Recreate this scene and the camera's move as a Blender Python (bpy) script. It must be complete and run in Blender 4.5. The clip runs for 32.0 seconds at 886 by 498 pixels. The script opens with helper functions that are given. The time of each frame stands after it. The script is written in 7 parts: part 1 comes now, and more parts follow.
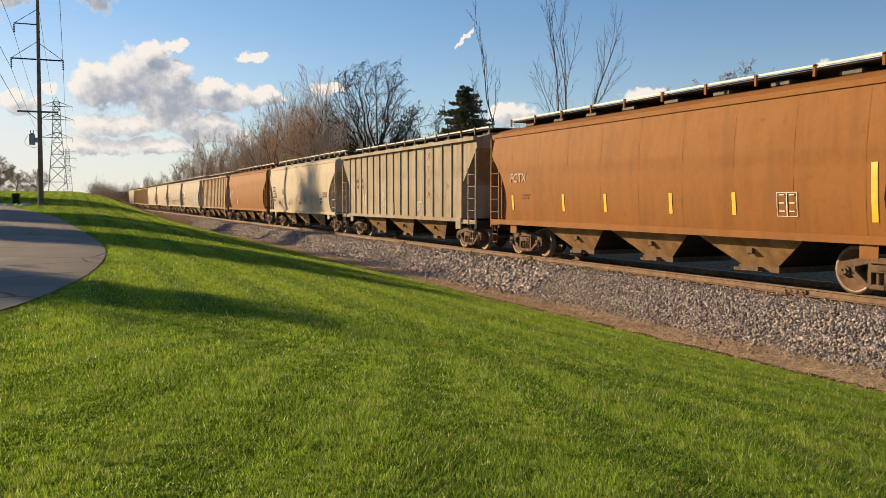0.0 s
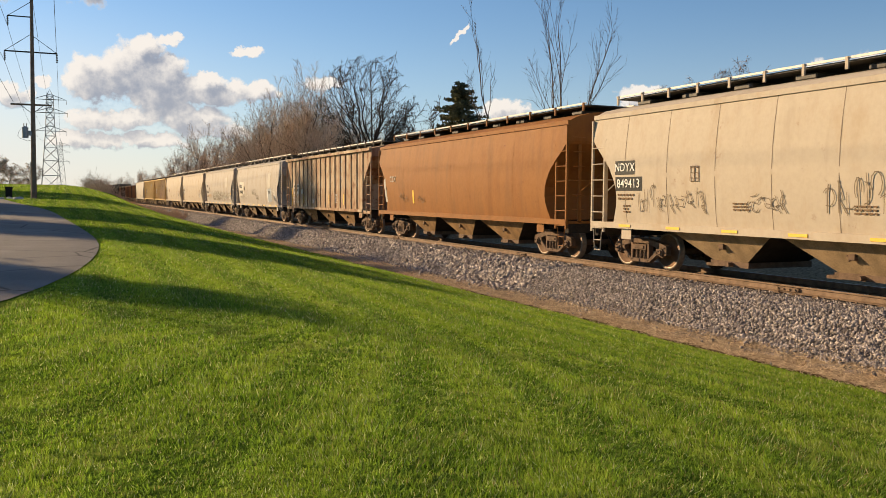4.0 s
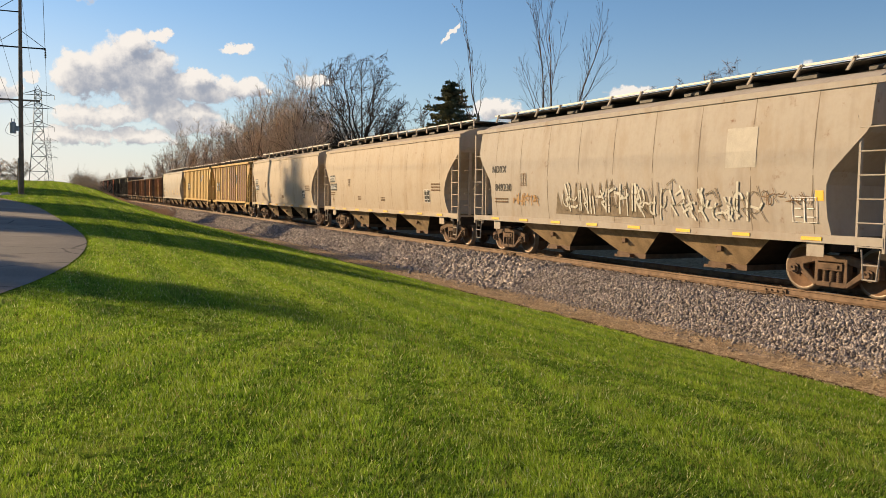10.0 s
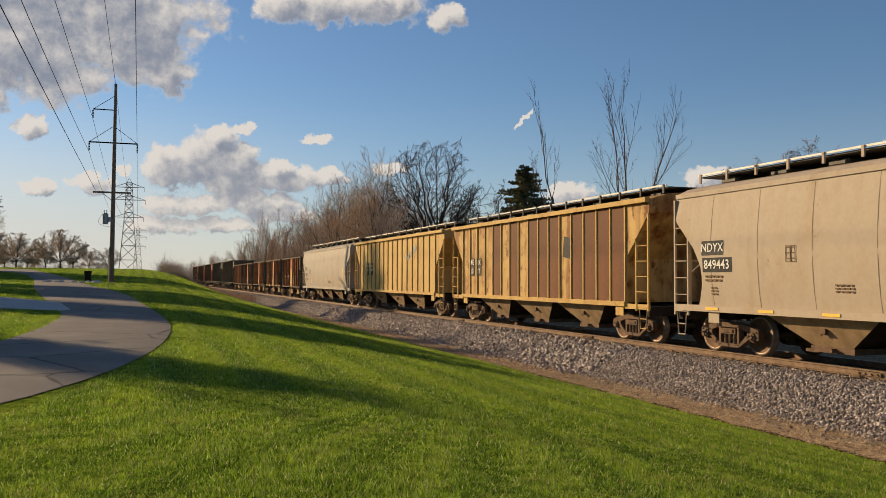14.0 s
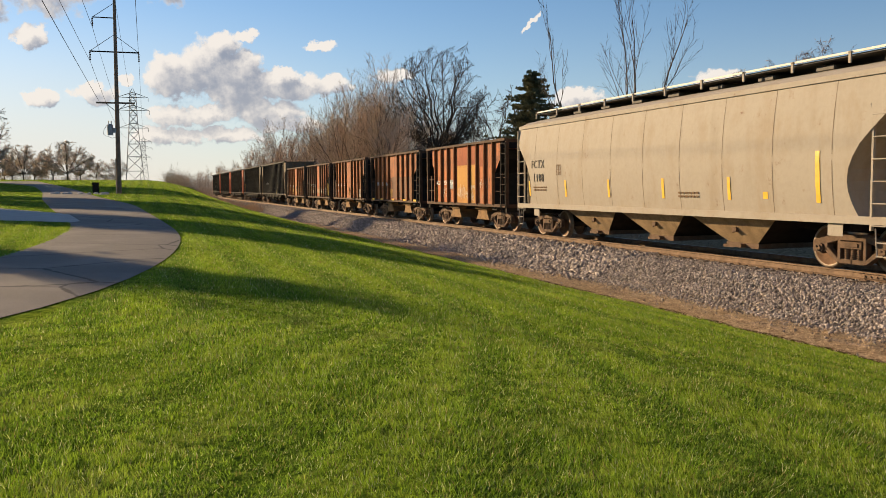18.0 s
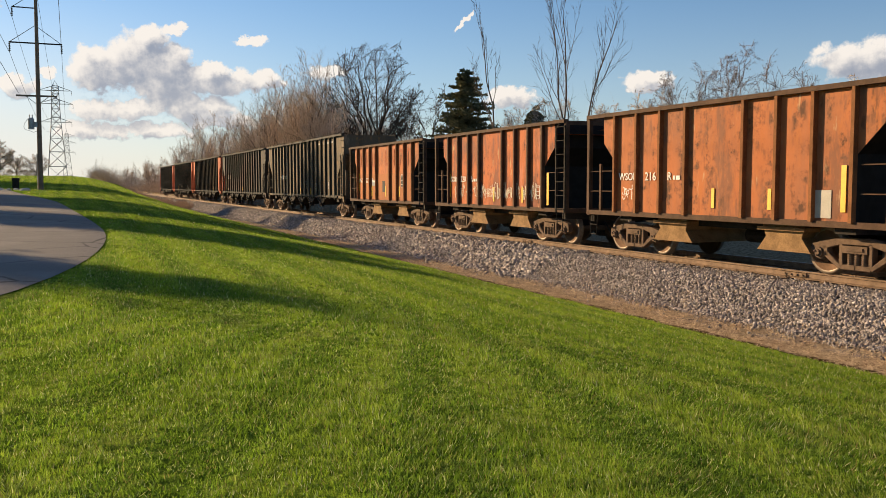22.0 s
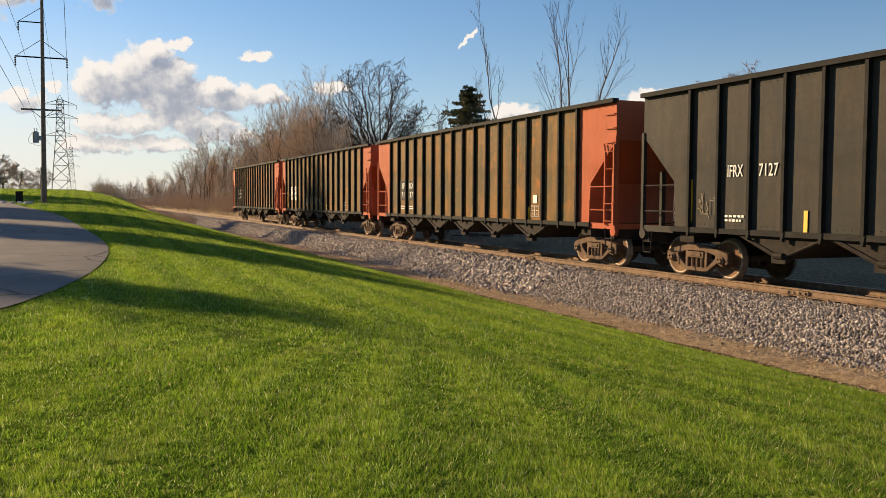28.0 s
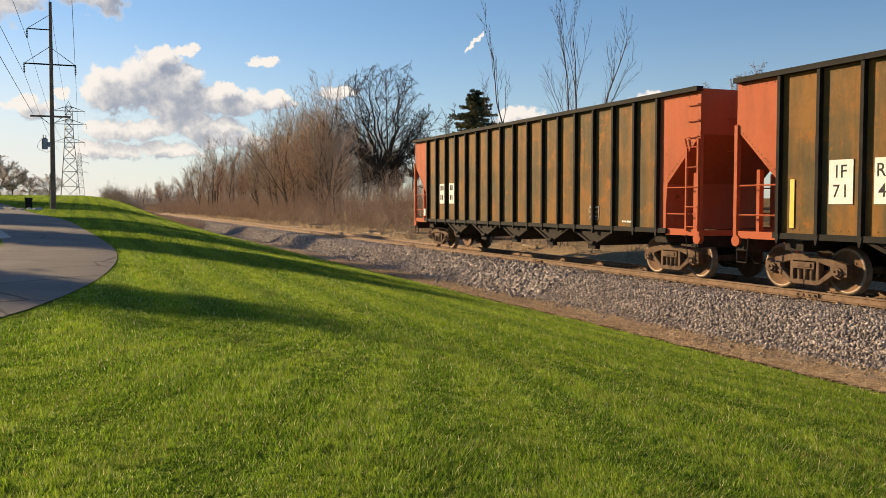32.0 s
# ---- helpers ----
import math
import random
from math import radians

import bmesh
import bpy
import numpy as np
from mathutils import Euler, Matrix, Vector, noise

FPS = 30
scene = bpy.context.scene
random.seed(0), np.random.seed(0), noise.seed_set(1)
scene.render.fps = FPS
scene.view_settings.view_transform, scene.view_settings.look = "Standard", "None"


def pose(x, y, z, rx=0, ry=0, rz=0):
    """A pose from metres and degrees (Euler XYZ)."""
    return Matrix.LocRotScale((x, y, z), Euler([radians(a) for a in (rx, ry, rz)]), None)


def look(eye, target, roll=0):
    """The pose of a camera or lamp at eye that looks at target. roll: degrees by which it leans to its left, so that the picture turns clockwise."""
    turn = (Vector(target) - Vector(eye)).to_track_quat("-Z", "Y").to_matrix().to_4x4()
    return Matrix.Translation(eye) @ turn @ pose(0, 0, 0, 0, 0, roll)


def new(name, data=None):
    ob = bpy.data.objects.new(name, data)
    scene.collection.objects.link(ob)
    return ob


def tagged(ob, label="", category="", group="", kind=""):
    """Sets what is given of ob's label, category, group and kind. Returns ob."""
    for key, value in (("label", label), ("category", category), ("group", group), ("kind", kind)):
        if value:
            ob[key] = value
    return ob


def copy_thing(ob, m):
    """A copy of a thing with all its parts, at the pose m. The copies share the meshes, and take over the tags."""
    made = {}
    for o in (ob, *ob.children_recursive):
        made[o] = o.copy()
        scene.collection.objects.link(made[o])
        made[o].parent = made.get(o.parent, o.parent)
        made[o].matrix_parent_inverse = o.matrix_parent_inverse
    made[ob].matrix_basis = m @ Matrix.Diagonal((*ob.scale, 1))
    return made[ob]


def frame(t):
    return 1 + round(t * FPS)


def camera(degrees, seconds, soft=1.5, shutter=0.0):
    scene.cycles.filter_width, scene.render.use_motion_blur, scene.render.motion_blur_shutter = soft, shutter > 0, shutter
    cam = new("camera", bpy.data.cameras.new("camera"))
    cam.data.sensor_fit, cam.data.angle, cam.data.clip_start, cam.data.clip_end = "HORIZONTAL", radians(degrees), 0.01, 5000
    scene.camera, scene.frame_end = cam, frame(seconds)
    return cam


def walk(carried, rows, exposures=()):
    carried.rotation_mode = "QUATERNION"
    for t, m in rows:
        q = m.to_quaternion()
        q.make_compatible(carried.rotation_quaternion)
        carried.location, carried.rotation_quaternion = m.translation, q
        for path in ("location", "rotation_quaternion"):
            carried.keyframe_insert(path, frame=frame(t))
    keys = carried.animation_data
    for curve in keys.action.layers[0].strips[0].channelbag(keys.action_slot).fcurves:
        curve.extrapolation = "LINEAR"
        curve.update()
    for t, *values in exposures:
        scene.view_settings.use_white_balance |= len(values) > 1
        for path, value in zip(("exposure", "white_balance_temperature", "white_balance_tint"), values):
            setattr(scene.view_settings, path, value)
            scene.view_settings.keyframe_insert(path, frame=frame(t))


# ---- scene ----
cam = camera(54.0, 32.0, soft=0.65)

PATH = [
    (0.0, pose(0, 0, 1.6, 86.80, -0.01, -0.07)),
    (0.5, pose(0, 0, 1.6, 86.89, 0.01, -0.43)),
    (1.0, pose(0, 0, 1.6, 86.84, -0.01, -0.73)),
    (1.5, pose(0, 0, 1.6, 86.78, -0.13, -0.97)),
    (2.0, pose(0, 0, 1.6, 86.67, -0.10, -0.78)),
    (2.5, pose(0, 0, 1.6, 86.61, -0.14, -0.76)),
    (3.0, pose(0, 0, 1.6, 86.56, -0.12, -0.72)),
    (3.5, pose(0, 0, 1.6, 86.54, -0.28, -0.50)),
    (5.5, pose(0, 0, 1.6, 86.57, -0.79, -0.70)),
    (6.0, pose(0, 0, 1.6, 86.56, -0.96, -0.90)),
    (6.5, pose(0, 0, 1.6, 86.65, -1.05, -1.10)),
    (7.0, pose(0, 0, 1.6, 86.81, -1.03, -1.11)),
    (7.5, pose(0, 0, 1.6, 86.82, -1.05, -1.17)),
    (8.0, pose(0, 0, 1.6, 86.73, -1.00, -1.07)),
    (8.5, pose(0, 0, 1.6, 86.73, -0.97, -1.16)),
    (9.0, pose(0, 0, 1.6, 86.71, -0.80, -1.02)),
    (9.5, pose(0, 0, 1.6, 86.70, -0.82, -1.06)),
    (10.0, pose(0, 0, 1.6, 86.48, -0.81, -1.11)),
    (10.5, pose(0, 0, 1.6, 86.34, -0.78, -1.16)),
    (11.0, pose(0, 0, 1.6, 86.20, -0.79, -1.09)),
    (11.5, pose(0, 0, 1.6, 87.37, -0.60, 4.06)),
    (12.0, pose(0, 0, 1.6, 91.65, -1.85, 9.51)),
    (12.5, pose(0, 0, 1.6, 91.62, -1.66, 3.08)),
    (13.0, pose(0, 0, 1.6, 91.57, -1.47, 2.58)),
    (13.5, pose(0, 0, 1.6, 91.58, -0.87, 4.46)),
    (14.0, pose(0, 0, 1.6, 91.95, -0.17, 3.84)),
    (14.5, pose(0, 0, 1.6, 91.81, 0.11, 3.83)),
    (15.0, pose(0, 0, 1.6, 89.69, -0.59, 3.99)),
    (15.5, pose(0, 0, 1.6, 87.48, -0.42, 4.59)),
    (17.5, pose(0, 0, 1.6, 86.00, 0.36, 4.64)),
    (18.0, pose(0, 0, 1.6, 85.90, 0.41, 4.32)),
    (18.5, pose(0, 0, 1.6, 85.73, 0.43, 3.87)),
    (19.0, pose(0, 0, 1.6, 85.64, 0.31, 3.29)),
    (19.5, pose(0, 0, 1.6, 85.53, 0.25, 2.52)),
    (20.0, pose(0, 0, 1.6, 85.45, 0.27, 1.93)),
    (20.5, pose(0, 0, 1.6, 85.48, 0.22, 1.39)),
    (21.0, pose(0, 0, 1.6, 85.51, 0.21, 0.92)),
    (21.5, pose(0, 0, 1.6, 85.65, 0.17, 0.29)),
    (22.0, pose(0, 0, 1.6, 85.74, 0.10, -0.06)),
    (22.5, pose(0, 0, 1.6, 85.86, 0.00, -0.22)),
    (23.0, pose(0, 0, 1.6, 86.02, -0.02, -0.21)),
    (23.5, pose(0, 0, 1.6, 86.13, -0.11, -0.12)),
    (24.0, pose(0, 0, 1.6, 86.19, -0.17, -0.22)),
    (24.5, pose(0, 0, 1.6, 86.25, -0.18, -0.31)),
    (25.0, pose(0, 0, 1.6, 86.35, -0.24, -0.54)),
    (25.5, pose(0, 0, 1.6, 86.43, -0.34, -0.61)),
    (27.5, pose(0, 0, 1.6, 86.81, -0.28, -0.31)),
    (28.0, pose(0, 0, 1.6, 86.79, -0.28, 0.11)),
    (28.5, pose(0, 0, 1.6, 86.91, -0.18, 0.15)),
    (29.0, pose(0, 0, 1.6, 87.01, -0.13, 0.18)),
    (29.5, pose(0, 0, 1.6, 87.11, -0.17, 0.30)),
    (30.0, pose(0, 0, 1.6, 87.06, -0.16, 0.41)),
    (30.5, pose(0, 0, 1.6, 87.07, -0.17, 0.41)),
    (31.0, pose(0, 0, 1.6, 87.09, -0.15, 0.44)),
    (31.5, pose(0, 0, 1.6, 87.06, -0.05, 0.53)),
    (32.0, pose(0, 0, 1.6, 87.04, 0.06, 0.60)),
]
EXPOSURES = ((0, 0.0), (11.0, 0.0), (11.9, -0.26), (12.4, -0.22), (13.0, -0.12), (13.6, -0.28), (14.0, -0.38), (15.0, -0.30), (16.5, -0.15), (18.0, -0.05), (20.0, 0.0), (32.0, 0.03))
walk(cam, PATH, exposures=[(t, stops, 6700, 11) for t, stops in EXPOSURES])

# ---- world, sun, exposure ----
SUN_LEFT, SUN_UP = 59.0, 17.0
scene.view_settings.exposure = 0.0
world = bpy.data.worlds.new("world")
scene.world = world
world.use_nodes = True
wn = world.node_tree
sky = wn.nodes.new("ShaderNodeTexSky")
sky.sky_type, sky.sun_disc = "NISHITA", False
sky.sun_elevation, sky.sun_rotation = radians(SUN_UP), radians(-SUN_LEFT)
sky.air_density, sky.dust_density, sky.ozone_density = 1.0, 0.25, 4.5
wn.links.new(sky.outputs[0], wn.nodes["Background"].inputs["Color"])
wn.nodes["Background"].inputs["Strength"].default_value = 0.134
sun = new("sun", bpy.data.lights.new("sun", "SUN"))
sun.data.energy, sun.data.angle, sun.data.color = 8.6, radians(0.6), (1.0, 0.755, 0.45)
sun.matrix_world = look((0, 0, 50), (50 * math.sin(radians(SUN_LEFT)), -50 * math.cos(radians(SUN_LEFT)),
                                     50 - 50 * math.tan(radians(SUN_UP))))

# ---- the lie of the land: everything beside the track uses (d, u): d metres from the camera across the track, u along it ----
TURN = 23.15
TC, TS = math.cos(radians(TURN)), math.sin(radians(TURN))
TRACK_D = 15.05          # centre line
RAIL_Z = -0.25           # top of rail


def xy(d, u):
    return d * TC - u * TS, d * TS + u * TC


def du(x, y):
    return x * TC + y * TS, -x * TS + y * TC


RISE_U = (-60, 0, 20, 40, 79, 110, 150, 220, 400, 900)
RISE_Z = (0, 0, 0.1, 0.45, 1.15, 2.0, 3.0, 3.3, 3.0, 2.0)


EDGE_U = (0, 20, 45, 80, 100, 123, 137, 162, 222, 300, 900)
EDGE_Z = (-1.15, -1.10, -1.02, -1.02, -0.85, -0.7, -0.4, 0.25, 1.8, 2.2, 1.2)


def ground_grid(d, u):
    """Heights of the land: a level lawn that rolls over into a bank, the ballast's ditch, and a rise beyond the track."""
    d, u = np.asarray(d, float), np.asarray(u, float)
    a, edge = np.interp(u, RISE_U, RISE_Z), np.interp(u, EDGE_U, EDGE_Z)
    smooth = lambda x: np.clip(x, 0, 1) ** 2 * (3 - 2 * np.clip(x, 0, 1))
    lawn = np.where(d < 0, a - 0.008 * np.maximum(d, -60), a + (edge - a) * np.clip(d / 10.5, 0, 1) ** 1.8)
    ditch = edge + (-1.1 - edge) * smooth((d - 10.5) / 1.5)
    beyond = -1.1 + 0.75 * smooth((d - 17.5) / 2.5) + 1.2 * smooth((d - 19) / 12) + 2.0 * smooth((d - 30) / 120)
    return np.where(d < 10.5, lawn, np.where(d < 17.5, ditch, beyond))


def ground_z(d, u):
    return float(ground_grid(d, u))


# ---- materials ----
MATS = {}


class Nodes:
    """A material's node tree, built line by line."""

    def __init__(self, name, rough=0.8, metal=0.0):
        self.mat = bpy.data.materials.new(name)
        self.mat.use_nodes = True
        self.t = self.mat.node_tree
        self.b = self.t.nodes["Principled BSDF"]
        self.b.inputs["Roughness"].default_value = rough
        self.b.inputs["Metallic"].default_value = metal
        self.b.inputs["Specular IOR Level"].default_value = 0.5 if rough < 0.5 else 0.12
        self.co = self.t.nodes.new("ShaderNodeTexCoord").outputs["Object"]
        self.info = self.t.nodes.new("ShaderNodeObjectInfo").outputs["Random"]
        MATS[name] = self.mat

    def put(self, value, socket):
        if isinstance(value, bpy.types.NodeSocket):
            self.t.links.new(value, socket)
        elif isinstance(value, tuple) and len(value) == 3 and socket.type == "RGBA":
            socket.default_value = (*value, 1)
        else:
            socket.default_value = value

    def math(self, op, a, b=0.0, c=0.0):
        n = self.t.nodes.new("ShaderNodeMath")
        n.operation = op
        for v, s in zip((a, b, c), n.inputs):
            self.put(v, s)
        return n.outputs[0]

    def noise(self, scale, detail=4.0, rough=0.55, co=None, stretch=None, shift=None):
        co = co or self.co
        if stretch or shift:
            m = self.t.nodes.new("ShaderNodeMapping")
            self.put(co, m.inputs["Vector"])
            m.inputs["Scale"].default_value = stretch or (1, 1, 1)
            if shift is not None:
                self.put(shift, m.inputs["Location"])
            co = m.outputs[0]
        n = self.t.nodes.new("ShaderNodeTexNoise")
        self.put(co, n.inputs["Vector"])
        n.inputs["Scale"].default_value, n.inputs["Detail"].default_value, n.inputs["Roughness"].default_value = scale, detail, rough
        return n.outputs[0]

    def ramp(self, x, lo, hi):
        n = self.t.nodes.new("ShaderNodeMapRange")
        n.interpolation_type = "SMOOTHSTEP"
        self.put(x, n.inputs[0])
        n.inputs[1].default_value, n.inputs[2].default_value = lo, hi
        return n.outputs[0]

    def mix(self, f, a, b):
        n = self.t.nodes.new("ShaderNodeMix")
        n.data_type = "RGBA"
        self.put(f, n.inputs[0])
        self.put(a, n.inputs[6])
        self.put(b, n.inputs[7])
        return n.outputs[2]

    def colour(self, c):
        self.put(c, self.b.inputs["Base Color"])
        return self

    def bump(self, h, strength=0.3, distance=0.01):
        n = self.t.nodes.new("ShaderNodeBump")
        n.inputs["Strength"].default_value, n.inputs["Distance"].default_value = strength, distance
        self.put(h, n.inputs["Height"])
        self.t.links.new(n.outputs[0], self.b.inputs["Normal"])
        return self

    def axis(self, k):
        n = self.t.nodes.new("ShaderNodeSeparateXYZ")
        self.put(self.co, n.inputs[0])
        return n.outputs[k]


def plain(name, col, rough=0.7, metal=0.0, vary=0.25, scale=3.0, bump=0.1):
    if name in MATS:
        return MATS[name]
    n = Nodes(name, rough, metal)
    dark = tuple(c * (1 - vary) for c in col)
    light = tuple(min(1, c * (1 + vary)) for c in col)
    f = n.math("ADD", n.math("MULTIPLY", n.noise(scale), 0.6), n.math("MULTIPLY", n.noise(scale * 14, 3), 0.4))
    n.colour(n.mix(n.ramp(f, 0.32, 0.68), dark, light))
    if bump:
        n.bump(n.noise(scale * 20, 3), bump, 0.004)
    return n.mat


def paint(name, base, second, amount=0.3, rust=(0.16, 0.055, 0.018), rust_amount=0.12, rough=0.68, flakes=()):
    """Weathered rail-car paint: broad fading, streaks that run down, rust spots."""
    if name in MATS:
        return MATS[name]
    n = Nodes(name, rough)
    broad = n.noise(0.55, 5, 0.6, shift=None)
    streak = n.noise(1.0, 4, 0.6, stretch=(2.6, 2.6, 0.28))
    fine = n.noise(9.0, 5, 0.65)
    f = n.math("ADD", n.math("MULTIPLY", broad, 0.5), n.math("MULTIPLY", streak, 0.5))
    c = n.mix(n.math("MULTIPLY", n.ramp(f, 0.58 - amount * 0.3, 0.72 - amount * 0.2), 0.85), base, second)
    c = n.mix(n.math("MULTIPLY", n.ramp(fine, 0.35, 0.75), 0.25), c, tuple(v * 0.72 for v in base))
    dust = n.math("MULTIPLY", n.ramp(n.noise(0.8, 7, 0.68, stretch=(1.3, 1.3, 0.55), shift=(3.7, 1.9, 0.4)), 0.47, 0.70), 0.5)
    c = n.mix(dust, c, tuple(v * k for v, k in zip(base, (0.80, 0.69, 0.56))))
    r = n.math("MULTIPLY", n.ramp(n.noise(2.2, 6, 0.7), 0.62 - rust_amount * 0.5, 0.80 - rust_amount * 0.6),
               n.ramp(n.noise(1.0, 4, 0.6, stretch=(5, 5, 0.5)), 0.35, 0.6))
    c = n.mix(r, c, rust)
    for k, (tone, share, scale) in enumerate(flakes):      # paint that has come away in sharp-edged flakes
        peel = n.math("ADD", n.math("MULTIPLY", n.noise(scale, 9, 0.68, stretch=(1.9, 1.9, 0.5), shift=(k * 7.3, k * 3.1, 0)), 0.8), n.math("MULTIPLY", n.noise(scale * 0.3, 3, 0.5, shift=(k * 5.0, 2.0, 0)), 0.2))
        c = n.mix(n.math("MULTIPLY", n.ramp(peel, 0.60 - share * 0.24, 0.68 - share * 0.24), 0.7), c, tone)
    n.colour(c)
    n.put(n.math("ADD", n.math("MULTIPLY", fine, 0.25), rough - 0.12), n.b.inputs["Roughness"])
    n.bump(n.math("ADD", n.math("MULTIPLY", n.noise(0.9, 2), 1.0), n.math("MULTIPLY", fine, 0.08)), 0.25, 0.02)
    return n.mat


MOW_D, MOW_U = 5.44, 13.99     # where the mower turned


def lawn_colour(n, d, fine):
    """Mown lawn: fine mottling, mower stripes along the track, dry yellow patches."""
    mid, wide = n.noise(1.4, 5, 0.6), n.noise(0.22, 4, 0.6)
    c = n.mix(n.ramp(fine, 0.0, 1.0), (0.05, 0.115, 0.011), (0.365, 0.545, 0.052))
    wob = n.math("MULTIPLY", n.noise(0.3, 4), 3.6)
    u = n.axis(1)
    fan = n.math("ARCTAN2", n.math("SUBTRACT", d, MOW_D), n.math("SUBTRACT", MOW_U, u))
    near = n.ramp(n.math("SUBTRACT", MOW_U, u), 1.5, 5.0)
    along = n.math("SINE", n.math("ADD", n.math("MULTIPLY", d, 4.9), wob))
    stripe = n.math("SINE", n.math("ADD", n.math("MULTIPLY", fan, 43.0), n.math("MULTIPLY", wob, 0.6)))
    stripe = n.math("ADD", n.math("MULTIPLY", stripe, near), n.math("MULTIPLY", along, n.math("SUBTRACT", 1.0, near)))
    c = n.mix(n.math("MULTIPLY", n.ramp(stripe, -0.3, 0.7), 0.58), c, (0.345, 0.435, 0.034))
    c = n.mix(n.math("MULTIPLY", n.ramp(stripe, 0.1, -0.9), 0.42), c, (0.055, 0.115, 0.012))
    c = n.mix(n.math("MULTIPLY", n.ramp(mid, 0.5, 0.72), 0.45), c, (0.36, 0.33, 0.10))
    tuft = n.math("ADD", n.math("MULTIPLY", n.noise(4.5, 4, 0.65), 0.55), n.math("MULTIPLY", n.noise(17.0, 3, 0.6), 0.45))
    c = n.mix(n.math("MULTIPLY", n.math("SUBTRACT", 1.0, n.ramp(tuft, 0.40, 0.52)), 0.78), c, (0.038, 0.09, 0.006))
    c = n.mix(n.math("MULTIPLY", n.ramp(tuft, 0.52, 0.62), 0.5), c, (0.54, 0.58, 0.11))
    return n.mix(n.math("MULTIPLY", n.ramp(wide, 0.45, 0.65), 0.42), c, (0.10, 0.175, 0.010))


def ground_material():
    n = Nodes("lawn_and_verge", 0.95)
    n.b.inputs["Specular IOR Level"].default_value = 0.0
    d = n.axis(0)
    wob = n.math("SUBTRACT", n.noise(1.3, 5, 0.65), 0.5)
    dd = n.math("ADD", d, n.math("MULTIPLY", wob, 0.7))
    fine = n.noise(55, 4, 0.7)
    lawn = n.mix(0.45, lawn_colour(n, d, n.ramp(fine, 0.3, 0.7)), (0.045, 0.055, 0.014))
    soil = n.mix(n.ramp(n.noise(9, 6, 0.7), 0.35, 0.62), (0.15, 0.08, 0.045), (0.62, 0.46, 0.31))
    straw = n.mix(n.ramp(n.noise(24, 5, 0.7, stretch=(1, 0.35, 1)), 0.3, 0.7), (0.16, 0.11, 0.06), (0.48, 0.36, 0.22))
    leaf = n.mix(n.ramp(n.noise(5, 6, 0.7), 0.35, 0.65), (0.10, 0.065, 0.035), (0.27, 0.185, 0.10))
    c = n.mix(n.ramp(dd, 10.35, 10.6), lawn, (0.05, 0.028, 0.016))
    c = n.mix(n.ramp(dd, 10.58, 10.75), c, n.mix(0.4, soil, straw))
    v = n.t.nodes.new("ShaderNodeTexVoronoi")
    n.put(n.co, v.inputs["Vector"])
    v.inputs["Scale"].default_value = 9
    cell = n.t.nodes.new("ShaderNodeSeparateXYZ")
    n.put(v.outputs["Color"], cell.inputs[0])
    gravel = n.mix(cell.outputs[0], (0.09, 0.07, 0.062), (0.44, 0.36, 0.325))
    c = n.mix(n.math("MULTIPLY", n.ramp(dd, 10.9, 11.4), n.math("MAXIMUM", n.ramp(n.noise(1.1, 5, 0.7), 0.48, 0.56), n.ramp(n.math("ADD", n.axis(1), n.math("MULTIPLY", wob, 16.0)), 20.0, 34.0))), c, gravel)
    c = n.mix(n.ramp(dd, 17.5, 19.0), c, straw)
    c = n.mix(n.ramp(dd, 20.0, 24.0), c, leaf)
    n.colour(c)
    return n.bump(n.math("ADD", fine, n.math("MULTIPLY", n.noise(7, 4), 1.5)), 0.6, 0.04).mat


def road_material():
    n = Nodes("asphalt", 0.88)
    f = n.noise(140, 3, 0.7)
    c = n.mix(n.ramp(f, 0.3, 0.7), (0.135, 0.118, 0.104), (0.23, 0.202, 0.178))
    c = n.mix(n.math("MULTIPLY", n.ramp(n.noise(0.5, 5, 0.6), 0.45, 0.7), 0.5), c, (0.27, 0.238, 0.212))
    crack = n.t.nodes.new("ShaderNodeTexVoronoi")
    crack.feature = "DISTANCE_TO_EDGE"
    n.put(n.co, crack.inputs["Vector"])
    crack.inputs["Scale"].default_value = 0.28
    line = n.math("SUBTRACT", 1.0, n.ramp(n.math("ADD", crack.outputs[0], n.math("MULTIPLY", n.noise(4), 0.03)), 0.016, 0.03))
    n.colour(n.mix(n.math("MULTIPLY", line, 0.7), c, (0.03, 0.03, 0.03)))
    return n.bump(f, 0.35, 0.01).mat


def stone_material():
    n = Nodes("crushed_stone", 0.9)
    geo = n.t.nodes.new("ShaderNodeNewGeometry")
    r = geo.outputs["Random Per Island"]
    c = n.mix(n.math("POWER", r, 1.5), (0.14, 0.117, 0.106), (0.51, 0.44, 0.40))
    c = n.mix(n.math("MULTIPLY", n.ramp(n.noise(30, 4), 0.45, 0.7), 0.6), c, (0.28, 0.23, 0.20))
    return n.colour(c).bump(n.noise(60, 4), 0.4, 0.01).mat


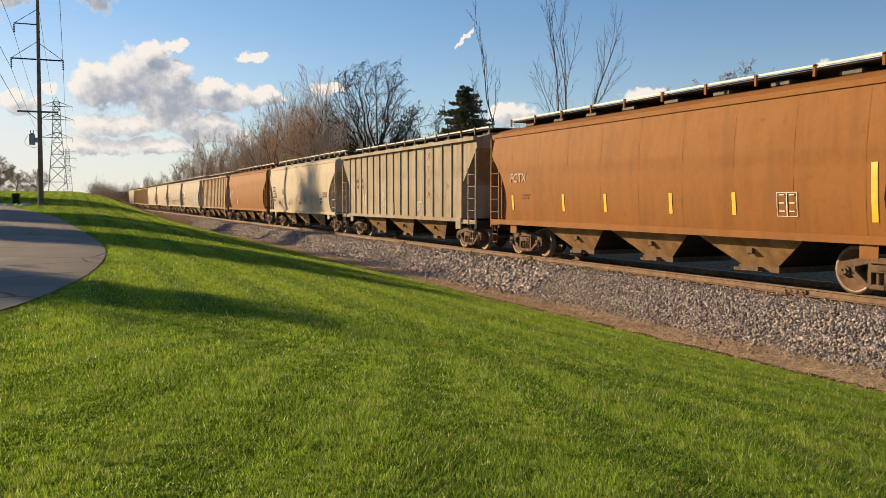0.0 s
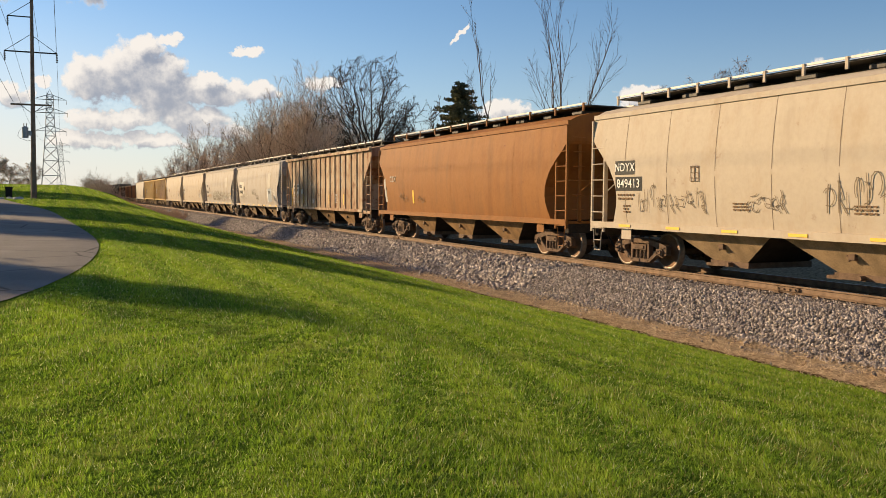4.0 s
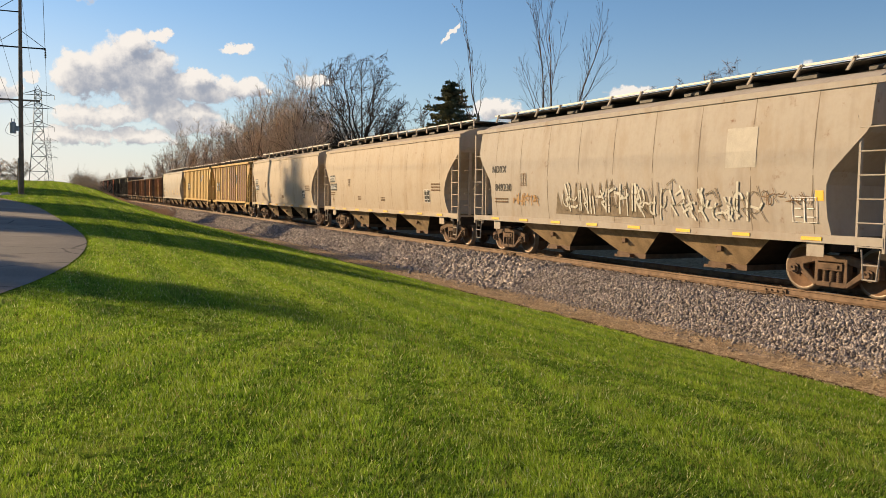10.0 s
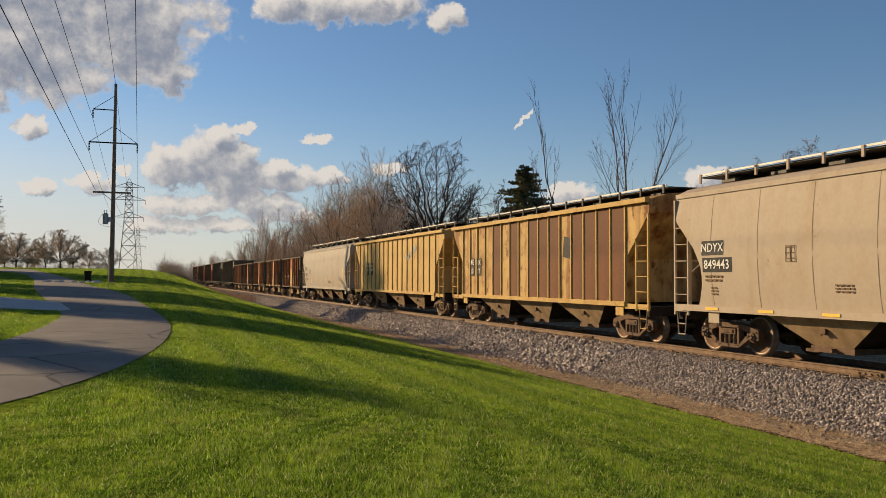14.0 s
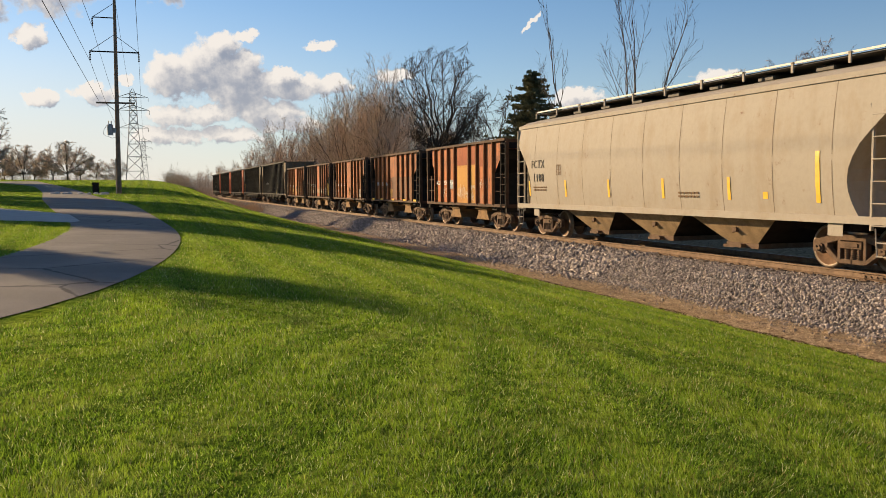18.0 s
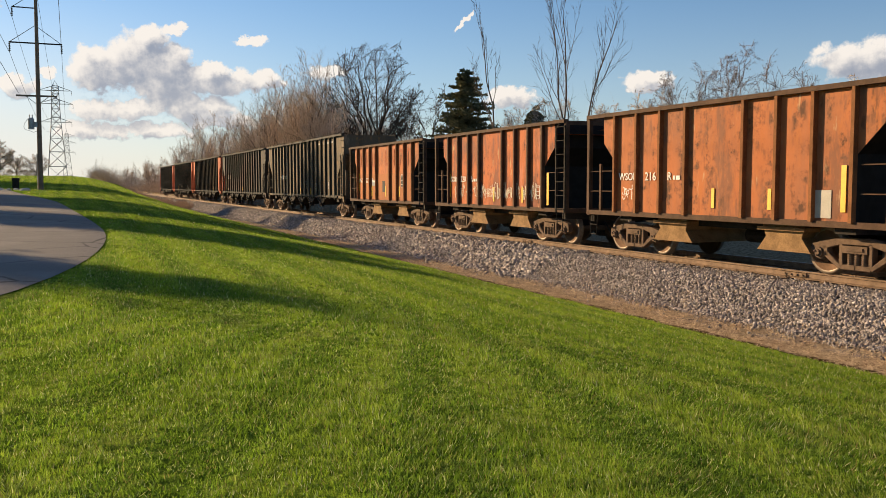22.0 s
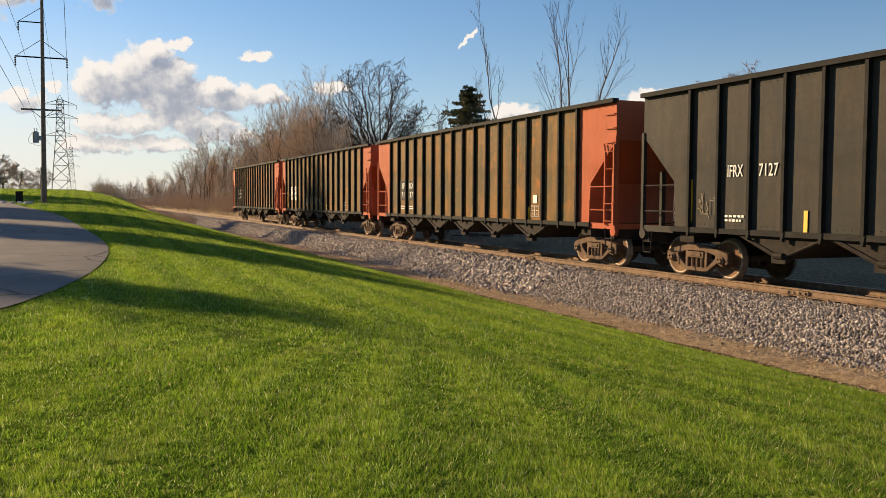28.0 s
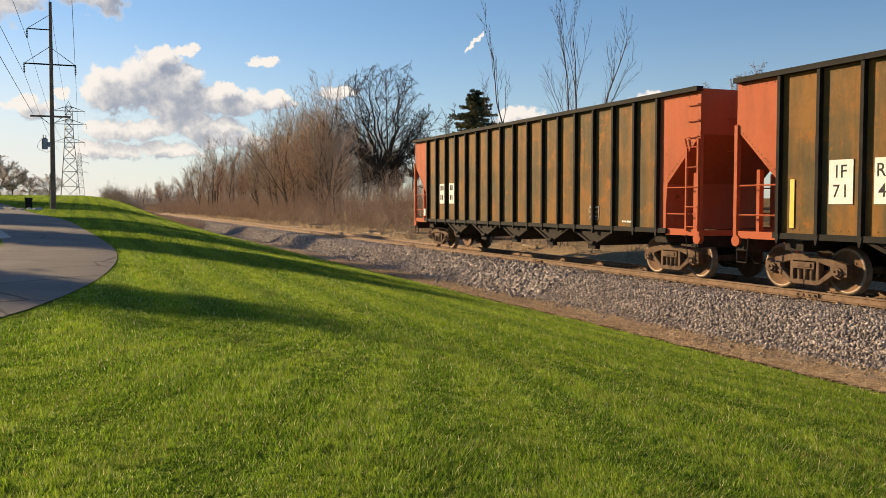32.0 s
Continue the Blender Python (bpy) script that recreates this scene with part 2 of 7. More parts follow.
def bed_material():
    n = Nodes("ballast_bed", 0.95)
    v = n.t.nodes.new("ShaderNodeTexVoronoi")
    n.put(n.co, v.inputs["Vector"])
    v.inputs["Scale"].default_value = 20
    sep = n.t.nodes.new("ShaderNodeSeparateXYZ")
    n.put(v.outputs["Color"], sep.inputs[0])
    c = n.mix(sep.outputs[0], (0.07, 0.06, 0.055), (0.40, 0.35, 0.325))
    c = n.mix(n.math("MULTIPLY", n.ramp(n.noise(5.0, 5, 0.7), 0.42, 0.6), 0.5), c, (0.085, 0.065, 0.058))
    c = n.mix(n.math("MULTIPLY", n.ramp(n.noise(0.8, 4), 0.45, 0.7), 0.4), c, (0.17, 0.12, 0.09))
    return n.colour(c).bump(v.outputs["Distance"], 1.0, 0.05).mat


GROUND, ASPHALT, STONE, BED = ground_material(), road_material(), stone_material(), bed_material()
CONCRETE = plain("pale_concrete", (0.42, 0.39, 0.36), 0.85, vary=0.12, scale=1.5)
RAIL_RUST = plain("rusty_rail_steel", (0.205, 0.135, 0.088), 0.7, 0.1, 0.3, 6)
RAIL_TOP = plain("polished_rail_head", (0.42, 0.36, 0.31), 0.38, 0.9, 0.15, 3, 0)
TIE = plain("weathered_tie_wood", (0.085, 0.06, 0.045), 0.9, 0, 0.4, 5, 0.4)
UNDER = plain("grimy_underframe_steel_and_bay_shade", (0.030, 0.024, 0.020), 0.8, 0.1, 0.35, 4)
TRUCK = plain("brown_cast_truck_steel", (0.135, 0.088, 0.06), 0.82, 0.1, 0.35, 5, 0.25)
WHEEL_PLATE = plain("rust_brown_wheel_plate", (0.15, 0.085, 0.05), 0.75, 0.2, 0.3, 5)
WHEEL_RIM = plain("worn_wheel_rim", (0.22, 0.17, 0.13), 0.5, 0.4, 0.25, 8, 0)
BLACK = plain("dull_black_steel_and_shade", (0.018, 0.017, 0.016), 0.75, 0.1, 0.3, 4)
PALE_EDGE = plain("pale_sunlit_edge_steel", (0.58, 0.55, 0.50), 0.6, 0.1, 0.15, 4, 0)
DARKGRID = plain("dark_galvanised_walkway", (0.07, 0.065, 0.06), 0.6, 0.4, 0.3, 6)
YELLOW = plain("yellow_reflective_tape", (0.75, 0.42, 0.015), 0.45, 0, 0.15, 6, 0)
WHITE = plain("white_stencil_paint", (0.72, 0.70, 0.66), 0.6, 0, 0.12, 8, 0)
BLACKINK = plain("black_stencil_paint", (0.03, 0.03, 0.03), 0.6, 0, 0.3, 8, 0)

# ---- mesh helpers ----


def box(bm, x0, x1, y0, y1, z0, z1, mat=0):
    v = [bm.verts.new(p) for p in ((x0, y0, z0), (x1, y0, z0), (x1, y1, z0), (x0, y1, z0),
                                   (x0, y0, z1), (x1, y0, z1), (x1, y1, z1), (x0, y1, z1))]
    for q in ((3, 2, 1, 0), (4, 5, 6, 7), (0, 1, 5, 4), (1, 2, 6, 5), (2, 3, 7, 6), (3, 0, 4, 7)):
        bm.faces.new([v[i] for i in q]).material_index = mat


def rod(bm, a, b, r, n=6, r2=None, mat=0):
    """A round bar from a to b."""
    a, b = Vector(a), Vector(b)
    q = (b - a).to_track_quat("Z", "Y")
    rings = []
    for p, s in ((a, r), (b, r if r2 is None else r2)):
        rings.append([bm.verts.new(p + q @ Vector((s * math.cos(2 * math.pi * k / n), s * math.sin(2 * math.pi * k / n), 0))) for k in range(n)])
    for k in range(n):
        bm.faces.new((rings[0][k], rings[0][(k + 1) % n], rings[1][(k + 1) % n], rings[1][k])).material_index = mat
    bm.faces.new(rings[0][::-1]).material_index = mat
    bm.faces.new(rings[1]).material_index = mat


def prism(bm, outline, y0, y1, mat=0):
    """An (x, z) outline, counter-clockwise seen from -y, pushed from y0 to y1."""
    a = [bm.verts.new((x, y0, z)) for x, z in outline]
    b = [bm.verts.new((x, y1, z)) for x, z in outline]
    n = len(a)
    bm.faces.new(a).material_index = mat
    bm.faces.new(b[::-1]).material_index = mat
    for k in range(n):
        bm.faces.new((a[(k + 1) % n], a[k], b[k], b[(k + 1) % n])).material_index = mat


def data(name, bm, *mats):
    bmesh.ops.recalc_face_normals(bm, faces=bm.faces)
    me = bpy.data.meshes.new(name)
    bm.to_mesh(me)
    bm.free()
    for m in mats:
        me.materials.append(m)
    return me


def raw(name, verts, faces, *mats):
    me = bpy.data.meshes.new(name)
    verts, faces = np.asarray(verts, np.float32), np.asarray(faces, np.int32)
    k = faces.shape[1]
    me.vertices.add(len(verts))
    me.vertices.foreach_set("co", verts.ravel())
    me.loops.add(faces.size)
    me.loops.foreach_set("vertex_index", faces.ravel())
    me.polygons.add(len(faces))
    me.polygons.foreach_set("loop_start", np.arange(0, faces.size, k, dtype=np.int32))
    me.update(calc_edges=True)
    for m in mats:
        me.materials.append(m)
    return me


CACHE = {}


def shared(key, make):
    """The mesh under that key, made once."""
    if key not in CACHE:
        CACHE[key] = make()
    return CACHE[key]


def part(name, me, parent, label="", at=None):
    ob = new(name, me)
    ob.parent = parent
    if at is not None:
        ob.matrix_basis = at
    return tagged(ob, label) if label else ob


def thing(name, label, category, group="", kind="", me=None, at=None):
    ob = new(name, me)
    if at is not None:
        ob.matrix_basis = at
    return tagged(ob, label, category, group, kind)


TRACK_TURN = pose(0, 0, 0, 0, 0, TURN)


# ---- ground, road, track ----
def build_ground():
    ds = sorted(set([-1500, -900, -500, -300, -200, -140, -100, -80, -60, -45, -35, -28, -22] + list(np.arange(-18, 13, 0.6).round(2)) +
                    [10.5, 14, 16, 18, 19, 20, 21, 22, 24, 26, 28, 30, 34, 40, 50, 65, 80, 100, 130, 160, 220, 300, 500, 900, 1500]))
    us = sorted(set([-1500, -800, -400, -200, -100, -50, -25] + list(np.arange(-12, 60, 1.0)) + list(np.arange(60, 170, 3.0)) +
                    [175, 190, 205, 220, 250, 300, 400, 600, 900, 1500, 2500]))
    verts = [(d, u, ground_z(d, u)) for u in us for d in ds]
    w = len(ds)
    faces = [(j * w + i, j * w + i + 1, (j + 1) * w + i + 1, (j + 1) * w + i) for j in range(len(us) - 1) for i in range(w - 1)]
    me = raw("ground", verts, faces, GROUND)
    me.polygons.foreach_set("use_smooth", np.ones(len(faces), bool))
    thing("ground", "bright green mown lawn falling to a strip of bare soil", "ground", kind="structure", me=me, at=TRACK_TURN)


def strip(name, left, right, mat, lift, label, category):
    """A paved strip between two edges given in world x, y, draped on the ground."""
    def smooth(pts, n):
        pts = np.array(pts, float)
        t = np.concatenate([[0], np.cumsum(np.linalg.norm(np.diff(pts, axis=0), axis=1))])
        t /= t[-1]
        s = np.linspace(0, 1, n)
        out = np.stack([np.interp(s, t, pts[:, k]) for k in (0, 1)], 1)
        for _ in range(6):
            out[1:-1] = 0.25 * out[:-2] + 0.5 * out[1:-1] + 0.25 * out[2:]
        return out
    a, b = smooth(left, 90), smooth(right, 90)
    cols = 9
    verts, faces = [], []
    for i in range(90):
        for j in range(cols):
            f = j / (cols - 1)
            x, y = a[i] * (1 - f) + b[i] * f
            d, u = du(x, y)
            z = ground_z(d, u) + lift * (1.0 if 0 < j < cols - 1 else 0.0) + 0.012
            verts.append((x, y, z))
    for i in range(89):
        for j in range(cols - 1):
            k = i * cols + j
            faces.append((k, k + 1, k + cols + 1, k + cols))
    me = raw(name, verts, faces, mat)
    me.polygons.foreach_set("use_smooth", np.ones(len(faces), bool))
    thing(name, label, category, kind="structure", me=me)


LANE_LEFT = [(-30, -14), (-18, 2), (-11.5, 11), (-10.1, 13.7), (-10.2, 15.3), (-10.9, 18.2), (-12.4, 22.8), (-14.5, 28.2), (-16.9, 32.3), (-21.7, 40), (-31.1, 56), (-41.4, 74.7), (-52, 92), (-70, 112)]
LANE_RIGHT = [(-22, -18), (-11, -3), (-6.6, 5), (-5.8, 8), (-5.6, 9.8), (-5.9, 12.3), (-6.8, 16.5), (-8.2, 21.3), (-9.7, 25.4), (-13.6, 33.1), (-21.4, 48.4), (-28.6, 59.7), (-40.5, 79.5), (-66, 118)]
DRIVE_LEFT = [(-70, 76), (-37.7, 50.9), (-26.8, 43), (-20.7, 38.2), (-19.4, 37)]
DRIVE_RIGHT = [(-55, 46), (-24.7, 33.3), (-19.7, 31.7), (-16.1, 31), (-15.4, 30.4)]


def build_road():
    strip("road", LANE_LEFT, LANE_RIGHT, ASPHALT, 0.03, "worn grey asphalt lane curving through the lawn", "road")
    strip("driveway", DRIVE_LEFT, DRIVE_RIGHT, CONCRETE, 0.03, "pale concrete driveway leading to the house", "driveway")


U0, U1 = -260.0, 420.0


def build_track():
    rng = random.Random(4)
    prof = [(11.95, -1.16), (12.15, -1.06), (12.5, -0.82), (12.85, -0.56), (13.15, -0.47), (13.6, -0.46), (14.2, -0.47), (15.05, -0.48), (15.9, -0.47), (16.5, -0.46), (16.95, -0.47), (17.3, -0.55), (17.9, -0.8), (18.6, -1.16)]
    us = list(np.arange(-40, 130, 0.4)) + list(np.arange(130, U1, 5.0))
    us = [U0, -120, -60] + us
    verts = [(d, u, z + 0.035 * noise.noise((d * 3, u * 3, 1))) for u in us for d, z in prof]
    w = len(prof)
    faces = [(j * w + i, j * w + i + 1, (j + 1) * w + i + 1, (j + 1) * w + i) for j in range(len(us) - 1) for i in range(w - 1)]
    track = thing("railway_track", "straight single railway track on grey crushed-stone ballast", "railway track", kind="structure", at=TRACK_TURN)
    me = raw("ballast_bed", verts, faces, BED)
    me.polygons.foreach_set("use_smooth", np.ones(len(faces), bool))
    part("ballast_bed", me, track, "bank of grey crushed stone")
    # rails
    half = [(0, -0.17), (0.07, -0.17), (0.07, -0.158), (0.012, -0.135), (0.009, -0.045), (0.036, -0.035), (0.036, -0.004), (0.028, 0.0)]
    outline = half + [(-x, z) for x, z in half[::-1] if x > 0] 
    for side in (-1, 1):
        bm = bmesh.new()
        ends = []
        for u in (U0, U1):
            ends.append([bm.verts.new((TRACK_D + side * 0.753 + x, u, RAIL_Z + z)) for x, z in outline])
        n = len(outline)
        for k in range(n):
            f = bm.faces.new((ends[0][k], ends[0][(k + 1) % n], ends[1][(k + 1) % n], ends[1][k]))
            f.material_index = 1 if k in (7,) else 0
        part("rail", data("rail", bm, RAIL_RUST, RAIL_TOP), track, "rust-brown steel rail with a worn head")
    def tie():
        bm = bmesh.new()
        box(bm, -1.3, 1.3, -0.115, 0.115, -0.18, 0)
        bmesh.ops.bevel(bm, geom=bm.edges[:], offset=0.012, segments=1, affect="EDGES")
        return data("tie", bm, TIE)
    def plate():
        bm = bmesh.new()
        for s in (-1, 1):
            box(bm, s * 0.753 - 0.17, s * 0.753 + 0.17, -0.09, 0.09, 0, 0.014)
            for dx in (-0.1, 0.1):
                box(bm, s * 0.753 + dx - 0.02, s * 0.753 + dx + 0.02, -0.02, 0.02, 0.01, 0.04)
        return data("tie_plate", bm, RAIL_RUST)
    for k in range(230):
        u = -6 + k * 0.52
        at = pose(TRACK_D + rng.uniform(-0.06, 0.06), u, -0.432 + rng.uniform(-0.012, 0.006), 0, 0, rng.uniform(-1.2, 1.2))
        t = part("tie", shared("tie", tie), track, at=at)
        if u < 60:
            part("tie_plate", shared("plate", plate), t)
    def bar():
        bm = bmesh.new()
        box(bm, -0.055, -0.02, -0.32, 0.32, -0.13, -0.05)
        for k in range(4):
            rod(bm, (-0.05, -0.24 + 0.16 * k, -0.09), (-0.085, -0.24 + 0.16 * k, -0.09), 0.022)
        return data("joint_bar", bm, RAIL_RUST)
    for u in (2.0, 14.1, 26.0, 38.1, 50.0):
        part("joint_bar", shared("bar", bar), track, "bolted rail joint", pose(TRACK_D - 0.753, u, RAIL_Z))


def stone_mesh(count, seed, uspan, size=(0.022, 0.048)):
    """Loose ballast stones on the near shoulder, joined."""
    rng = np.random.default_rng(seed)
    base = np.array([(1, 0, 0), (-1, 0, 0), (0, 1, 0), (0, -1, 0), (0, 0, 1), (0, 0, -1)], float)
    tri = np.array([(0, 2, 4), (2, 1, 4), (1, 3, 4), (3, 0, 4), (2, 0, 5), (1, 2, 5), (3, 1, 5), (0, 3, 5)])
    u = uspan[0] + (uspan[1] - uspan[0]) * rng.random(count) ** 1.25
    d = rng.uniform(11.95, 14.2, count) - np.abs(rng.normal(0, 0.22, count)) * (rng.random(count) < 0.3) * (1 + 1.6 * (rng.random(count) < 0.12))
    z = np.interp(d, [11.3, 12.0, 12.15, 12.5, 12.85, 13.15, 14.3], [-1.1, -1.1, -1.06, -0.82, -0.56, -0.47, -0.47])
    s = rng.uniform(*size, count)
    sc = s[:, None] * rng.uniform(0.65, 1.25, (count, 3))
    jit = base[None] * (1 + rng.normal(0, 0.22, (count, 6, 3))) + rng.normal(0, 0.18, (count, 6, 3))
    q = rng.normal(size=(count, 4))
    q /= np.linalg.norm(q, axis=1)[:, None]
    w, x, y, zz = q.T
    rot = np.stack([1 - 2 * (y * y + zz * zz), 2 * (x * y - zz * w), 2 * (x * zz + y * w), 2 * (x * y + zz * w), 1 - 2 * (x * x + zz * zz), 2 * (y * zz - x * w),
                    2 * (x * zz - y * w), 2 * (y * zz + x * w), 1 - 2 * (x * x + y * y)], 1).reshape(count, 3, 3)
    pts = np.einsum("nij,nkj->nki", rot, jit * sc[:, None, :])
    pts += np.stack([d, u, z + 0.015], 1)[:, None, :]
    faces = (tri[None] + 6 * np.arange(count)[:, None, None]).reshape(-1, 3)
    return raw("ballast_stones", pts.reshape(-1, 3), faces, STONE)


build_ground()
build_road()
build_track()

# ---- rail cars: x along the car (front to +x), near side at -y, z up from the rail head ----
WHEEL_R = 0.485


def wheelset_mesh():
    bm = bmesh.new()
    n = 24
    prof = [(0.0, 0.0), (0.10, 0.0), (0.12, 0.035), (0.20, 0.055), (0.36, 0.03), (0.395, 0.0), (0.45, 0.0), (0.46, 0.02), (0.465, 0.10), (0.49, 0.115), (0.485, 0.135), (0.40, 0.135), (0.36, 0.09), (0.15, 0.09), (0.1, 0.16)]
    for s in (-1, 1):
        rings = []
        for r, w in prof:
            r *= WHEEL_R / 0.46
            y = s * (0.835 - w)
            if r == 0:
                rings.append([bm.verts.new((0, y, 0))])
            else:
                rings.append([bm.verts.new((r * math.cos(2 * math.pi * k / n), y, r * math.sin(2 * math.pi * k / n))) for k in range(n)])
        for j in range(len(rings) - 1):
            a, b = rings[j], rings[j + 1]
            for k in range(n):
                f = bm.faces.new((a[0], b[k], b[(k + 1) % n])) if len(a) == 1 else bm.faces.new((a[k], b[k], b[(k + 1) % n], a[(k + 1) % n]))
                f.material_index = 1 if 5 <= j <= 9 else 0
                f.smooth = True
    rod(bm, (0, -0.98, 0), (0, 0.98, 0), 0.085, 10)
    for k in range(4):   # small cast holes' bosses make the turning visible
        a = math.pi / 2 * k + 0.4
        for s in (-1, 1):
            rod(bm, (0.24 * math.cos(a), s * 0.76, 0.24 * math.sin(a)), (0.24 * math.cos(a), s * 0.80, 0.24 * math.sin(a)), 0.025, 6)
    return data("wheelset", bm, WHEEL_PLATE, WHEEL_RIM)


def side_frame_mesh():
    bm = bmesh.new()
    y0, y1 = -0.075, 0.075
    # drawn as convex pieces
    def bar(pts):
        prism(bm, pts, y0, y1)
    bar([(-0.36, 0.65), (0.36, 0.65), (0.36, 0.79), (-0.36, 0.79)])
    for s in (-1, 1):
        q = lambda pts: bar(pts if s > 0 else [(-x, z) for x, z in pts][::-1])
        q([(0.34, 0.65), (0.80, 0.53), (1.10, 0.53), (1.10, 0.63), (0.84, 0.69), (0.34, 0.79)])
        q([(0.98, 0.36), (1.12, 0.38), (1.12, 0.60), (0.98, 0.60)])
        q([(0.66, 0.40), (0.78, 0.38), (0.80, 0.60), (0.68, 0.60)])
        q([(0.30, 0.20), (0.40, 0.16), (0.80, 0.42), (0.72, 0.52)])
        q([(0.30, 0.20), (0.40, 0.20), (0.40, 0.70), (0.30, 0.70)])
        q([(0.0, 0.155), (0.36, 0.155), (0.36, 0.255), (0.0, 0.255)])
    bmesh.ops.bevel(bm, geom=bm.edges[:], offset=0.014, segments=1, affect="EDGES")
    for s in (-1, 1):   # ledge round the bearing
        rod(bm, (s * 0.89, -0.05, 0.46), (s * 0.89, 0.05, 0.46), 0.135, 14)
    return data("side_frame", bm, TRUCK)


def spring_mesh():
    bm = bmesh.new()
    for x in (-0.17, 0.0, 0.17):
        for k in range(6):
            rod(bm, (x, 0, 0.262 + k * 0.04), (x, 0, 0.284 + k * 0.04), 0.068, 10)
        rod(bm, (x, 0, 0.25), (x, 0, 0.5), 0.048, 8)
    box(bm, -0.29, 0.29, -0.10, 0.10, 0.49, 0.63)
    box(bm, -0.2, 0.2, -0.125, -0.09, 0.53, 0.60)
    return data("spring_nest", bm, TRUCK)


def cap_mesh():
    bm = bmesh.new()
    rod(bm, (0, 0, 0), (0, -0.07, 0), 0.105, 14)
    rod(bm, (0, -0.07, 0), (0, -0.10, 0), 0.07, 12, 0.055)
    for k in range(3):
        a = 2 * math.pi * k / 3 + 0.5
        rod(bm, (0.058 * math.cos(a), -0.07, 0.058 * math.sin(a)), (0.058 * math.cos(a), -0.125, 0.058 * math.sin(a)), 0.02, 6)
    return data("bearing_cap", bm, TRUCK)


def bolster_mesh():
    bm = bmesh.new()
    box(bm, -0.22, 0.22, -0.95, 0.95, 0.5, 0.72)
    rod(bm, (0, 0, 0.7), (0, 0, 0.86), 0.2, 14)
    for s in (-1, 1):
        box(bm, s * 0.36 - 0.04, s * 0.36 + 0.04, -0.7, 0.7, 0.40, 0.50)
        for y in (-0.72, 0.72):
            box(bm, s * 0.42 - 0.03, s * 0.42 + 0.03, y - 0.05, y + 0.05, 0.28, 0.62)
    return data("bolster", bm, UNDER)


WHEELSETS = []


def add_truck(car, x):
    t = part("truck", shared("bolster", bolster_mesh), car, "brown cast-steel truck with two axles", pose(x, 0, 0))
    for s in (-1, 1):
        turn = 0 if s < 0 else 180
        part("side_frame", shared("frame", side_frame_mesh), t, at=pose(0, s * 0.99, 0, 0, 0, turn))
        part("spring_nest", shared("spring", spring_mesh), t, at=pose(0, s * 0.99, 0, 0, 0, turn))
        for k in (-0.89, 0.89):
            part("bearing_cap", shared("cap", cap_mesh), t, at=pose(k, s * 1.03, 0.46, 0, 0, turn))
    for k in (-0.89, 0.89):
        w = part("wheelset", shared("wheelset", wheelset_mesh), t, at=pose(k, 0, WHEEL_R))
        WHEELSETS.append((w, k))


def loft_mesh(key, half, end, zs, ys, roof, mats, end_mat=0, panel=1.3, panel_mat=0, open_top=None, wavy=0.0):
    """A hopper body. zs, ys: the side's outline from sill to eave; end(z): how far the end draws in at that height; roof: (y, z) points
    from eave to ridge, or () for an open top, then a floor lies open_top below the rim."""
    def make():
        bm = bmesh.new()
        xs_in = list(np.linspace(-(half - panel), half - panel, 12))
        rows = []
        for z, y in list(zip(zs, ys)) + [(q[1], q[0]) for q in roof]:
            e = half - end(z)
            lim = min(half - panel, e)
            xs = [-e, *[max(-lim, min(lim, x)) for x in xs_in], e]
            rows.append((xs, y, z))
        grid = {}
        for s in (-1, 1):
            g = [[bm.verts.new((x, s * y, z)) for x in xs] for xs, y, z in rows]
            grid[s] = g
            for j in range(len(g) - 1):
                for i in range(len(g[0]) - 1):
                    q = (g[j][i], g[j][i + 1], g[j + 1][i + 1], g[j + 1][i])
                    if len({(round(v.co.x, 4), round(v.co.y, 4), round(v.co.z, 4)) for v in q}) < 3:
                        continue
                    f = bm.faces.new(q)
                    f.smooth = j < len(zs) - 1
                    f.material_index = panel_mat if i in (0, len(g[0]) - 2) else 0
        a, b = grid[-1], grid[1]
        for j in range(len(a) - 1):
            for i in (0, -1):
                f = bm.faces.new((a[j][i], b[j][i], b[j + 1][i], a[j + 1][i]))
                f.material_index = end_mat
        for i in range(len(a[0]) - 1):
            if abs(a[0][i].co.x - a[0][i + 1].co.x) > 1e-4:
                bm.faces.new((a[0][i], b[0][i], b[0][i + 1], a[0][i + 1]))
        if not roof:
            z = zs[-1] - open_top
            y = ys[-1] - 0.05
            v = [bm.verts.new(p) for p in ((-half + 0.3, -y, z), (half - 0.3, -y, z), (half - 0.3, y, z), (-half + 0.3, y, z))]
            bm.faces.new(v)
        bmesh.ops.remove_doubles(bm, verts=bm.verts[:], dist=0.0005)
        bm.normal_update()
        for e in bm.edges:
            if len(e.link_faces) == 2 and e.calc_face_angle(0.0) > 0.6:
                e.smooth = False
        return data("hopper_body", bm, *mats)
    return shared(key, make)


def ladder_mesh(z0, z1, width, hook, mat):
    """A side ladder: two stiles and rungs, its outer stile at x = 0, going to -x; the inner stile bends in at the top."""
    def make():
        bm = bmesh.new()
        box(bm, -0.03, 0.03, -0.03, 0.03, z0, hook)
        box(bm, -width - 0.025, -width + 0.025, -0.03, 0.03, z0, z1 - 0.12)
        rod(bm, (-width, 0, z1 - 0.12), (-width - 0.08 if hook > z1 else -width * 0.2, 0, z1 + 0.12), 0.026, 6)
        n = int((z1 - z0) / 0.42)
        for k in range(n + 1):
            z = z0 + 0.1 + k * (z1 - z0 - 0.2) / n
            rod(bm, (-width, -0.03, z), (0, -0.03, z), 0.014, 6)
        return data("ladder", bm, mat)
    return shared(("ladder", z0, z1, width, hook, mat.name), make)


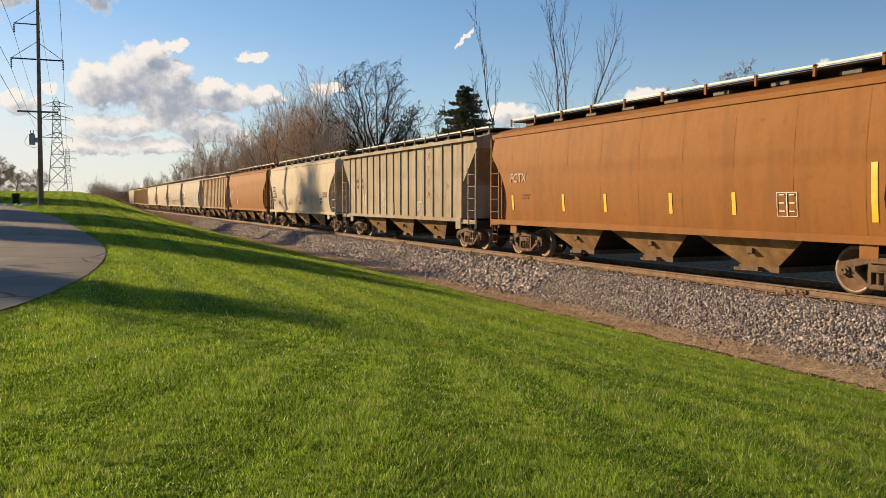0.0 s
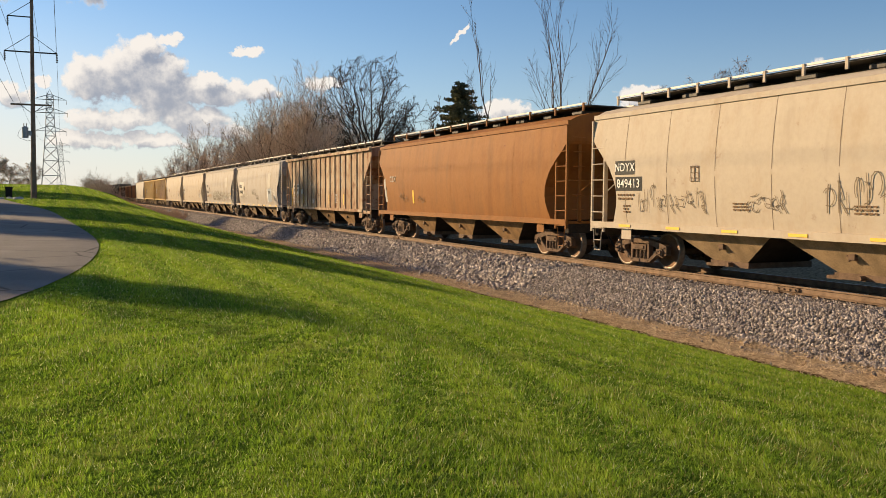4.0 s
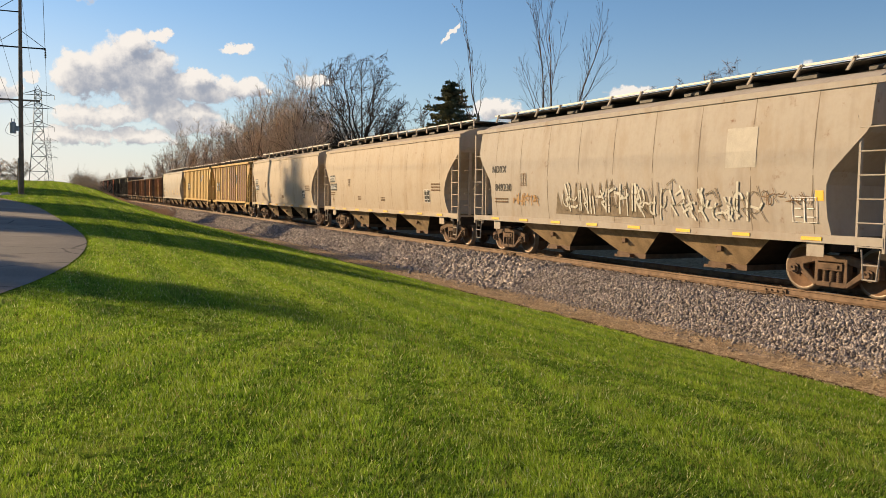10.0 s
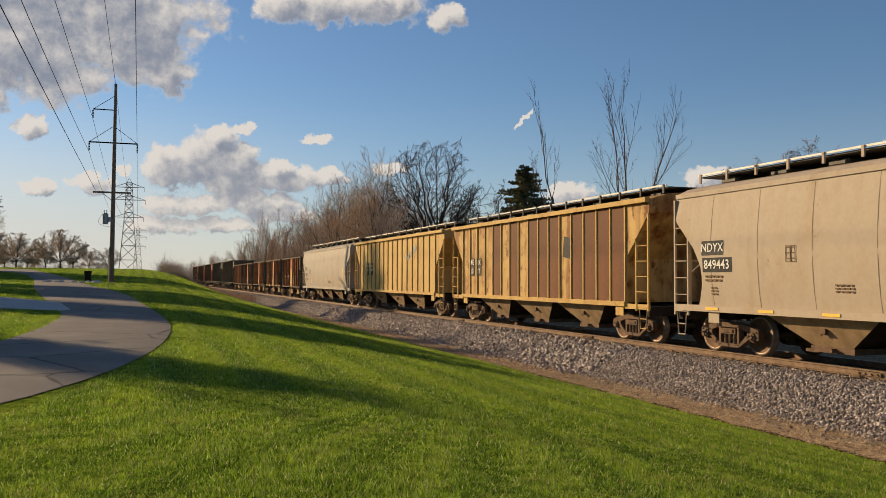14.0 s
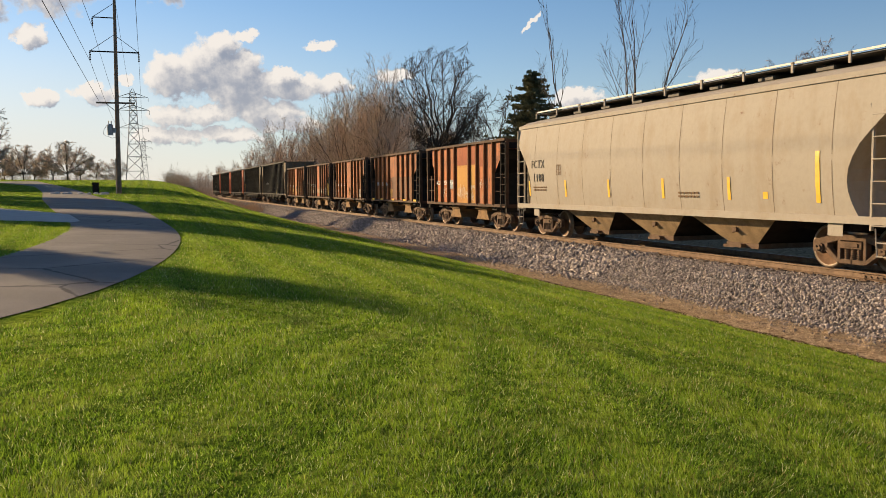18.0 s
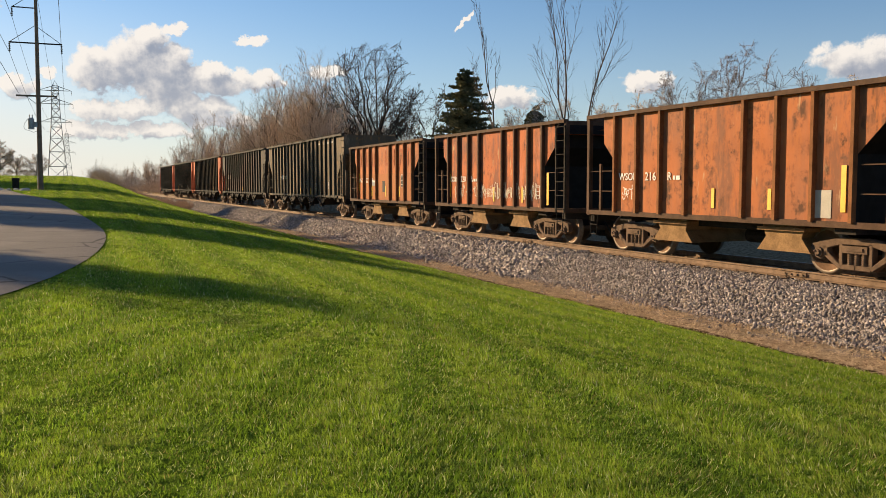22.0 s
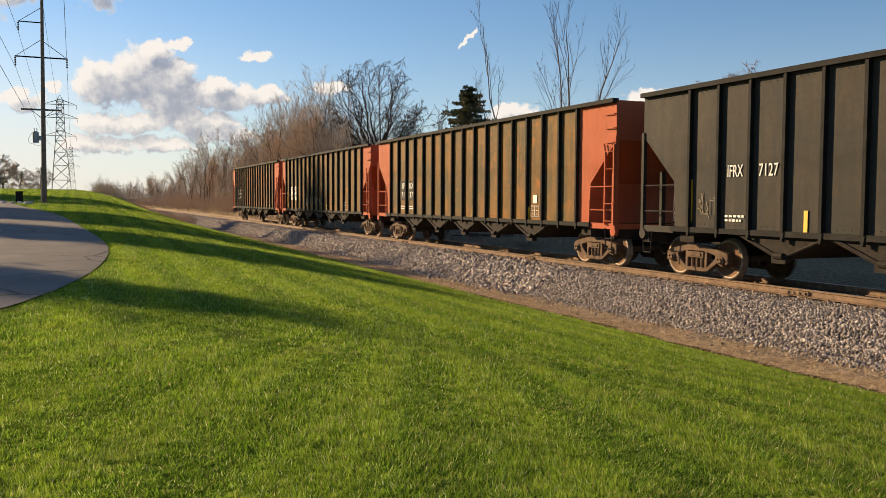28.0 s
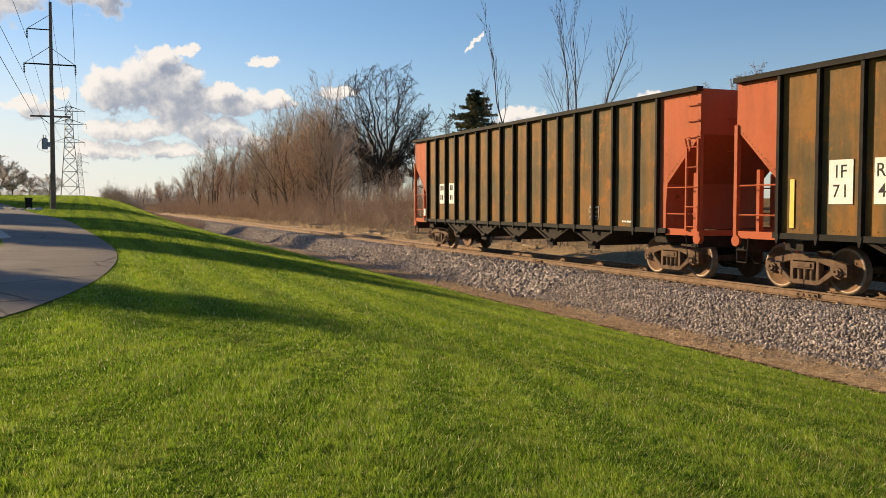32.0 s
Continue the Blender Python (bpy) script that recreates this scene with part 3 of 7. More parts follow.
def step_mesh(mat):
    def make():
        bm = bmesh.new()
        rod(bm, (-0.20, 0, 0.0), (-0.14, 0, -0.55), 0.016)
        rod(bm, (0.20, 0, 0.0), (0.14, 0, -0.55), 0.016)
        for z in (-0.55, -0.28):
            rod(bm, (-0.16, 0, z), (0.16, 0, z), 0.016)
        return data("stirrup_step", bm, mat)
    return shared(("step", mat.name), make)


def coupler_mesh():
    bm = bmesh.new()
    box(bm, -0.75, 0.0, -0.1, 0.1, 0.74, 0.94)
    box(bm, -0.02, 0.30, -0.16, 0.10, 0.70, 0.98)
    rod(bm, (0.2, 0.11, 0.70), (0.2, 0.11, 0.98), 0.10, 10)
    rod(bm, (-0.1, -0.35, 0.75), (0.15, -0.3, 0.42), 0.025, 6)
    rod(bm, (0.15, -0.3, 0.42), (0.42, -0.2, 0.48), 0.025, 6)
    bmesh.ops.bevel(bm, geom=[e for e in bm.edges if e.calc_length() > 0.15], offset=0.015, segments=1, affect="EDGES")
    return data("coupler", bm, UNDER)


def wheel_brake_mesh():
    bm = bmesh.new()
    n = 18
    for k in range(n):
        a, b = 2 * math.pi * k / n, 2 * math.pi * (k + 1) / n
        rod(bm, (0, 0.28 * math.cos(a), 0.28 * math.sin(a)), (0, 0.28 * math.cos(b), 0.28 * math.sin(b)), 0.014, 5)
    for k in range(6):
        a = 2 * math.pi * k / 6
        rod(bm, (0, 0, 0), (0.02, 0.28 * math.cos(a), 0.28 * math.sin(a)), 0.010, 5)
    box(bm, -0.16, -0.02, -0.12, 0.12, -0.3, 0.12)
    return data("brake_wheel", bm, UNDER)


def hopper_mesh(top, bottom, ztop, zbot, wtop, wbot, mats):
    """One discharge bay: a funnel that narrows to its outlet."""
    def make():
        bm = bmesh.new()
        ring = []
        for hx, hy, z in ((top, wtop, ztop), (bottom, wbot, zbot)):
            ring.append([bm.verts.new(p) for p in ((-hx, -hy, z), (hx, -hy, z), (hx, hy, z), (-hx, hy, z))])
        # The sloping end sheets get near-black steel: their shade is put into the colour.
        for k in range(4):
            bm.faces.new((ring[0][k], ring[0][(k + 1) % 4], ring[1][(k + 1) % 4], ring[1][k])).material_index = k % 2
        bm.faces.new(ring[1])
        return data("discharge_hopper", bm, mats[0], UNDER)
    return shared(("hopper", top, bottom, ztop, zbot, wtop, mats[0].name), make)


def gate_mesh(mat):
    def make():
        bm = bmesh.new()
        box(bm, -0.62, 0.62, -0.95, 0.95, 0.27, 0.40)
        box(bm, -0.95, -0.55, -0.80, 0.80, 0.24, 0.31)
        for s in (-1, 1):
            rod(bm, (0.1, s * 0.95, 0.33), (0.1, s * 1.1, 0.33), 0.05, 8)
            box(bm, -0.08, 0.06, s * 1.10 - 0.10, s * 1.10 + 0.02, 0.68, 0.80)
            rod(bm, (-0.1, s * 1.16, 0.66), (0.12, s * 1.13, 0.80), 0.025, 6)
            rod(bm, (-0.16, s * 1.15, 0.76), (0.02, s * 1.16, 0.68), 0.02, 6)
        return data("outlet_gate", bm, mat)
    return shared(("gate", mat.name), make)


def strip_mesh(name, key, length, y, z0, z1, thick, mat):
    """A long bar on the near and far side, as one section each call."""
    def make():
        bm = bmesh.new()
        box(bm, -length, length, y - thick / 2, y + thick / 2, z0, z1)
        return data(name, bm, mat)
    return shared((name, key, length, y, z0, z1, mat.name), make)


def tape_mesh(w, h, mat=None):
    mat = mat or YELLOW
    def make():
        bm = bmesh.new()
        box(bm, -w / 2, w / 2, -0.006, 0.006, -h / 2, h / 2)
        return data("reflector", bm, mat)
    return shared(("tape", w, h, mat.name), make)


def text_mesh(words, size, mat, gap=1.0):
    def make():
        cu = bpy.data.curves.new("lettering", "FONT")
        cu.body, cu.size, cu.align_x, cu.align_y, cu.extrude = words, size, "CENTER", "CENTER", 0.003
        cu.space_character, cu.resolution_u, cu.offset = gap, 3, size * 0.006
        ob = bpy.data.objects.new("lettering", cu)
        scene.collection.objects.link(ob)
        me = bpy.data.meshes.new_from_object(ob.evaluated_get(bpy.context.evaluated_depsgraph_get()))
        bpy.data.objects.remove(ob)
        me.materials.clear()
        me.materials.append(mat)
        return me
    return shared(("text", words, size, mat.name, gap), make)


def bend(me, zc, follow, upright=True):
    """A copy of a flat mark that lies on a bulging side; follow gives the side's depth at a height."""
    def make():
        out = me.copy()
        for v in out.vertices:
            if upright:
                v.co.y -= follow(zc + v.co.z) - follow(zc)
            else:
                v.co.z += follow(zc + v.co.y) - follow(zc)
        return out
    return shared(("bent", me.name, round(zc, 3)), make)


def sheet_mesh(w, h, mat, zc, follow, turn):
    """A painted patch that lies on a bulging side."""
    def make():
        bm = bmesh.new()
        rows, c, s = 10, math.cos(radians(turn)), math.sin(radians(turn))
        grid = []
        for k in range(rows + 1):
            for x in (-w / 2, w / 2):
                z = -h / 2 + h * k / rows
                px, pz = x * c + z * s, z * c - x * s
                grid.append(bm.verts.new((px, -(follow(zc + pz) - follow(zc)), pz)))
        for k in range(rows):
            bm.faces.new((grid[2 * k], grid[2 * k + 1], grid[2 * k + 3], grid[2 * k + 2]))
        return data("panel", bm, mat)
    return shared(("sheet", w, h, mat.name, round(zc, 3), turn), make)


def bars_mesh(w, rows, h, mat, seed):
    """Small print that cannot be read: short bars in rows."""
    def make():
        rng = random.Random(seed)
        bm = bmesh.new()
        for r in range(rows):
            x = -w / 2
            while x < w / 2 - 0.05:
                l = rng.uniform(0.05, 0.16)
                box(bm, x, min(x + l, w / 2), -0.004, 0.004, -r * h * 1.9, -r * h * 1.9 + h)
                x += l + 0.04
        return data("small_print", bm, mat)
    return shared(("bars", w, rows, h, mat.name, seed), make)


def stroke(bm, pts, thick):
    for (x0, z0), (x1, z1) in zip(pts, pts[1:]):
        n = math.hypot(x1 - x0, z1 - z0) or 1
        ox, oz = -(z1 - z0) / n * thick, (x1 - x0) / n * thick
        ex, ez = (x1 - x0) / n * thick * 0.6, (z1 - z0) / n * thick * 0.6
        bm.faces.new([bm.verts.new((a, 0, b)) for a, b in ((x0 - ox - ex, z0 - oz - ez), (x1 - ox + ex, z1 - oz + ez), (x1 + ox + ex, z1 + oz + ez), (x0 + ox - ex, z0 + oz - ez))])


def scribble_mesh(w, h, loops, seed, mat, thick=0.018):
    """A spray-can scrawl of slashes, hooks and loops, no letters."""
    def make():
        rng = random.Random(seed)
        bm = bmesh.new()
        step = w / loops
        for k in range(loops):
            cx = -w / 2 + step * (k + 0.5)
            tall = h * rng.uniform(0.55, 1.0)
            low = -h / 2 + rng.uniform(0, 0.25) * h
            lean = rng.uniform(-0.1, 0.3) * step
            for _ in range(rng.choice((2, 2, 3))):
                kind = rng.randrange(4)
                x0 = cx + rng.uniform(-0.5, 0.3) * step
                if kind == 0:
                    pts = [(x0, low), (x0 + lean * 0.4, low + tall * 0.55), (x0 + lean + rng.uniform(-0.1, 0.1) * step, low + tall)]
                elif kind == 1:
                    z = low + tall * rng.uniform(0.2, 0.9)
                    pts = [(x0 - step * 0.2, z), (x0 + step * 0.5, z + rng.uniform(-0.1, 0.2) * tall), (x0 + step * 0.75, z + rng.uniform(-0.2, 0.25) * tall)]
                elif kind == 2:
                    r, a0, turn = step * rng.uniform(0.3, 0.55), rng.uniform(0, 6.28), rng.uniform(2.5, 5.2)
                    zc = low + tall * rng.uniform(0.3, 0.75)
                    pts = [(x0 + r * math.cos(a0 + turn * i / 8), zc + tall * 0.32 * math.sin(a0 + turn * i / 8)) for i in range(9)]
                else:
                    pts = [(x0 - step * 0.1, low + tall), (x0 + step * 0.35, low + tall * 0.45), (x0, low + tall * 0.4), (x0 + step * 0.6, low)]
                stroke(bm, pts, thick * rng.uniform(0.7, 1.2))
        return data("graffiti", bm, mat)
    return shared(("scribble", w, h, loops, seed, mat.name), make)


def spikes_mesh(w, h, n, seed, mat):
    """Pointed sprayed shards behind a graffiti piece."""
    def make():
        rng = random.Random(seed)
        bm = bmesh.new()
        for k in range(n):
            x = -w / 2 + w * (k + 0.5) / n
            top = h * (0.35 + 0.3 * math.sin(math.pi * (k + 0.5) / n) + rng.uniform(-0.05, 0.15))
            bm.faces.new([bm.verts.new((a, 0, b)) for a, b in ((x - w / n * 0.7, -h * 0.25), (x + w / n * 0.7, -h * 0.25), (x + rng.uniform(-0.25, 0.25) * w / n, top))])
        return data("graffiti", bm, mat)
    return shared(("spikes", w, h, n, seed, mat.name), make)


def walkway(car, half, z, y, mat, post_mat, posts, lean=0.0, edge=None):
    """The running board on the roof: a grating on brackets with a pale edge rail on each side."""
    def deck():
        bm = bmesh.new()
        box(bm, -half, half, -y + 0.03, y - 0.03, z - 0.045, z - 0.01)
        return data("running_board", bm, mat)
    part("running_board", shared(("deck", half, z, y, mat.name), deck), car, "dark steel roof walkway")
    def hatch():
        bm = bmesh.new()
        box(bm, -0.3, 0.3, -0.6, 0.6, -0.24, -0.10)
        bmesh.ops.bevel(bm, geom=bm.edges[:], offset=0.03, segments=1, affect="EDGES")
        return data("roof_hatch", bm, mat)
    for k in range(9):
        part("roof_hatch", shared(("hatch", mat.name), hatch), car, at=pose(-half + 0.9 + k * (2 * half - 1.8) / 8, 0, z))
    def post():
        bm = bmesh.new()
        box(bm, -0.035 + lean, 0.035 + lean, -0.02, 0.02, 0.0, 0.05)
        v = [(-0.035, -0.2), (0.035, -0.2), (0.035 + lean, 0.03), (-0.035 + lean, 0.03)]
        prism(bm, v, -0.02, 0.02)
        return data("walkway_post", bm, post_mat)
    def rail():
        bm = bmesh.new()
        box(bm, -half, half, -0.018, 0.018, -0.03, 0.018)
        # Sunlight along the top edge is put into the rail's pale colour.
        return data("walkway_rail", bm, edge or PALE_EDGE)
    for s in (-1, 1):
        part("walkway_rail", shared(("wrail", half, (edge or PALE_EDGE).name), rail), car, at=pose(0, s * (y + 0.03), z + 0.035))
        for k in range(posts):
            x = -half + 0.1 + k * (2 * half - 0.2) / (posts - 1)
            part("walkway_post", shared(("wpost", lean, post_mat.name), post), car, at=pose(x, s * (y + 0.06), z))


def make_car(name, label, length):
    car = thing(name, label, "freight car", "cars of the freight train")
    for s in (-1, 1):
        add_truck(car, s * (length / 2 - 2.25))
        part("coupler", shared("coupler", coupler_mesh), car, at=pose(s * (length / 2 - 0.16), 0, 0, 0, 0, 0 if s > 0 else 180))
    def beam():
        bm = bmesh.new()
        box(bm, -length / 2 + 0.7, length / 2 - 0.7, -0.2, 0.2, 0.78, 1.05)
        for s in (-1, 1):
            box(bm, s * (length / 2 - 2.25) - 0.25, s * (length / 2 - 2.25) + 0.25, -1.35, 1.35, 0.87, 1.08)
            box(bm, s * (length / 2 - 0.78) - 0.09, s * (length / 2 - 0.78) + 0.09, -1.45, 1.45, 0.80, 1.08)
        return data("centre_sill", bm, UNDER)
    part("centre_sill", shared(("beam", length), beam), car)
    return car


def end_details(car, half, length, zl0, zl1, hook, width, mat, y):
    for sx in (-1, 1):
        for sy in (-1, 1):
            lm = ladder_mesh(zl0, zl1, width, hook, mat)
            ob = part("ladder", lm, car)
            ob.location, ob.scale = (sx * half, sy * y, 0), (sx, -sy, 1)
            part("stirrup_step", step_mesh(mat), car, at=pose(sx * (half - 0.28), sy * y, zl0 + 0.05))
    part("brake_wheel", shared("bwheel", wheel_brake_mesh), car, at=pose(-half - 0.18, 0.55, 2.1, 0, 0, 180))


BULGE_Z = (1.17, 1.5, 1.9, 2.4, 2.9, 3.4, 3.8, 4.05)
BULGE_Y = (1.49, 1.545, 1.585, 1.61, 1.60, 1.56, 1.51, 1.47)


def bulge_y(z):
    return float(np.interp(z, BULGE_Z, BULGE_Y))


def draw_round(z):
    return float(np.interp(z, (1.17, 1.4, 1.8, 2.2, 2.6, 3.0, 3.25, 3.42, 3.5), (0.95, 1.08, 1.22, 1.16, 0.93, 0.5, 0.2, 0.03, 0.0)))


def draw_cut(z):
    return float(np.interp(z, (1.17, 1.6, 2.3, 3.1, 3.2), (1.2, 1.28, 1.28, 0.45, 0.35)))


def covered_hopper(label, length, skin, roof_mat, bay_mat, trim, style="round", posts=16, walk_mat=None, lean=0.0, tapes=(), seams=9, seam_mat=None):
    """A smooth-sided covered hopper."""
    car = make_car("covered_hopper", label, length)
    half = length / 2 - 0.68
    zs = (1.17, 1.3, 1.5, 1.7, 1.9, 2.15, 2.4, 2.65, 2.9, 3.1, 3.25, 3.42, 3.5, 3.8, 4.05)
    ys = [bulge_y(z) for z in zs]
    roof = ((1.47, 4.09), (1.15, 4.24), (0.62, 4.36), (0.0, 4.40))
    part("hopper_body", loft_mesh(("round", length, skin.name, style), half, draw_round if style == "round" else draw_cut, zs, ys, roof, (skin, skin)), car, "smooth bulging steel hopper body")
    for s in (-1, 1):
        part("eave_rail", strip_mesh("eave_rail", "e", half, s * 1.485, 3.98, 4.10, 0.07, trim), car)
        part("side_sill", strip_mesh("side_sill", "s", half, s * 1.52, 1.04, 1.20, 0.12, trim), car)
        for sx in (-1, 1):
            bx = sx * (length / 2 - 2.25)
            part("jacking_pad", tape_mesh(0.42, 0.42, trim), car, at=pose(bx, s * 1.50, 0.98))
    def end_plate():
        bm = bmesh.new()
        for s in (-1, 1):
            box(bm, -0.02, 0.02, s * 1.1 - 0.05, s * 1.1 + 0.05, 1.1, 3.4)
            rod(bm, (0, s * 1.1, 2.0), (0.02, -s * 0.1, 2.9), 0.02, 5)
        box(bm, -0.06, 0.02, -1.46, 1.46, 1.08, 1.16)
        rod(bm, (0, -1.46, 2.35), (0, 1.46, 2.35), 0.018, 6)
        for k in range(6):
            rod(bm, (0.05, -1.35, 1.5 + 0.42 * k), (0.05, -0.95, 1.5 + 0.42 * k), 0.014, 5)
        return data("end_frame", bm, skin)
    for sx in (-1, 1):
        part("end_frame", shared(("endframe", skin.name), end_plate), car, at=pose(sx * half, 0, 0, 0, 0, 0 if sx > 0 else 180))
    end_details(car, half, length, 0.92, 3.3, 3.95, 0.58, trim, 1.54)
    walkway(car, half - 0.1, 4.60, 0.82, walk_mat or DARKGRID, trim, posts, lean)
    def seam():
        bm = bmesh.new()
        pts = [(bulge_y(z), z) for z in np.linspace(1.2, 4.0, 9)]
        for (ya, za), (yb, zb) in zip(pts, pts[1:]):
            for s in (-1,):
                v = [bm.verts.new(p) for p in ((-0.009, s * (ya + 0.004), za), (0.009, s * (ya + 0.004), za), (0.009, s * (yb + 0.004), zb), (-0.009, s * (yb + 0.004), zb))]
                bm.faces.new(v)
        return data("weld_seam", bm, seam_mat or skin)
    for k in range(seams):
        x = -(half - 1.6) + k * 2 * (half - 1.6) / (seams - 1)
        part("weld_seam", shared(("seam", (seam_mat or skin).name), seam), car, at=pose(x, 0, 0))
    for k in (-1, 0, 1):
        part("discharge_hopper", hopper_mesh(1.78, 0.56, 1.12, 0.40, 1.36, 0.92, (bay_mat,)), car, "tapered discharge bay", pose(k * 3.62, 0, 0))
        part("outlet_gate", gate_mesh(TRUCK), car, at=pose(k * 3.62, 0, 0))
    for x, z, w, h in tapes:
        part("reflector", tape_mesh(w, h), car, "yellow reflective strip", pose(x, -(bulge_y(z) + 0.012) if z > 1.25 else -1.59, z))
    return car, half


def draw_rib(z):
    return float(np.interp(z, (1.17, 2.45, 3.75, 3.76), (1.25, 1.25, 0.0, 0.0)))


def ribbed_hopper(label, length, skin, rib, bay_mat, trim, ribs, tapes=()):
    """A covered hopper with vertical outside posts."""
    car = make_car("covered_hopper", label, length)
    half = length / 2 - 0.68
    zs = (1.17, 1.8, 2.45, 3.0, 3.5, 3.75, 4.1)
    ys = [1.47] * len(zs)
    roof = ((1.47, 4.12), (0.8, 4.30), (0.0, 4.36))
    part("hopper_body", loft_mesh(("rib", length, skin.name), half, draw_rib, zs, ys, roof, (skin, skin)), car, "flat steel hopper body")
    for s in (-1, 1):
        part("eave_rail", strip_mesh("eave_rail", "e2", half, s * 1.53, 4.03, 4.17, 0.16, trim), car)
        part("side_sill", strip_mesh("side_sill", "s2", half - 1.2, s * 1.51, 1.05, 1.19, 0.12, trim), car)
        for sx in (-1, 1):
            part("jacking_pad", tape_mesh(0.45, 0.42, trim), car, at=pose(sx * (length / 2 - 2.25), s * 1.50, 0.98))
            part("end_sill", tape_mesh(1.35, 0.15, trim), car, at=pose(sx * (half - 0.6), s * 1.5, 1.06))
    def post():
        bm = bmesh.new()
        box(bm, -0.030, 0.030, -0.052, 0.0, 1.19, 4.05)
        box(bm, -0.055, 0.055, -0.012, 0.0, 1.19, 4.05)
        return data("side_post", bm, rib)
    n = ribs
    for k in range(n):
        x = -(half - 1.25) + k * 2 * (half - 1.25) / (n - 1)
        for s in (-1, 1):
            part("side_post", shared(("post", rib.name), post), car, at=pose(x, s * 1.47, 0, 0, 0, 0 if s < 0 else 180))
    end_details(car, half, length, 0.95, 2.9, 3.7, 0.62, trim, 1.5)
    walkway(car, half - 0.1, 4.52, 0.8, DARKGRID, DARKGRID, 14)
    for k in (-1, 0, 1):
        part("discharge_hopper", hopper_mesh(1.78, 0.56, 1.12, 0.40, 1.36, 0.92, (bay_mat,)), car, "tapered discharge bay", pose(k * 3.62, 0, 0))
        part("outlet_gate", gate_mesh(TRUCK), car, at=pose(k * 3.62, 0, 0))
    for x, z, w, h in tapes:
        part("reflector", tape_mesh(w, h), car, "yellow reflective strip", pose(x, -1.485, z))
    return car, half


def draw_ore(z):
    return float(np.interp(z, (1.07, 2.4, 2.95, 2.96, 3.7), (1.3, 1.3, 0.72, 0.7, 0.7)))


def ore_hopper(label, length, skin, rib, bay_mat, trim, tapes=(), posts=9):
    """A short open-top hopper for stone."""
    car = make_car("open_top_hopper", label, length)
    half = length / 2 - 0.62
    zs = (1.07, 1.7, 2.4, 2.7, 2.95, 3.3, 3.7)
    # Black end walls: the shade between the cars is put into their colour.
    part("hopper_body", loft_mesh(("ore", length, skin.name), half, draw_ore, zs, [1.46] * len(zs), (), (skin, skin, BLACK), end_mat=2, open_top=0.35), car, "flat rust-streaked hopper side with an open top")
    for s in (-1, 1):
        part("top_rail", strip_mesh("top_rail", "t3", half, s * 1.5, 3.66, 3.76, 0.16, trim), car)
        part("side_sill", strip_mesh("side_sill", "s3", half - 0.05, s * 1.47, 1.0, 1.12, 0.10, trim), car)
    def post():
        bm = bmesh.new()
        box(bm, -0.04, 0.04, -0.12, 0.0, 1.1, 3.67)
        return data("side_post", bm, rib)
    xs = [x for k, x in enumerate(np.linspace(-(half - 1.34), half - 1.34, posts)) if k != posts // 2]
    for x in xs:
        for s in (-1, 1):
            part("side_post", shared(("orepost", rib.name), post), car, at=pose(x, s * 1.46, 0, 0, 0, 0 if s < 0 else 180))
    def corner():
        bm = bmesh.new()
        for s in (-1, 1):
            box(bm, -0.07, 0.05, s * 1.46 - 0.06, s * 1.46 + 0.06, 1.0, 3.7)
            for z in (1.65, 2.2):
                rod(bm, (-1.2, s * 1.46, z), (0, s * 1.46, z), 0.016, 5)
            box(bm, -0.62, -0.54, s * 1.46 - 0.03, s * 1.46 + 0.03, 1.05, 2.4)
        box(bm, -0.05, 0.04, -1.5, 1.5, 3.6, 3.72)
        box(bm, -0.05, 0.04, -1.5, 1.5, 0.98, 1.12)
        return data("end_frame", bm, trim)
    for sx in (-1, 1):
        part("end_frame", shared(("orecorner", trim.name), corner), car, at=pose(sx * half, 0, 0, 0, 0, 0 if sx > 0 else 180))
    for sx in (1,):
        for sy in (-1, 1):
            ob = part("ladder", ladder_mesh(1.0, 3.65, 0.5, 3.6, UNDER), car)
            ob.location, ob.scale = (sx * half, sy * 1.52, 0), (sx, -sy, 1)
    for sx in (-1, 1):
        part("stirrup_step", step_mesh(UNDER), car, at=pose(sx * (half - 0.3), -1.5, 1.0))
    def chute():
        bm = bmesh.new()
        prism(bm, [(-0.75, 0.42), (0.75, 0.42), (0.5, 0.72), (0.62, 1.02), (-0.62, 1.02), (-0.5, 0.72)], -1.18, 1.18)
        box(bm, -0.66, 0.66, -1.28, 1.28, 0.86, 0.93)
        return data("discharge_chute", bm, bay_mat)
    for sx in (-1, 1):
        part("discharge_chute", shared(("chute", bay_mat.name), chute), car, "flared discharge door", pose(sx * (length / 2 - 4.0), 0, 0))
    def tank():
        bm = bmesh.new()
        rod(bm, (-0.5, 0.1, 0.62), (0.5, 0.1, 0.62), 0.18, 12)
        box(bm, -1.2, 1.2, -0.9, 0.9, 0.82, 1.0)
        return data("brake_gear", bm, UNDER)
    part("brake_gear", shared("tank", tank), car)
    for x, z, w, h in tapes:
        part("reflector", tape_mesh(w, h), car, "yellow reflective strip", pose(x, -1.475, z))
    return car, half


def draw_coal(z):
    return float(np.interp(z, (1.2, 2.3, 3.5, 3.51), (1.3, 1.3, 0.0, 0.0)))


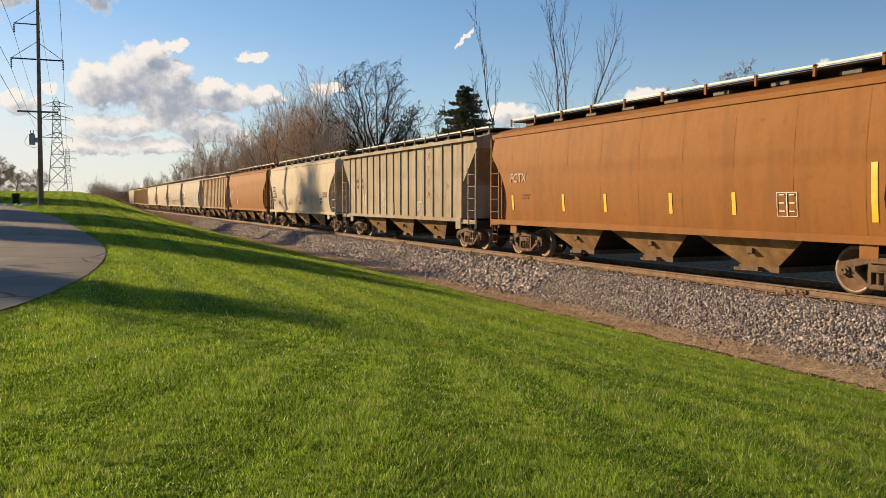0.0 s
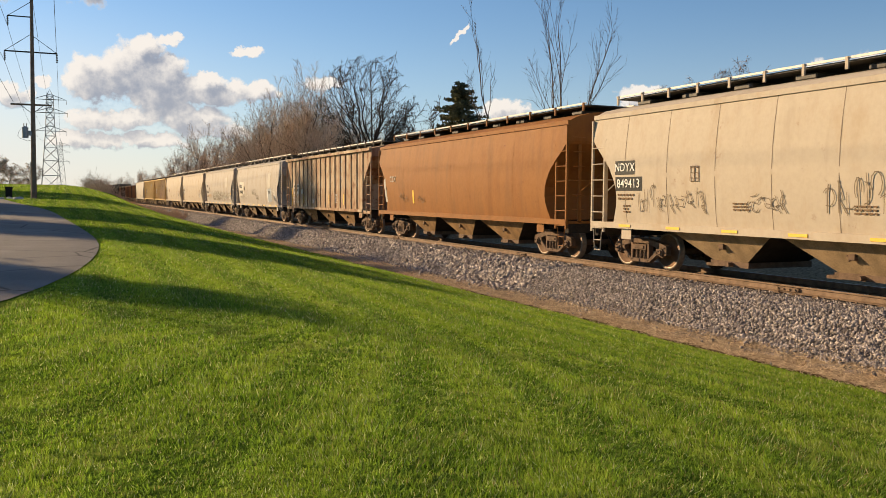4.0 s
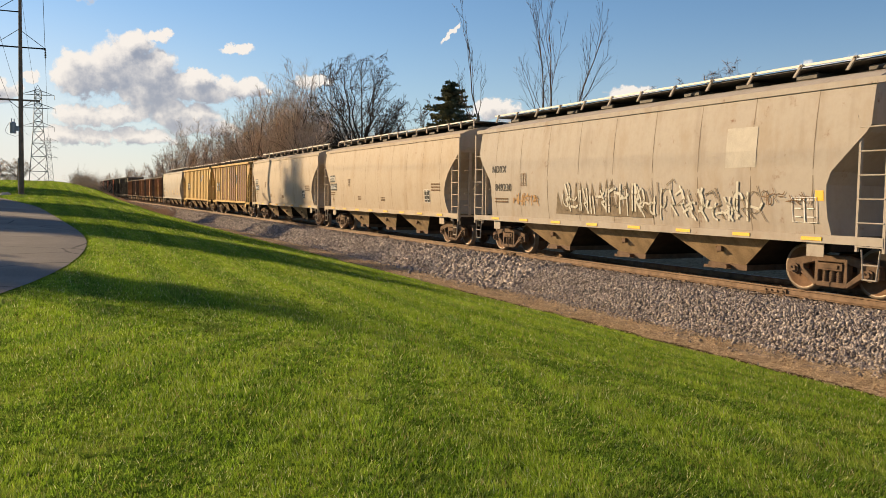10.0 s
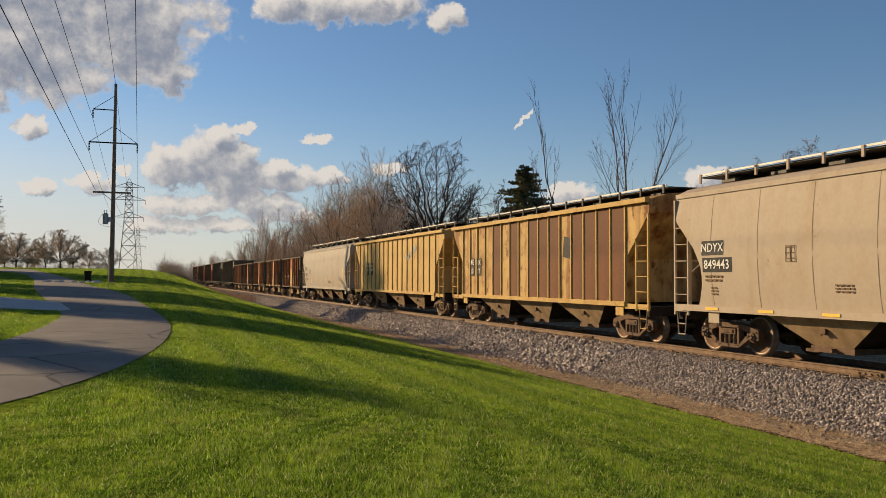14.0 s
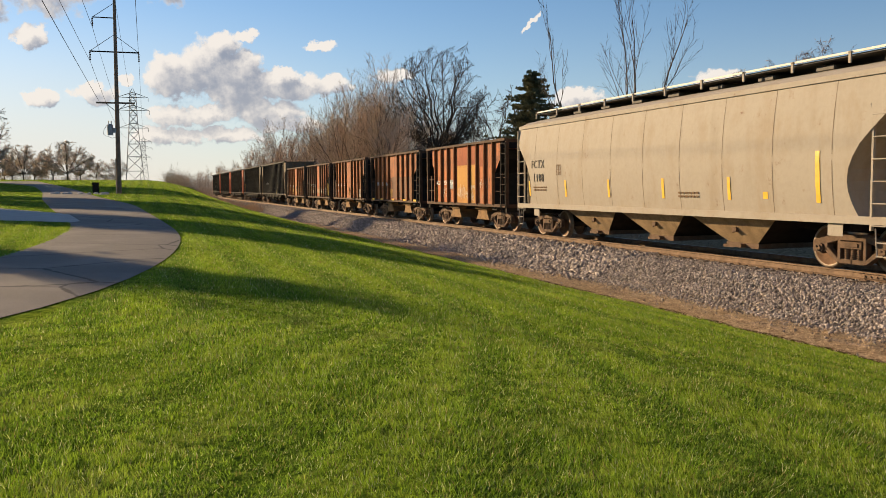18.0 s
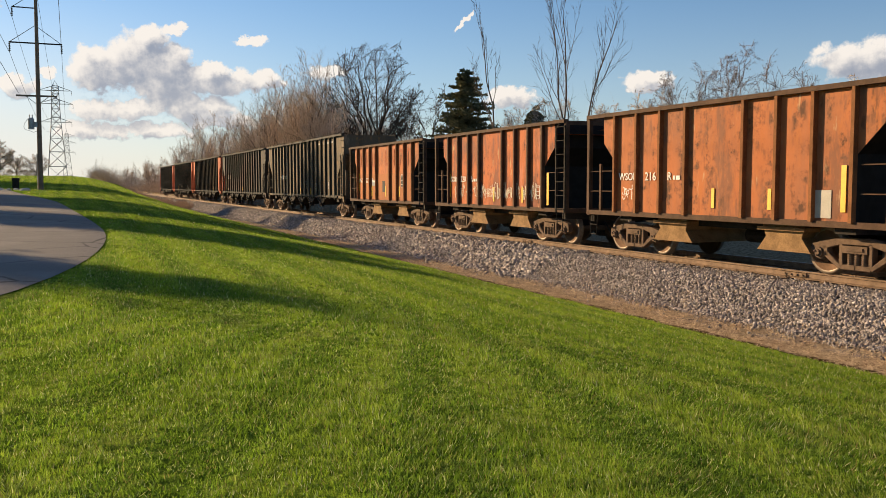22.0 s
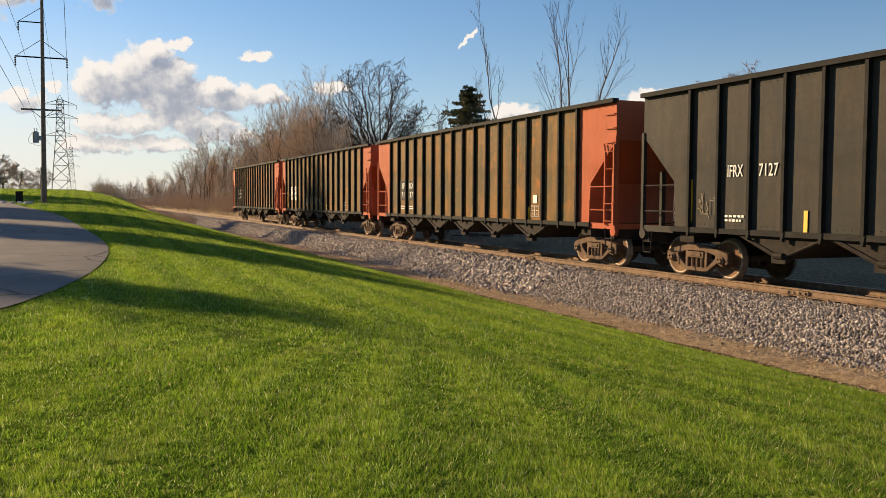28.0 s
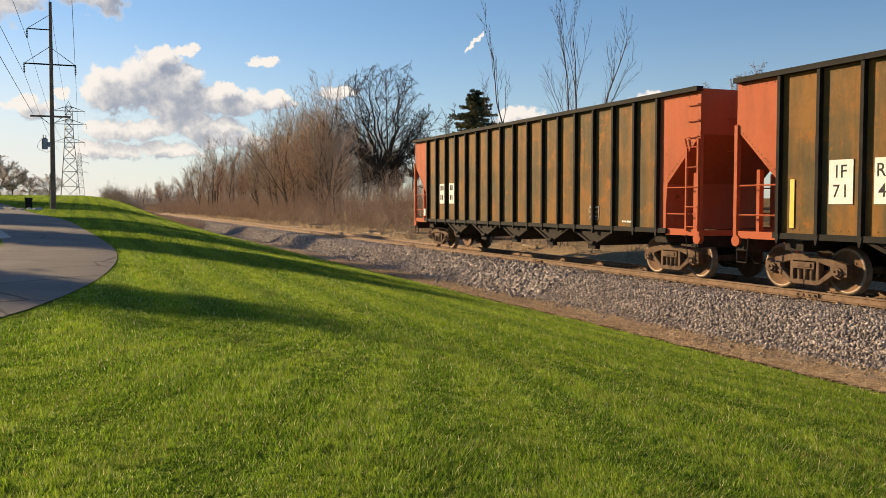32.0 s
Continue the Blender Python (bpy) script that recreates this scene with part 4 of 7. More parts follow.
def rivets_mesh(half, inset, posts, top, mat):
    """Rows of rivet heads along the top, the sill and both edges of every panel."""
    def make():
        verts, faces = [], []
        def head(x, z):
            i, r = len(verts), 0.016
            verts.extend(((x - r, 0, z - r), (x + r, 0, z - r), (x + r, 0, z + r), (x - r, 0, z + r), (x, -0.016, z)))
            faces.extend(((i, i + 1, i + 4), (i + 1, i + 2, i + 4), (i + 2, i + 3, i + 4), (i + 3, i, i + 4)))
        step = 2 * (half - inset) / (posts - 1)
        for k in range(posts - 1):
            x0 = -(half - inset) + k * step
            for j in range(5):
                head(x0 + step * (0.14 + 0.18 * j), top - 0.16)
                head(x0 + step * (0.14 + 0.18 * j), 1.32)
            for z in np.arange(1.5, top - 0.3, 0.22):
                head(x0 + 0.085, z)
                head(x0 + step - 0.085, z)
        for s in (-1, 1):
            for j in range(14):
                head(s * (half - 1.25 * (1 - j / 13) - 0.1), 2.42 + 1.06 * j / 13)
            for j in range(5):
                head(s * (half - 0.15 - j * inset / 5.5), top - 0.16)
        return raw("rivets", verts, faces, mat)
    return shared(("rivets", half, inset, posts, top, mat.name), make)


def coal_hopper(label, length, skin, rib, end_paint, top, posts, tapes=(), inset=1.6):
    """A long open-top hopper with outside posts and a saw-tooth belly."""
    car = make_car("open_top_hopper", label, length)
    half = length / 2 - 0.62
    zs = (1.2, 1.8, 2.35, 3.0, 3.5, top - 0.4, top)
    part("hopper_body", loft_mesh(("coal", length, skin.name, end_paint.name, top, inset), half, draw_coal, zs, [1.47] * len(zs), (), (skin, end_paint, end_paint), end_mat=2, panel=inset, panel_mat=1, open_top=0.4), car, "tall dark steel hopper side with an open top")
    for s in (-1, 1):
        part("top_rail", strip_mesh("top_rail", "t4", half, s * 1.51, top - 0.06, top + 0.05, 0.2, rib), car)
        part("side_sill", strip_mesh("side_sill", "s4", half - 1.2, s * 1.49, 1.12, 1.24, 0.12, rib), car)
        for sx in (-1, 1):
            part("end_sill", tape_mesh(1.3, 0.16, end_paint), car, at=pose(sx * (half - 0.62), s * 1.48, 1.16))
    def post():
        bm = bmesh.new()
        box(bm, -0.04, 0.04, -0.11, 0.0, 1.22, top - 0.05)
        prism(bm, [(-0.06, 1.22), (0.06, 1.22), (0.02, 1.02), (-0.02, 1.02)], -0.10, -0.02)
        return data("side_post", bm, rib)
    for x in np.linspace(-(half - inset), half - inset, posts):
        for s in (-1, 1):
            part("side_post", shared(("coalpost", top, rib.name), post), car, at=pose(x, s * 1.47, 0, 0, 0, 0 if s < 0 else 180))
    tagged(part("rivets", rivets_mesh(half, inset, posts, top, skin), car, "rows of rivet heads", pose(0, -1.472, 0)), kind="stuff")
    def frame_end():
        bm = bmesh.new()
        for s in (-1, 1):
            box(bm, -0.06, 0.04, s * 1.46 - 0.05, s * 1.46 + 0.05, 1.1, 3.6)
            for z in (1.6, 2.25):
                rod(bm, (-1.25, s * 1.46, z), (0, s * 1.46, z), 0.018, 5)
            box(bm, -0.5, -0.4, s * 1.2 - 0.06, s * 1.2 + 0.06, 1.1, 2.6)
            rod(bm, (-0.05, s * 1.52, 1.02), (-0.05, s * 1.40, 1.02), 0.13, 10)
        for k in range(4):
            rod(bm, (0.05, -0.7, 2.7 + 0.4 * k), (0.05, -0.3, 2.7 + 0.4 * k), 0.014, 5)
        box(bm, -0.08, 0.04, -1.5, 1.5, 1.08, 1.22)
        return data("end_frame", bm, end_paint)
    for sx in (-1, 1):
        part("end_frame", shared(("coalend", end_paint.name), frame_end), car, at=pose(sx * half, 0, 0, 0, 0, 0 if sx > 0 else 180))
    for sy in (-1, 1):
        ob = part("ladder", ladder_mesh(1.2, 3.3, 0.42, 3.4, end_paint), car)
        ob.location, ob.scale = (half, sy * 1.53, 0), (1, -sy, 1)
        for k in range(3):
            def grab():
                bm = bmesh.new()
                rod(bm, (-0.42, -0.06, 0), (0, -0.06, 0), 0.015, 5)
                rod(bm, (-0.42, 0, 0), (-0.42, -0.06, 0), 0.015, 5)
                rod(bm, (0, 0, 0), (0, -0.06, 0), 0.015, 5)
                return data("grab_iron", bm, end_paint)
            g = part("grab_iron", shared(("grab", end_paint.name), grab), car)
            g.location, g.scale = (half - 0.02, sy * 1.47, 3.45 + 0.38 * k), (1, -sy, 1)
        for sx in (-1, 1):
            part("stirrup_step", step_mesh(UNDER), car, at=pose(sx * (half - 0.25), sy * 1.5, 1.1))
    bays = max(4, int((length - 8.6) / 2.2))
    span = (length - 8.2) / bays
    def vee():
        bm = bmesh.new()
        w = span / 2
        for s in (-1, 1):
            prism(bm, [(-w, 1.14), (-0.12, 0.66), (0.12, 0.66), (w, 1.14)], s * 1.4 - 0.02, s * 1.4 + 0.02)
        v = [bm.verts.new(p) for p in ((-w, -1.4, 1.14), (-0.12, -1.4, 0.66), (-0.12, 1.4, 0.66), (-w, 1.4, 1.14))]
        bm.faces.new(v)
        v = [bm.verts.new(p) for p in ((w, -1.4, 1.14), (0.12, -1.4, 0.66), (0.12, 1.4, 0.66), (w, 1.4, 1.14))]
        bm.faces.new(v)
        for s in (-1, 1):
            rod(bm, (-w, s * 1.45, 1.16), (-0.05, s * 1.45, 0.68), 0.045, 6)
            rod(bm, (w, s * 1.45, 1.16), (0.05, s * 1.45, 0.68), 0.03, 6)
            box(bm, -0.2, 0.2, s * 1.42 - 0.08, s * 1.42 + 0.08, 0.56, 0.72)
            rod(bm, (-0.1, s * 1.5, 0.72), (0.14, s * 1.5, 0.72), 0.07, 8)
        return data("discharge_bay", bm, UNDER)
    for k in range(bays):
        part("discharge_bay", shared(("vee", round(span, 3), skin.name), vee), car, "V-shaped discharge bay", pose(-(length - 8.2) / 2 + span * (k + 0.5), 0, 0))
    for x, z, w, h in tapes:
        part("reflector", tape_mesh(w, h), car, "yellow reflective strip", pose(x, -1.49, z))
    return car, half


# ---- the train ----
TAN = paint("sun_faded_tan_paint", (0.42, 0.345, 0.265), (0.36, 0.285, 0.21), 0.25, rust_amount=0.02)
CREAM = paint("cream_paint", (0.45, 0.38, 0.30), (0.385, 0.315, 0.24), 0.25, rust_amount=0.03)
PALE = paint("pale_grey_paint", (0.37, 0.325, 0.27), (0.325, 0.28, 0.225), 0.25, rust_amount=0.03)
GREY = paint("dusty_grey_paint", (0.375, 0.33, 0.285), (0.305, 0.256, 0.212), 0.35, rust_amount=0.05)
BUFF = paint("grey_buff_paint", (0.335, 0.288, 0.225), (0.235, 0.172, 0.112), 0.6, (0.20, 0.105, 0.05), 0.14)
BROWN = paint("oxide_brown_paint", (0.262, 0.108, 0.028), (0.205, 0.088, 0.028), 0.45, rust_amount=0.04)
RUSTED = paint("buff_paint_with_heavy_rust", (0.44, 0.345, 0.235), (0.205, 0.085, 0.034), 0.70, (0.15, 0.055, 0.022), 0.26)
YELLOWISH = paint("faded_yellow_paint", (0.52, 0.345, 0.12), (0.40, 0.25, 0.095), 0.4, rust_amount=0.10)
YELLOWRUST = paint("yellow_paint_with_brown_rust", (0.52, 0.34, 0.13), (0.16, 0.06, 0.025), 0.55, rust_amount=0.26)
ORANGE = paint("faded_orange_red_paint", (0.47, 0.145, 0.048), (0.32, 0.12, 0.058), 0.6, (0.11, 0.05, 0.03), 0.24,
               flakes=(((0.19, 0.09, 0.055), 0.36, 1.1), ((0.44, 0.135, 0.035), 0.18, 2.3), ((0.48, 0.34, 0.19), 0.06, 3.1)))
ORANGE_B = paint("rust_orange_paint", (0.43, 0.14, 0.05), (0.29, 0.115, 0.058), 0.65, (0.10, 0.045, 0.025), 0.3,
                 flakes=(((0.17, 0.08, 0.05), 0.38, 0.9), ((0.41, 0.135, 0.04), 0.2, 2.6), ((0.45, 0.30, 0.17), 0.05, 2.7)))
RED = paint("dull_red_paint", (0.46, 0.13, 0.046), (0.30, 0.10, 0.046), 0.5, (0.10, 0.04, 0.025), 0.25,
            flakes=(((0.16, 0.07, 0.05), 0.45, 1.0), ((0.46, 0.17, 0.10), 0.2, 1.7), ((0.50, 0.34, 0.16), 0.08, 2.4)))
DARK = paint("sooty_black_brown_paint", (0.036, 0.033, 0.029), (0.056, 0.045, 0.035), 0.5, (0.10, 0.05, 0.02), 0.1)
SOOT = paint("sooty_olive_brown_paint", (0.125, 0.094, 0.062), (0.092, 0.068, 0.045), 0.55, (0.24, 0.13, 0.055), 0.22, flakes=(((0.27, 0.19, 0.12), 0.10, 1.7), ((0.21, 0.115, 0.05), 0.10, 2.4)))
OLIVE = paint("olive_brown_paint", (0.092, 0.068, 0.030), (0.245, 0.112, 0.022), 0.6, (0.26, 0.10, 0.016), 0.22)
CORAL = paint("coral_orange_paint", (0.40, 0.098, 0.042), (0.31, 0.082, 0.036), 0.3, (0.12, 0.03, 0.015), 0.06)
BAY_TAN = plain("dusty_tan_underbody", (0.27, 0.188, 0.11), 0.8, 0, 0.3, 3)
BAY_BROWN = plain("dusty_brown_underbody", (0.25, 0.148, 0.07), 0.8, 0, 0.35, 3)
SEAM = plain("dark_weld_seam", (0.20, 0.155, 0.115), 0.8, 0, 0.3, 3)
RIB_DARK = plain("dark_post_steel", (0.085, 0.048, 0.03), 0.75, 0, 0.3, 3)
RIB_RUST = plain("rusty_post_steel", (0.20, 0.085, 0.035), 0.8, 0, 0.35, 3)

LENGTHS = (18.50, 18.01, 18.25, 17.78, 18.27, 17.91, 17.73, 18.21, 18.39, 17.40, 18.94, 19.11, 11.44, 11.67, 11.69, 11.19, 11.56, 20.27, 21.06, 21.14, 20.82, 20.31)
CARS = []


def tape_row(half, z, n, w, h, inset=1.6):
    return [(-(half - inset) + k * 2 * (half - inset) / (n - 1), z, w, h) for k in range(n)]


def build_train():
    L = LENGTHS
    h = [l / 2 - 0.68 for l in L]
    def covered(i, *a, **k):
        car, half = covered_hopper(a[0], L[i], *a[1:], **k)
        CARS.append(car)
        return car, half
    covered(0, "rust-brown smooth covered hopper with yellow strips", BROWN, BROWN, BAY_BROWN, BROWN, posts=11, lean=0.0, seam_mat=BROWN)
    c, _ = ribbed_hopper("grey-buff ribbed covered hopper with faded lettering", L[1], BUFF, BUFF, BAY_BROWN, BUFF, 16)
    CARS.append(c)
    covered(2, "cream smooth covered hopper with dark graffiti", CREAM, CREAM, BAY_TAN, CREAM, seam_mat=SEAM, tapes=tape_row(h[2], 1.12, 8, 0.5, 0.065))
    covered(3, "rust-brown smooth covered hopper", BROWN, BROWN, BAY_BROWN, BROWN, posts=11)
    c, _ = ribbed_hopper("ribbed covered hopper with heavy brown rust", L[4], RUSTED, RUSTED, BAY_BROWN, RUSTED, 16)
    CARS.append(c)
    covered(5, "dusty grey covered hopper with patched panels", GREY, GREY, BAY_TAN, GREY, seam_mat=SEAM, style="cut", posts=13, lean=0.18, tapes=tape_row(h[5], 1.12, 8, 0.5, 0.07))
    covered(6, "dusty grey covered hopper with large graffiti", GREY, GREY, BAY_TAN, GREY, seam_mat=SEAM, style="cut", posts=13, lean=0.18, tapes=tape_row(h[6], 1.12, 8, 0.5, 0.07))
    covered(7, "tan smooth covered hopper with black number panels", TAN, TAN, BAY_TAN, TAN, seam_mat=SEAM, tapes=tape_row(h[7], 1.12, 8, 0.5, 0.065))
    covered(8, "tan smooth covered hopper with black number panels", TAN, TAN, BAY_TAN, TAN, seam_mat=SEAM, tapes=tape_row(h[8], 1.12, 8, 0.5, 0.065))
    c, _ = ribbed_hopper("yellow ribbed covered hopper streaked with brown rust", L[9], YELLOWRUST, YELLOWISH, BAY_TAN, YELLOWISH, 17)
    CARS.append(c)
    c, _ = ribbed_hopper("faded yellow ribbed covered hopper", L[10], YELLOWISH, YELLOWISH, BAY_TAN, YELLOWISH, 17)
    CARS.append(c)
    covered(11, "clean pale covered hopper with yellow strips", PALE, PALE, BAY_TAN, PALE, seam_mat=SEAM, posts=11)
    skins = (ORANGE, ORANGE_B, ORANGE_B, RED, ORANGE)
    for k in range(5):
        c, half = ore_hopper("short open hopper in worn orange-red paint with white graffiti", L[12 + k], skins[k], RIB_RUST if k != 3 else RIB_DARK, BAY_BROWN, RIB_DARK)
        CARS.append(c)
    c, _ = coal_hopper("tall black-brown open hopper with worn warning stencils", L[17], SOOT, DARK, SOOT, 4.52, 18)
    CARS.append(c)
    c, _ = coal_hopper("long sooty open hopper with white numbers", L[18], DARK, BLACK, DARK, 4.55, 17, inset=1.9)
    CARS.append(c)
    for k, inset in ((19, 1.9), (20, 1.35), (21, 1.6)):
        c, _ = coal_hopper("long olive-brown open hopper with coral-orange ends", L[k], OLIVE, BLACK, CORAL, 4.58, 17, inset=inset)
        CARS.append(c)


build_train()
PATCH_BLUE = plain("blue_grey_patch_paint", (0.27, 0.29, 0.31), 0.6, 0, 0.1, 3, 0)
PATCH_LIGHT = plain("pale_patch_paint", (0.42, 0.38, 0.325), 0.6, 0, 0.12, 3, 0)
PATCH_YELLOW = paint("ochre_patch_paint", (0.50, 0.25, 0.055), (0.40, 0.17, 0.045), 0.4, rust_amount=0.12)
PATCH_RED = paint("brick_red_patch_paint", (0.33, 0.085, 0.03), (0.24, 0.07, 0.03), 0.4, rust_amount=0.15)
PATCH_BROWN = paint("dark_rust_patch", (0.13, 0.055, 0.025), (0.18, 0.07, 0.03), 0.4, rust_amount=0.2)
PATCH_UMBER = paint("umber_brown_paint", (0.20, 0.10, 0.06), (0.15, 0.07, 0.04), 0.4, rust_amount=0.15)
PATCH_FADED = paint("faded_brown_paint", (0.38, 0.135, 0.045), (0.28, 0.10, 0.04), 0.4, rust_amount=0.12)
INK_BROWN = plain("faded_brown_stencil", (0.27, 0.15, 0.075), 0.7, 0, 0.3, 6, 0)
INK_GREY = plain("dark_grey_stencil", (0.085, 0.072, 0.06), 0.7, 0, 0.3, 6, 0)
INK_FAINT = plain("faint_brown_stencil", (0.17, 0.105, 0.06), 0.7, 0, 0.3, 6, 0)
SPRAY_DARK = plain("dark_spray_paint", (0.17, 0.13, 0.09), 0.6, 0, 0.3, 6, 0)
SPRAY_SILVER = plain("silver_spray_paint", (0.52, 0.49, 0.42), 0.5, 0, 0.2, 6, 0)
SPRAY_RUST = plain("rust_orange_spray_paint", (0.42, 0.24, 0.10), 0.6, 0, 0.3, 6, 0)
SPRAY_CHALK = plain("chalky_spray_paint", (0.58, 0.52, 0.42), 0.6, 0, 0.25, 6, 0)
PATCH_CREAM = plain("pale_cream_patch_paint", (0.53, 0.47, 0.39), 0.6, 0, 0.1, 3, 0)
SPRAY_FAINT = plain("thin_pale_spray_paint", (0.44, 0.38, 0.26), 0.6, 0, 0.3, 6, 0)
GHOST = plain("ghost_lettering", (0.33, 0.09, 0.035), 0.7, 0, 0.3, 6, 0)


def stencil_mesh(w, h, mat, rows=3):
    """A framed data stencil: outline with bars in it."""
    def make():
        bm = bmesh.new()
        e = 0.011
        for x0, x1, z0, z1 in ((-w / 2, w / 2, h / 2 - e, h / 2), (-w / 2, w / 2, -h / 2, -h / 2 + e), (-w / 2, -w / 2 + e, -h / 2 + e, h / 2 - e), (w / 2 - e, w / 2, -h / 2 + e, h / 2 - e), (-0.012, 0.012, -h / 2 + e, h / 2 - e)):
            box(bm, x0, x1, -0.004, 0.004, z0, z1)
        for k in range(rows):
            z = -h / 2 + (k + 0.6) * h / rows
            for s in (-1, 1):
                box(bm, s * w * 0.25 - w * 0.13, s * w * 0.25 + w * 0.13, -0.004, 0.004, z, z + h * 0.045)
        return data("data_stencil", bm, mat)
    return shared(("stencil", w, h, mat.name, rows), make)


def mark_cars():
    """Lettering, stencils, patches, strips and graffiti. Places are metres from the car's middle and above the rail."""
    round_y = lambda z: -(bulge_y(z) + 0.012)
    flat_y = lambda z: -1.484
    ore_y = lambda z: -1.474

    def lay(name, me, i, y, x, z, label, off, upright=True):
        if y is round_y:
            me = bend(me, z, bulge_y, upright)
        return part(name, me, CARS[i], label, pose(x, y(z) - off, z, 0 if upright else 90))

    def words(i, y, text, x, z, size, mat, gap=1.05, squeeze=1.0):
        ob = lay("lettering", text_mesh(text, size, mat, gap), i, y, x, z, "stencilled lettering", 0.003 if y is round_y else -0.006 if mat in (INK_BROWN, PATCH_LIGHT) else 0.006, False)
        ob.scale = (squeeze, 1.0, 1.0)

    def plate(i, y, x, z, w, h, mat, label="painted panel", turn=0, lift=0.0):
        if y is round_y:
            part("panel", sheet_mesh(w, h, mat, z, bulge_y, turn), CARS[i], label, pose(x, y(z) - lift + 0.004, z))
        else:
            part("panel", tape_mesh(w, h, mat), CARS[i], label, pose(x, y(z) - lift, z, 0, turn, 0))

    def strip_mark(i, y, x, z, w=0.1, h=0.45):
        if y is round_y:
            part("reflector", sheet_mesh(w, h, YELLOW, z, bulge_y, 0), CARS[i], "yellow reflective strip", pose(x, y(z), z))
        else:
            part("reflector", tape_mesh(w, h), CARS[i], "yellow reflective strip", pose(x, y(z) - 0.004, z))

    def stencil(i, y, x, z, w=0.5, h=0.5, mat=WHITE):
        lay("data_stencil", stencil_mesh(w, h, mat), i, y, x, z, "framed data stencil", 0.006)

    def small(i, y, x, z, w, rows, mat, h=0.05):
        tagged(lay("small_print", bars_mesh(w, rows, h, mat, int(x * 10) + i), i, y, x, z, "small print", 0.006), kind="stuff")

    def spray(i, y, x, z, w, h, loops, mat, thick=0.018):
        tagged(lay("graffiti", scribble_mesh(w, h, max(3, int(loops * 1.7)), int(abs(x) * 100) + i, mat, thick * 0.55), i, y, x, z, "sprayed graffiti scrawl", 0.010), kind="stuff")

    r, f, o = round_y, flat_y, ore_y
    # rust-brown hopper
    words(0, r, "FCTX", -6.48, 2.56, 0.42, PATCH_LIGHT)
    stencil(0, r, 5.06, 1.77, 0.55, 0.5)
    for x in (-6.9, -3.71, -1.51, 1.31, 3.51):
        strip_mark(0, r, x, 1.78, 0.12, 0.5)
    strip_mark(0, r, 7.17, 2.0, 0.14, 1.1)
    small(0, r, -6.0, 2.0, 0.5, 2, INK_FAINT)
    # grey-buff ribbed hopper
    for c, z in zip("XTRA", (3.64, 3.09, 2.59, 2.08)):
        words(1, f, c, 3.75, z, 0.42, INK_BROWN)
    for x in (-5.9, -5.1):
        small(1, f, x, 2.75, 0.4, 2, INK_FAINT, 0.16)
    words(1, f, "TX", -5.1, 3.02, 0.25, WHITE)
    stencil(1, f, 2.81, 1.6, 0.55, 0.4)
    spray(1, f, -1.69, 1.74, 0.7, 0.8, 3, WHITE)
    spray(1, f, -4.58, 1.78, 0.45, 0.6, 2, WHITE)
    strip_mark(1, f, 7.05, 1.9, 0.12, 1.0)
    strip_mark(1, f, -0.4, 1.5, 0.1, 0.5)
    # cream hopper
    for i, num in ((2, "849413"), (7, "849362"), (8, "849443")):
        plate(i, r, -6.85, 2.63, 0.86, 0.36, BLACKINK, "black number panel")
        words(i, r, "NDYX", -6.85, 2.63, 0.30, WHITE)
        plate(i, r, -6.68, 2.21, 1.14, 0.36, BLACKINK, "black number panel")
        words(i, r, num, -6.68, 2.21, 0.32, WHITE)
        small(i, r, -6.8, 1.9, 0.7, 2, INK_FAINT)
        small(i, r, -6.8, 1.62, 0.3, 3, INK_FAINT, 0.04)
        stencil(i, r, -4.1, 2.42, 0.3, 0.36, INK_FAINT)
        plate(i, r, 5.6, 1.82, 0.5, 0.44, BLACKINK, "black data panel")
        stencil(i, r, 5.6, 1.82, 0.56, 0.5)
        small(i, r, 6.5, 2.25, 0.9, 3, INK_FAINT, 0.06)
        small(i, r, 0.6, 1.7, 0.5, 3, INK_FAINT, 0.035)
        small(i, r, -2.6, 1.72, 0.5, 3, INK_FAINT, 0.035)
    spray(2, r, -5.0, 1.78, 2.6, 0.6, 7, SPRAY_DARK)
    spray(2, r, 0.9, 1.85, 2.6, 0.75, 6, SPRAY_DARK)
    spray(2, r, -1.9, 1.75, 1.2, 0.5, 4, SPRAY_DARK)
    spray(2, r, 4.0, 2.0, 1.2, 0.35, 5, INK_FAINT, 0.012)
    # second rust-brown hopper
    words(3, r, "CTX", -6.24, 2.58, 0.36, PATCH_LIGHT)
    plate(3, r, -7.2, 2.1, 0.22, 1.05, PATCH_LIGHT, "pale scuffed strip", -12)
    strip_mark(3, r, -3.83, 1.83, 0.16, 0.55)
    spray(3, r, -4.94, 1.78, 1.0, 0.4, 4, INK_FAINT)
    spray(3, r, -2.98, 1.74, 0.8, 0.35, 3, INK_FAINT)
    # heavily rusted ribbed hopper
    for c, z in zip("XTRA", (3.70, 3.21, 2.74, 2.25)):
        words(4, f, c, 3.6, z, 0.40, PATCH_LIGHT)
    for x in (-6.45, -5.7):
        plate(4, f, x, 2.25, 0.5, 0.62, PATCH_LIGHT, "pale number panel")
        small(4, f, x, 2.38, 0.4, 2, BLACKINK, 0.14)
    plate(4, f, -4.69, 2.1, 0.45, 0.28, PATCH_LIGHT, "pale number panel")
    stencil(4, f, 2.59, 1.7, 0.55, 0.45)
    for x in (-4.26, -2.51, -0.55, 1.28, 4.0):
        strip_mark(4, f, x, 1.66, 0.1, 0.55)
    strip_mark(4, f, -7.15, 1.75, 0.13, 1.1)
    spray(4, f, -1.94, 1.55, 0.6, 0.35, 3, WHITE)
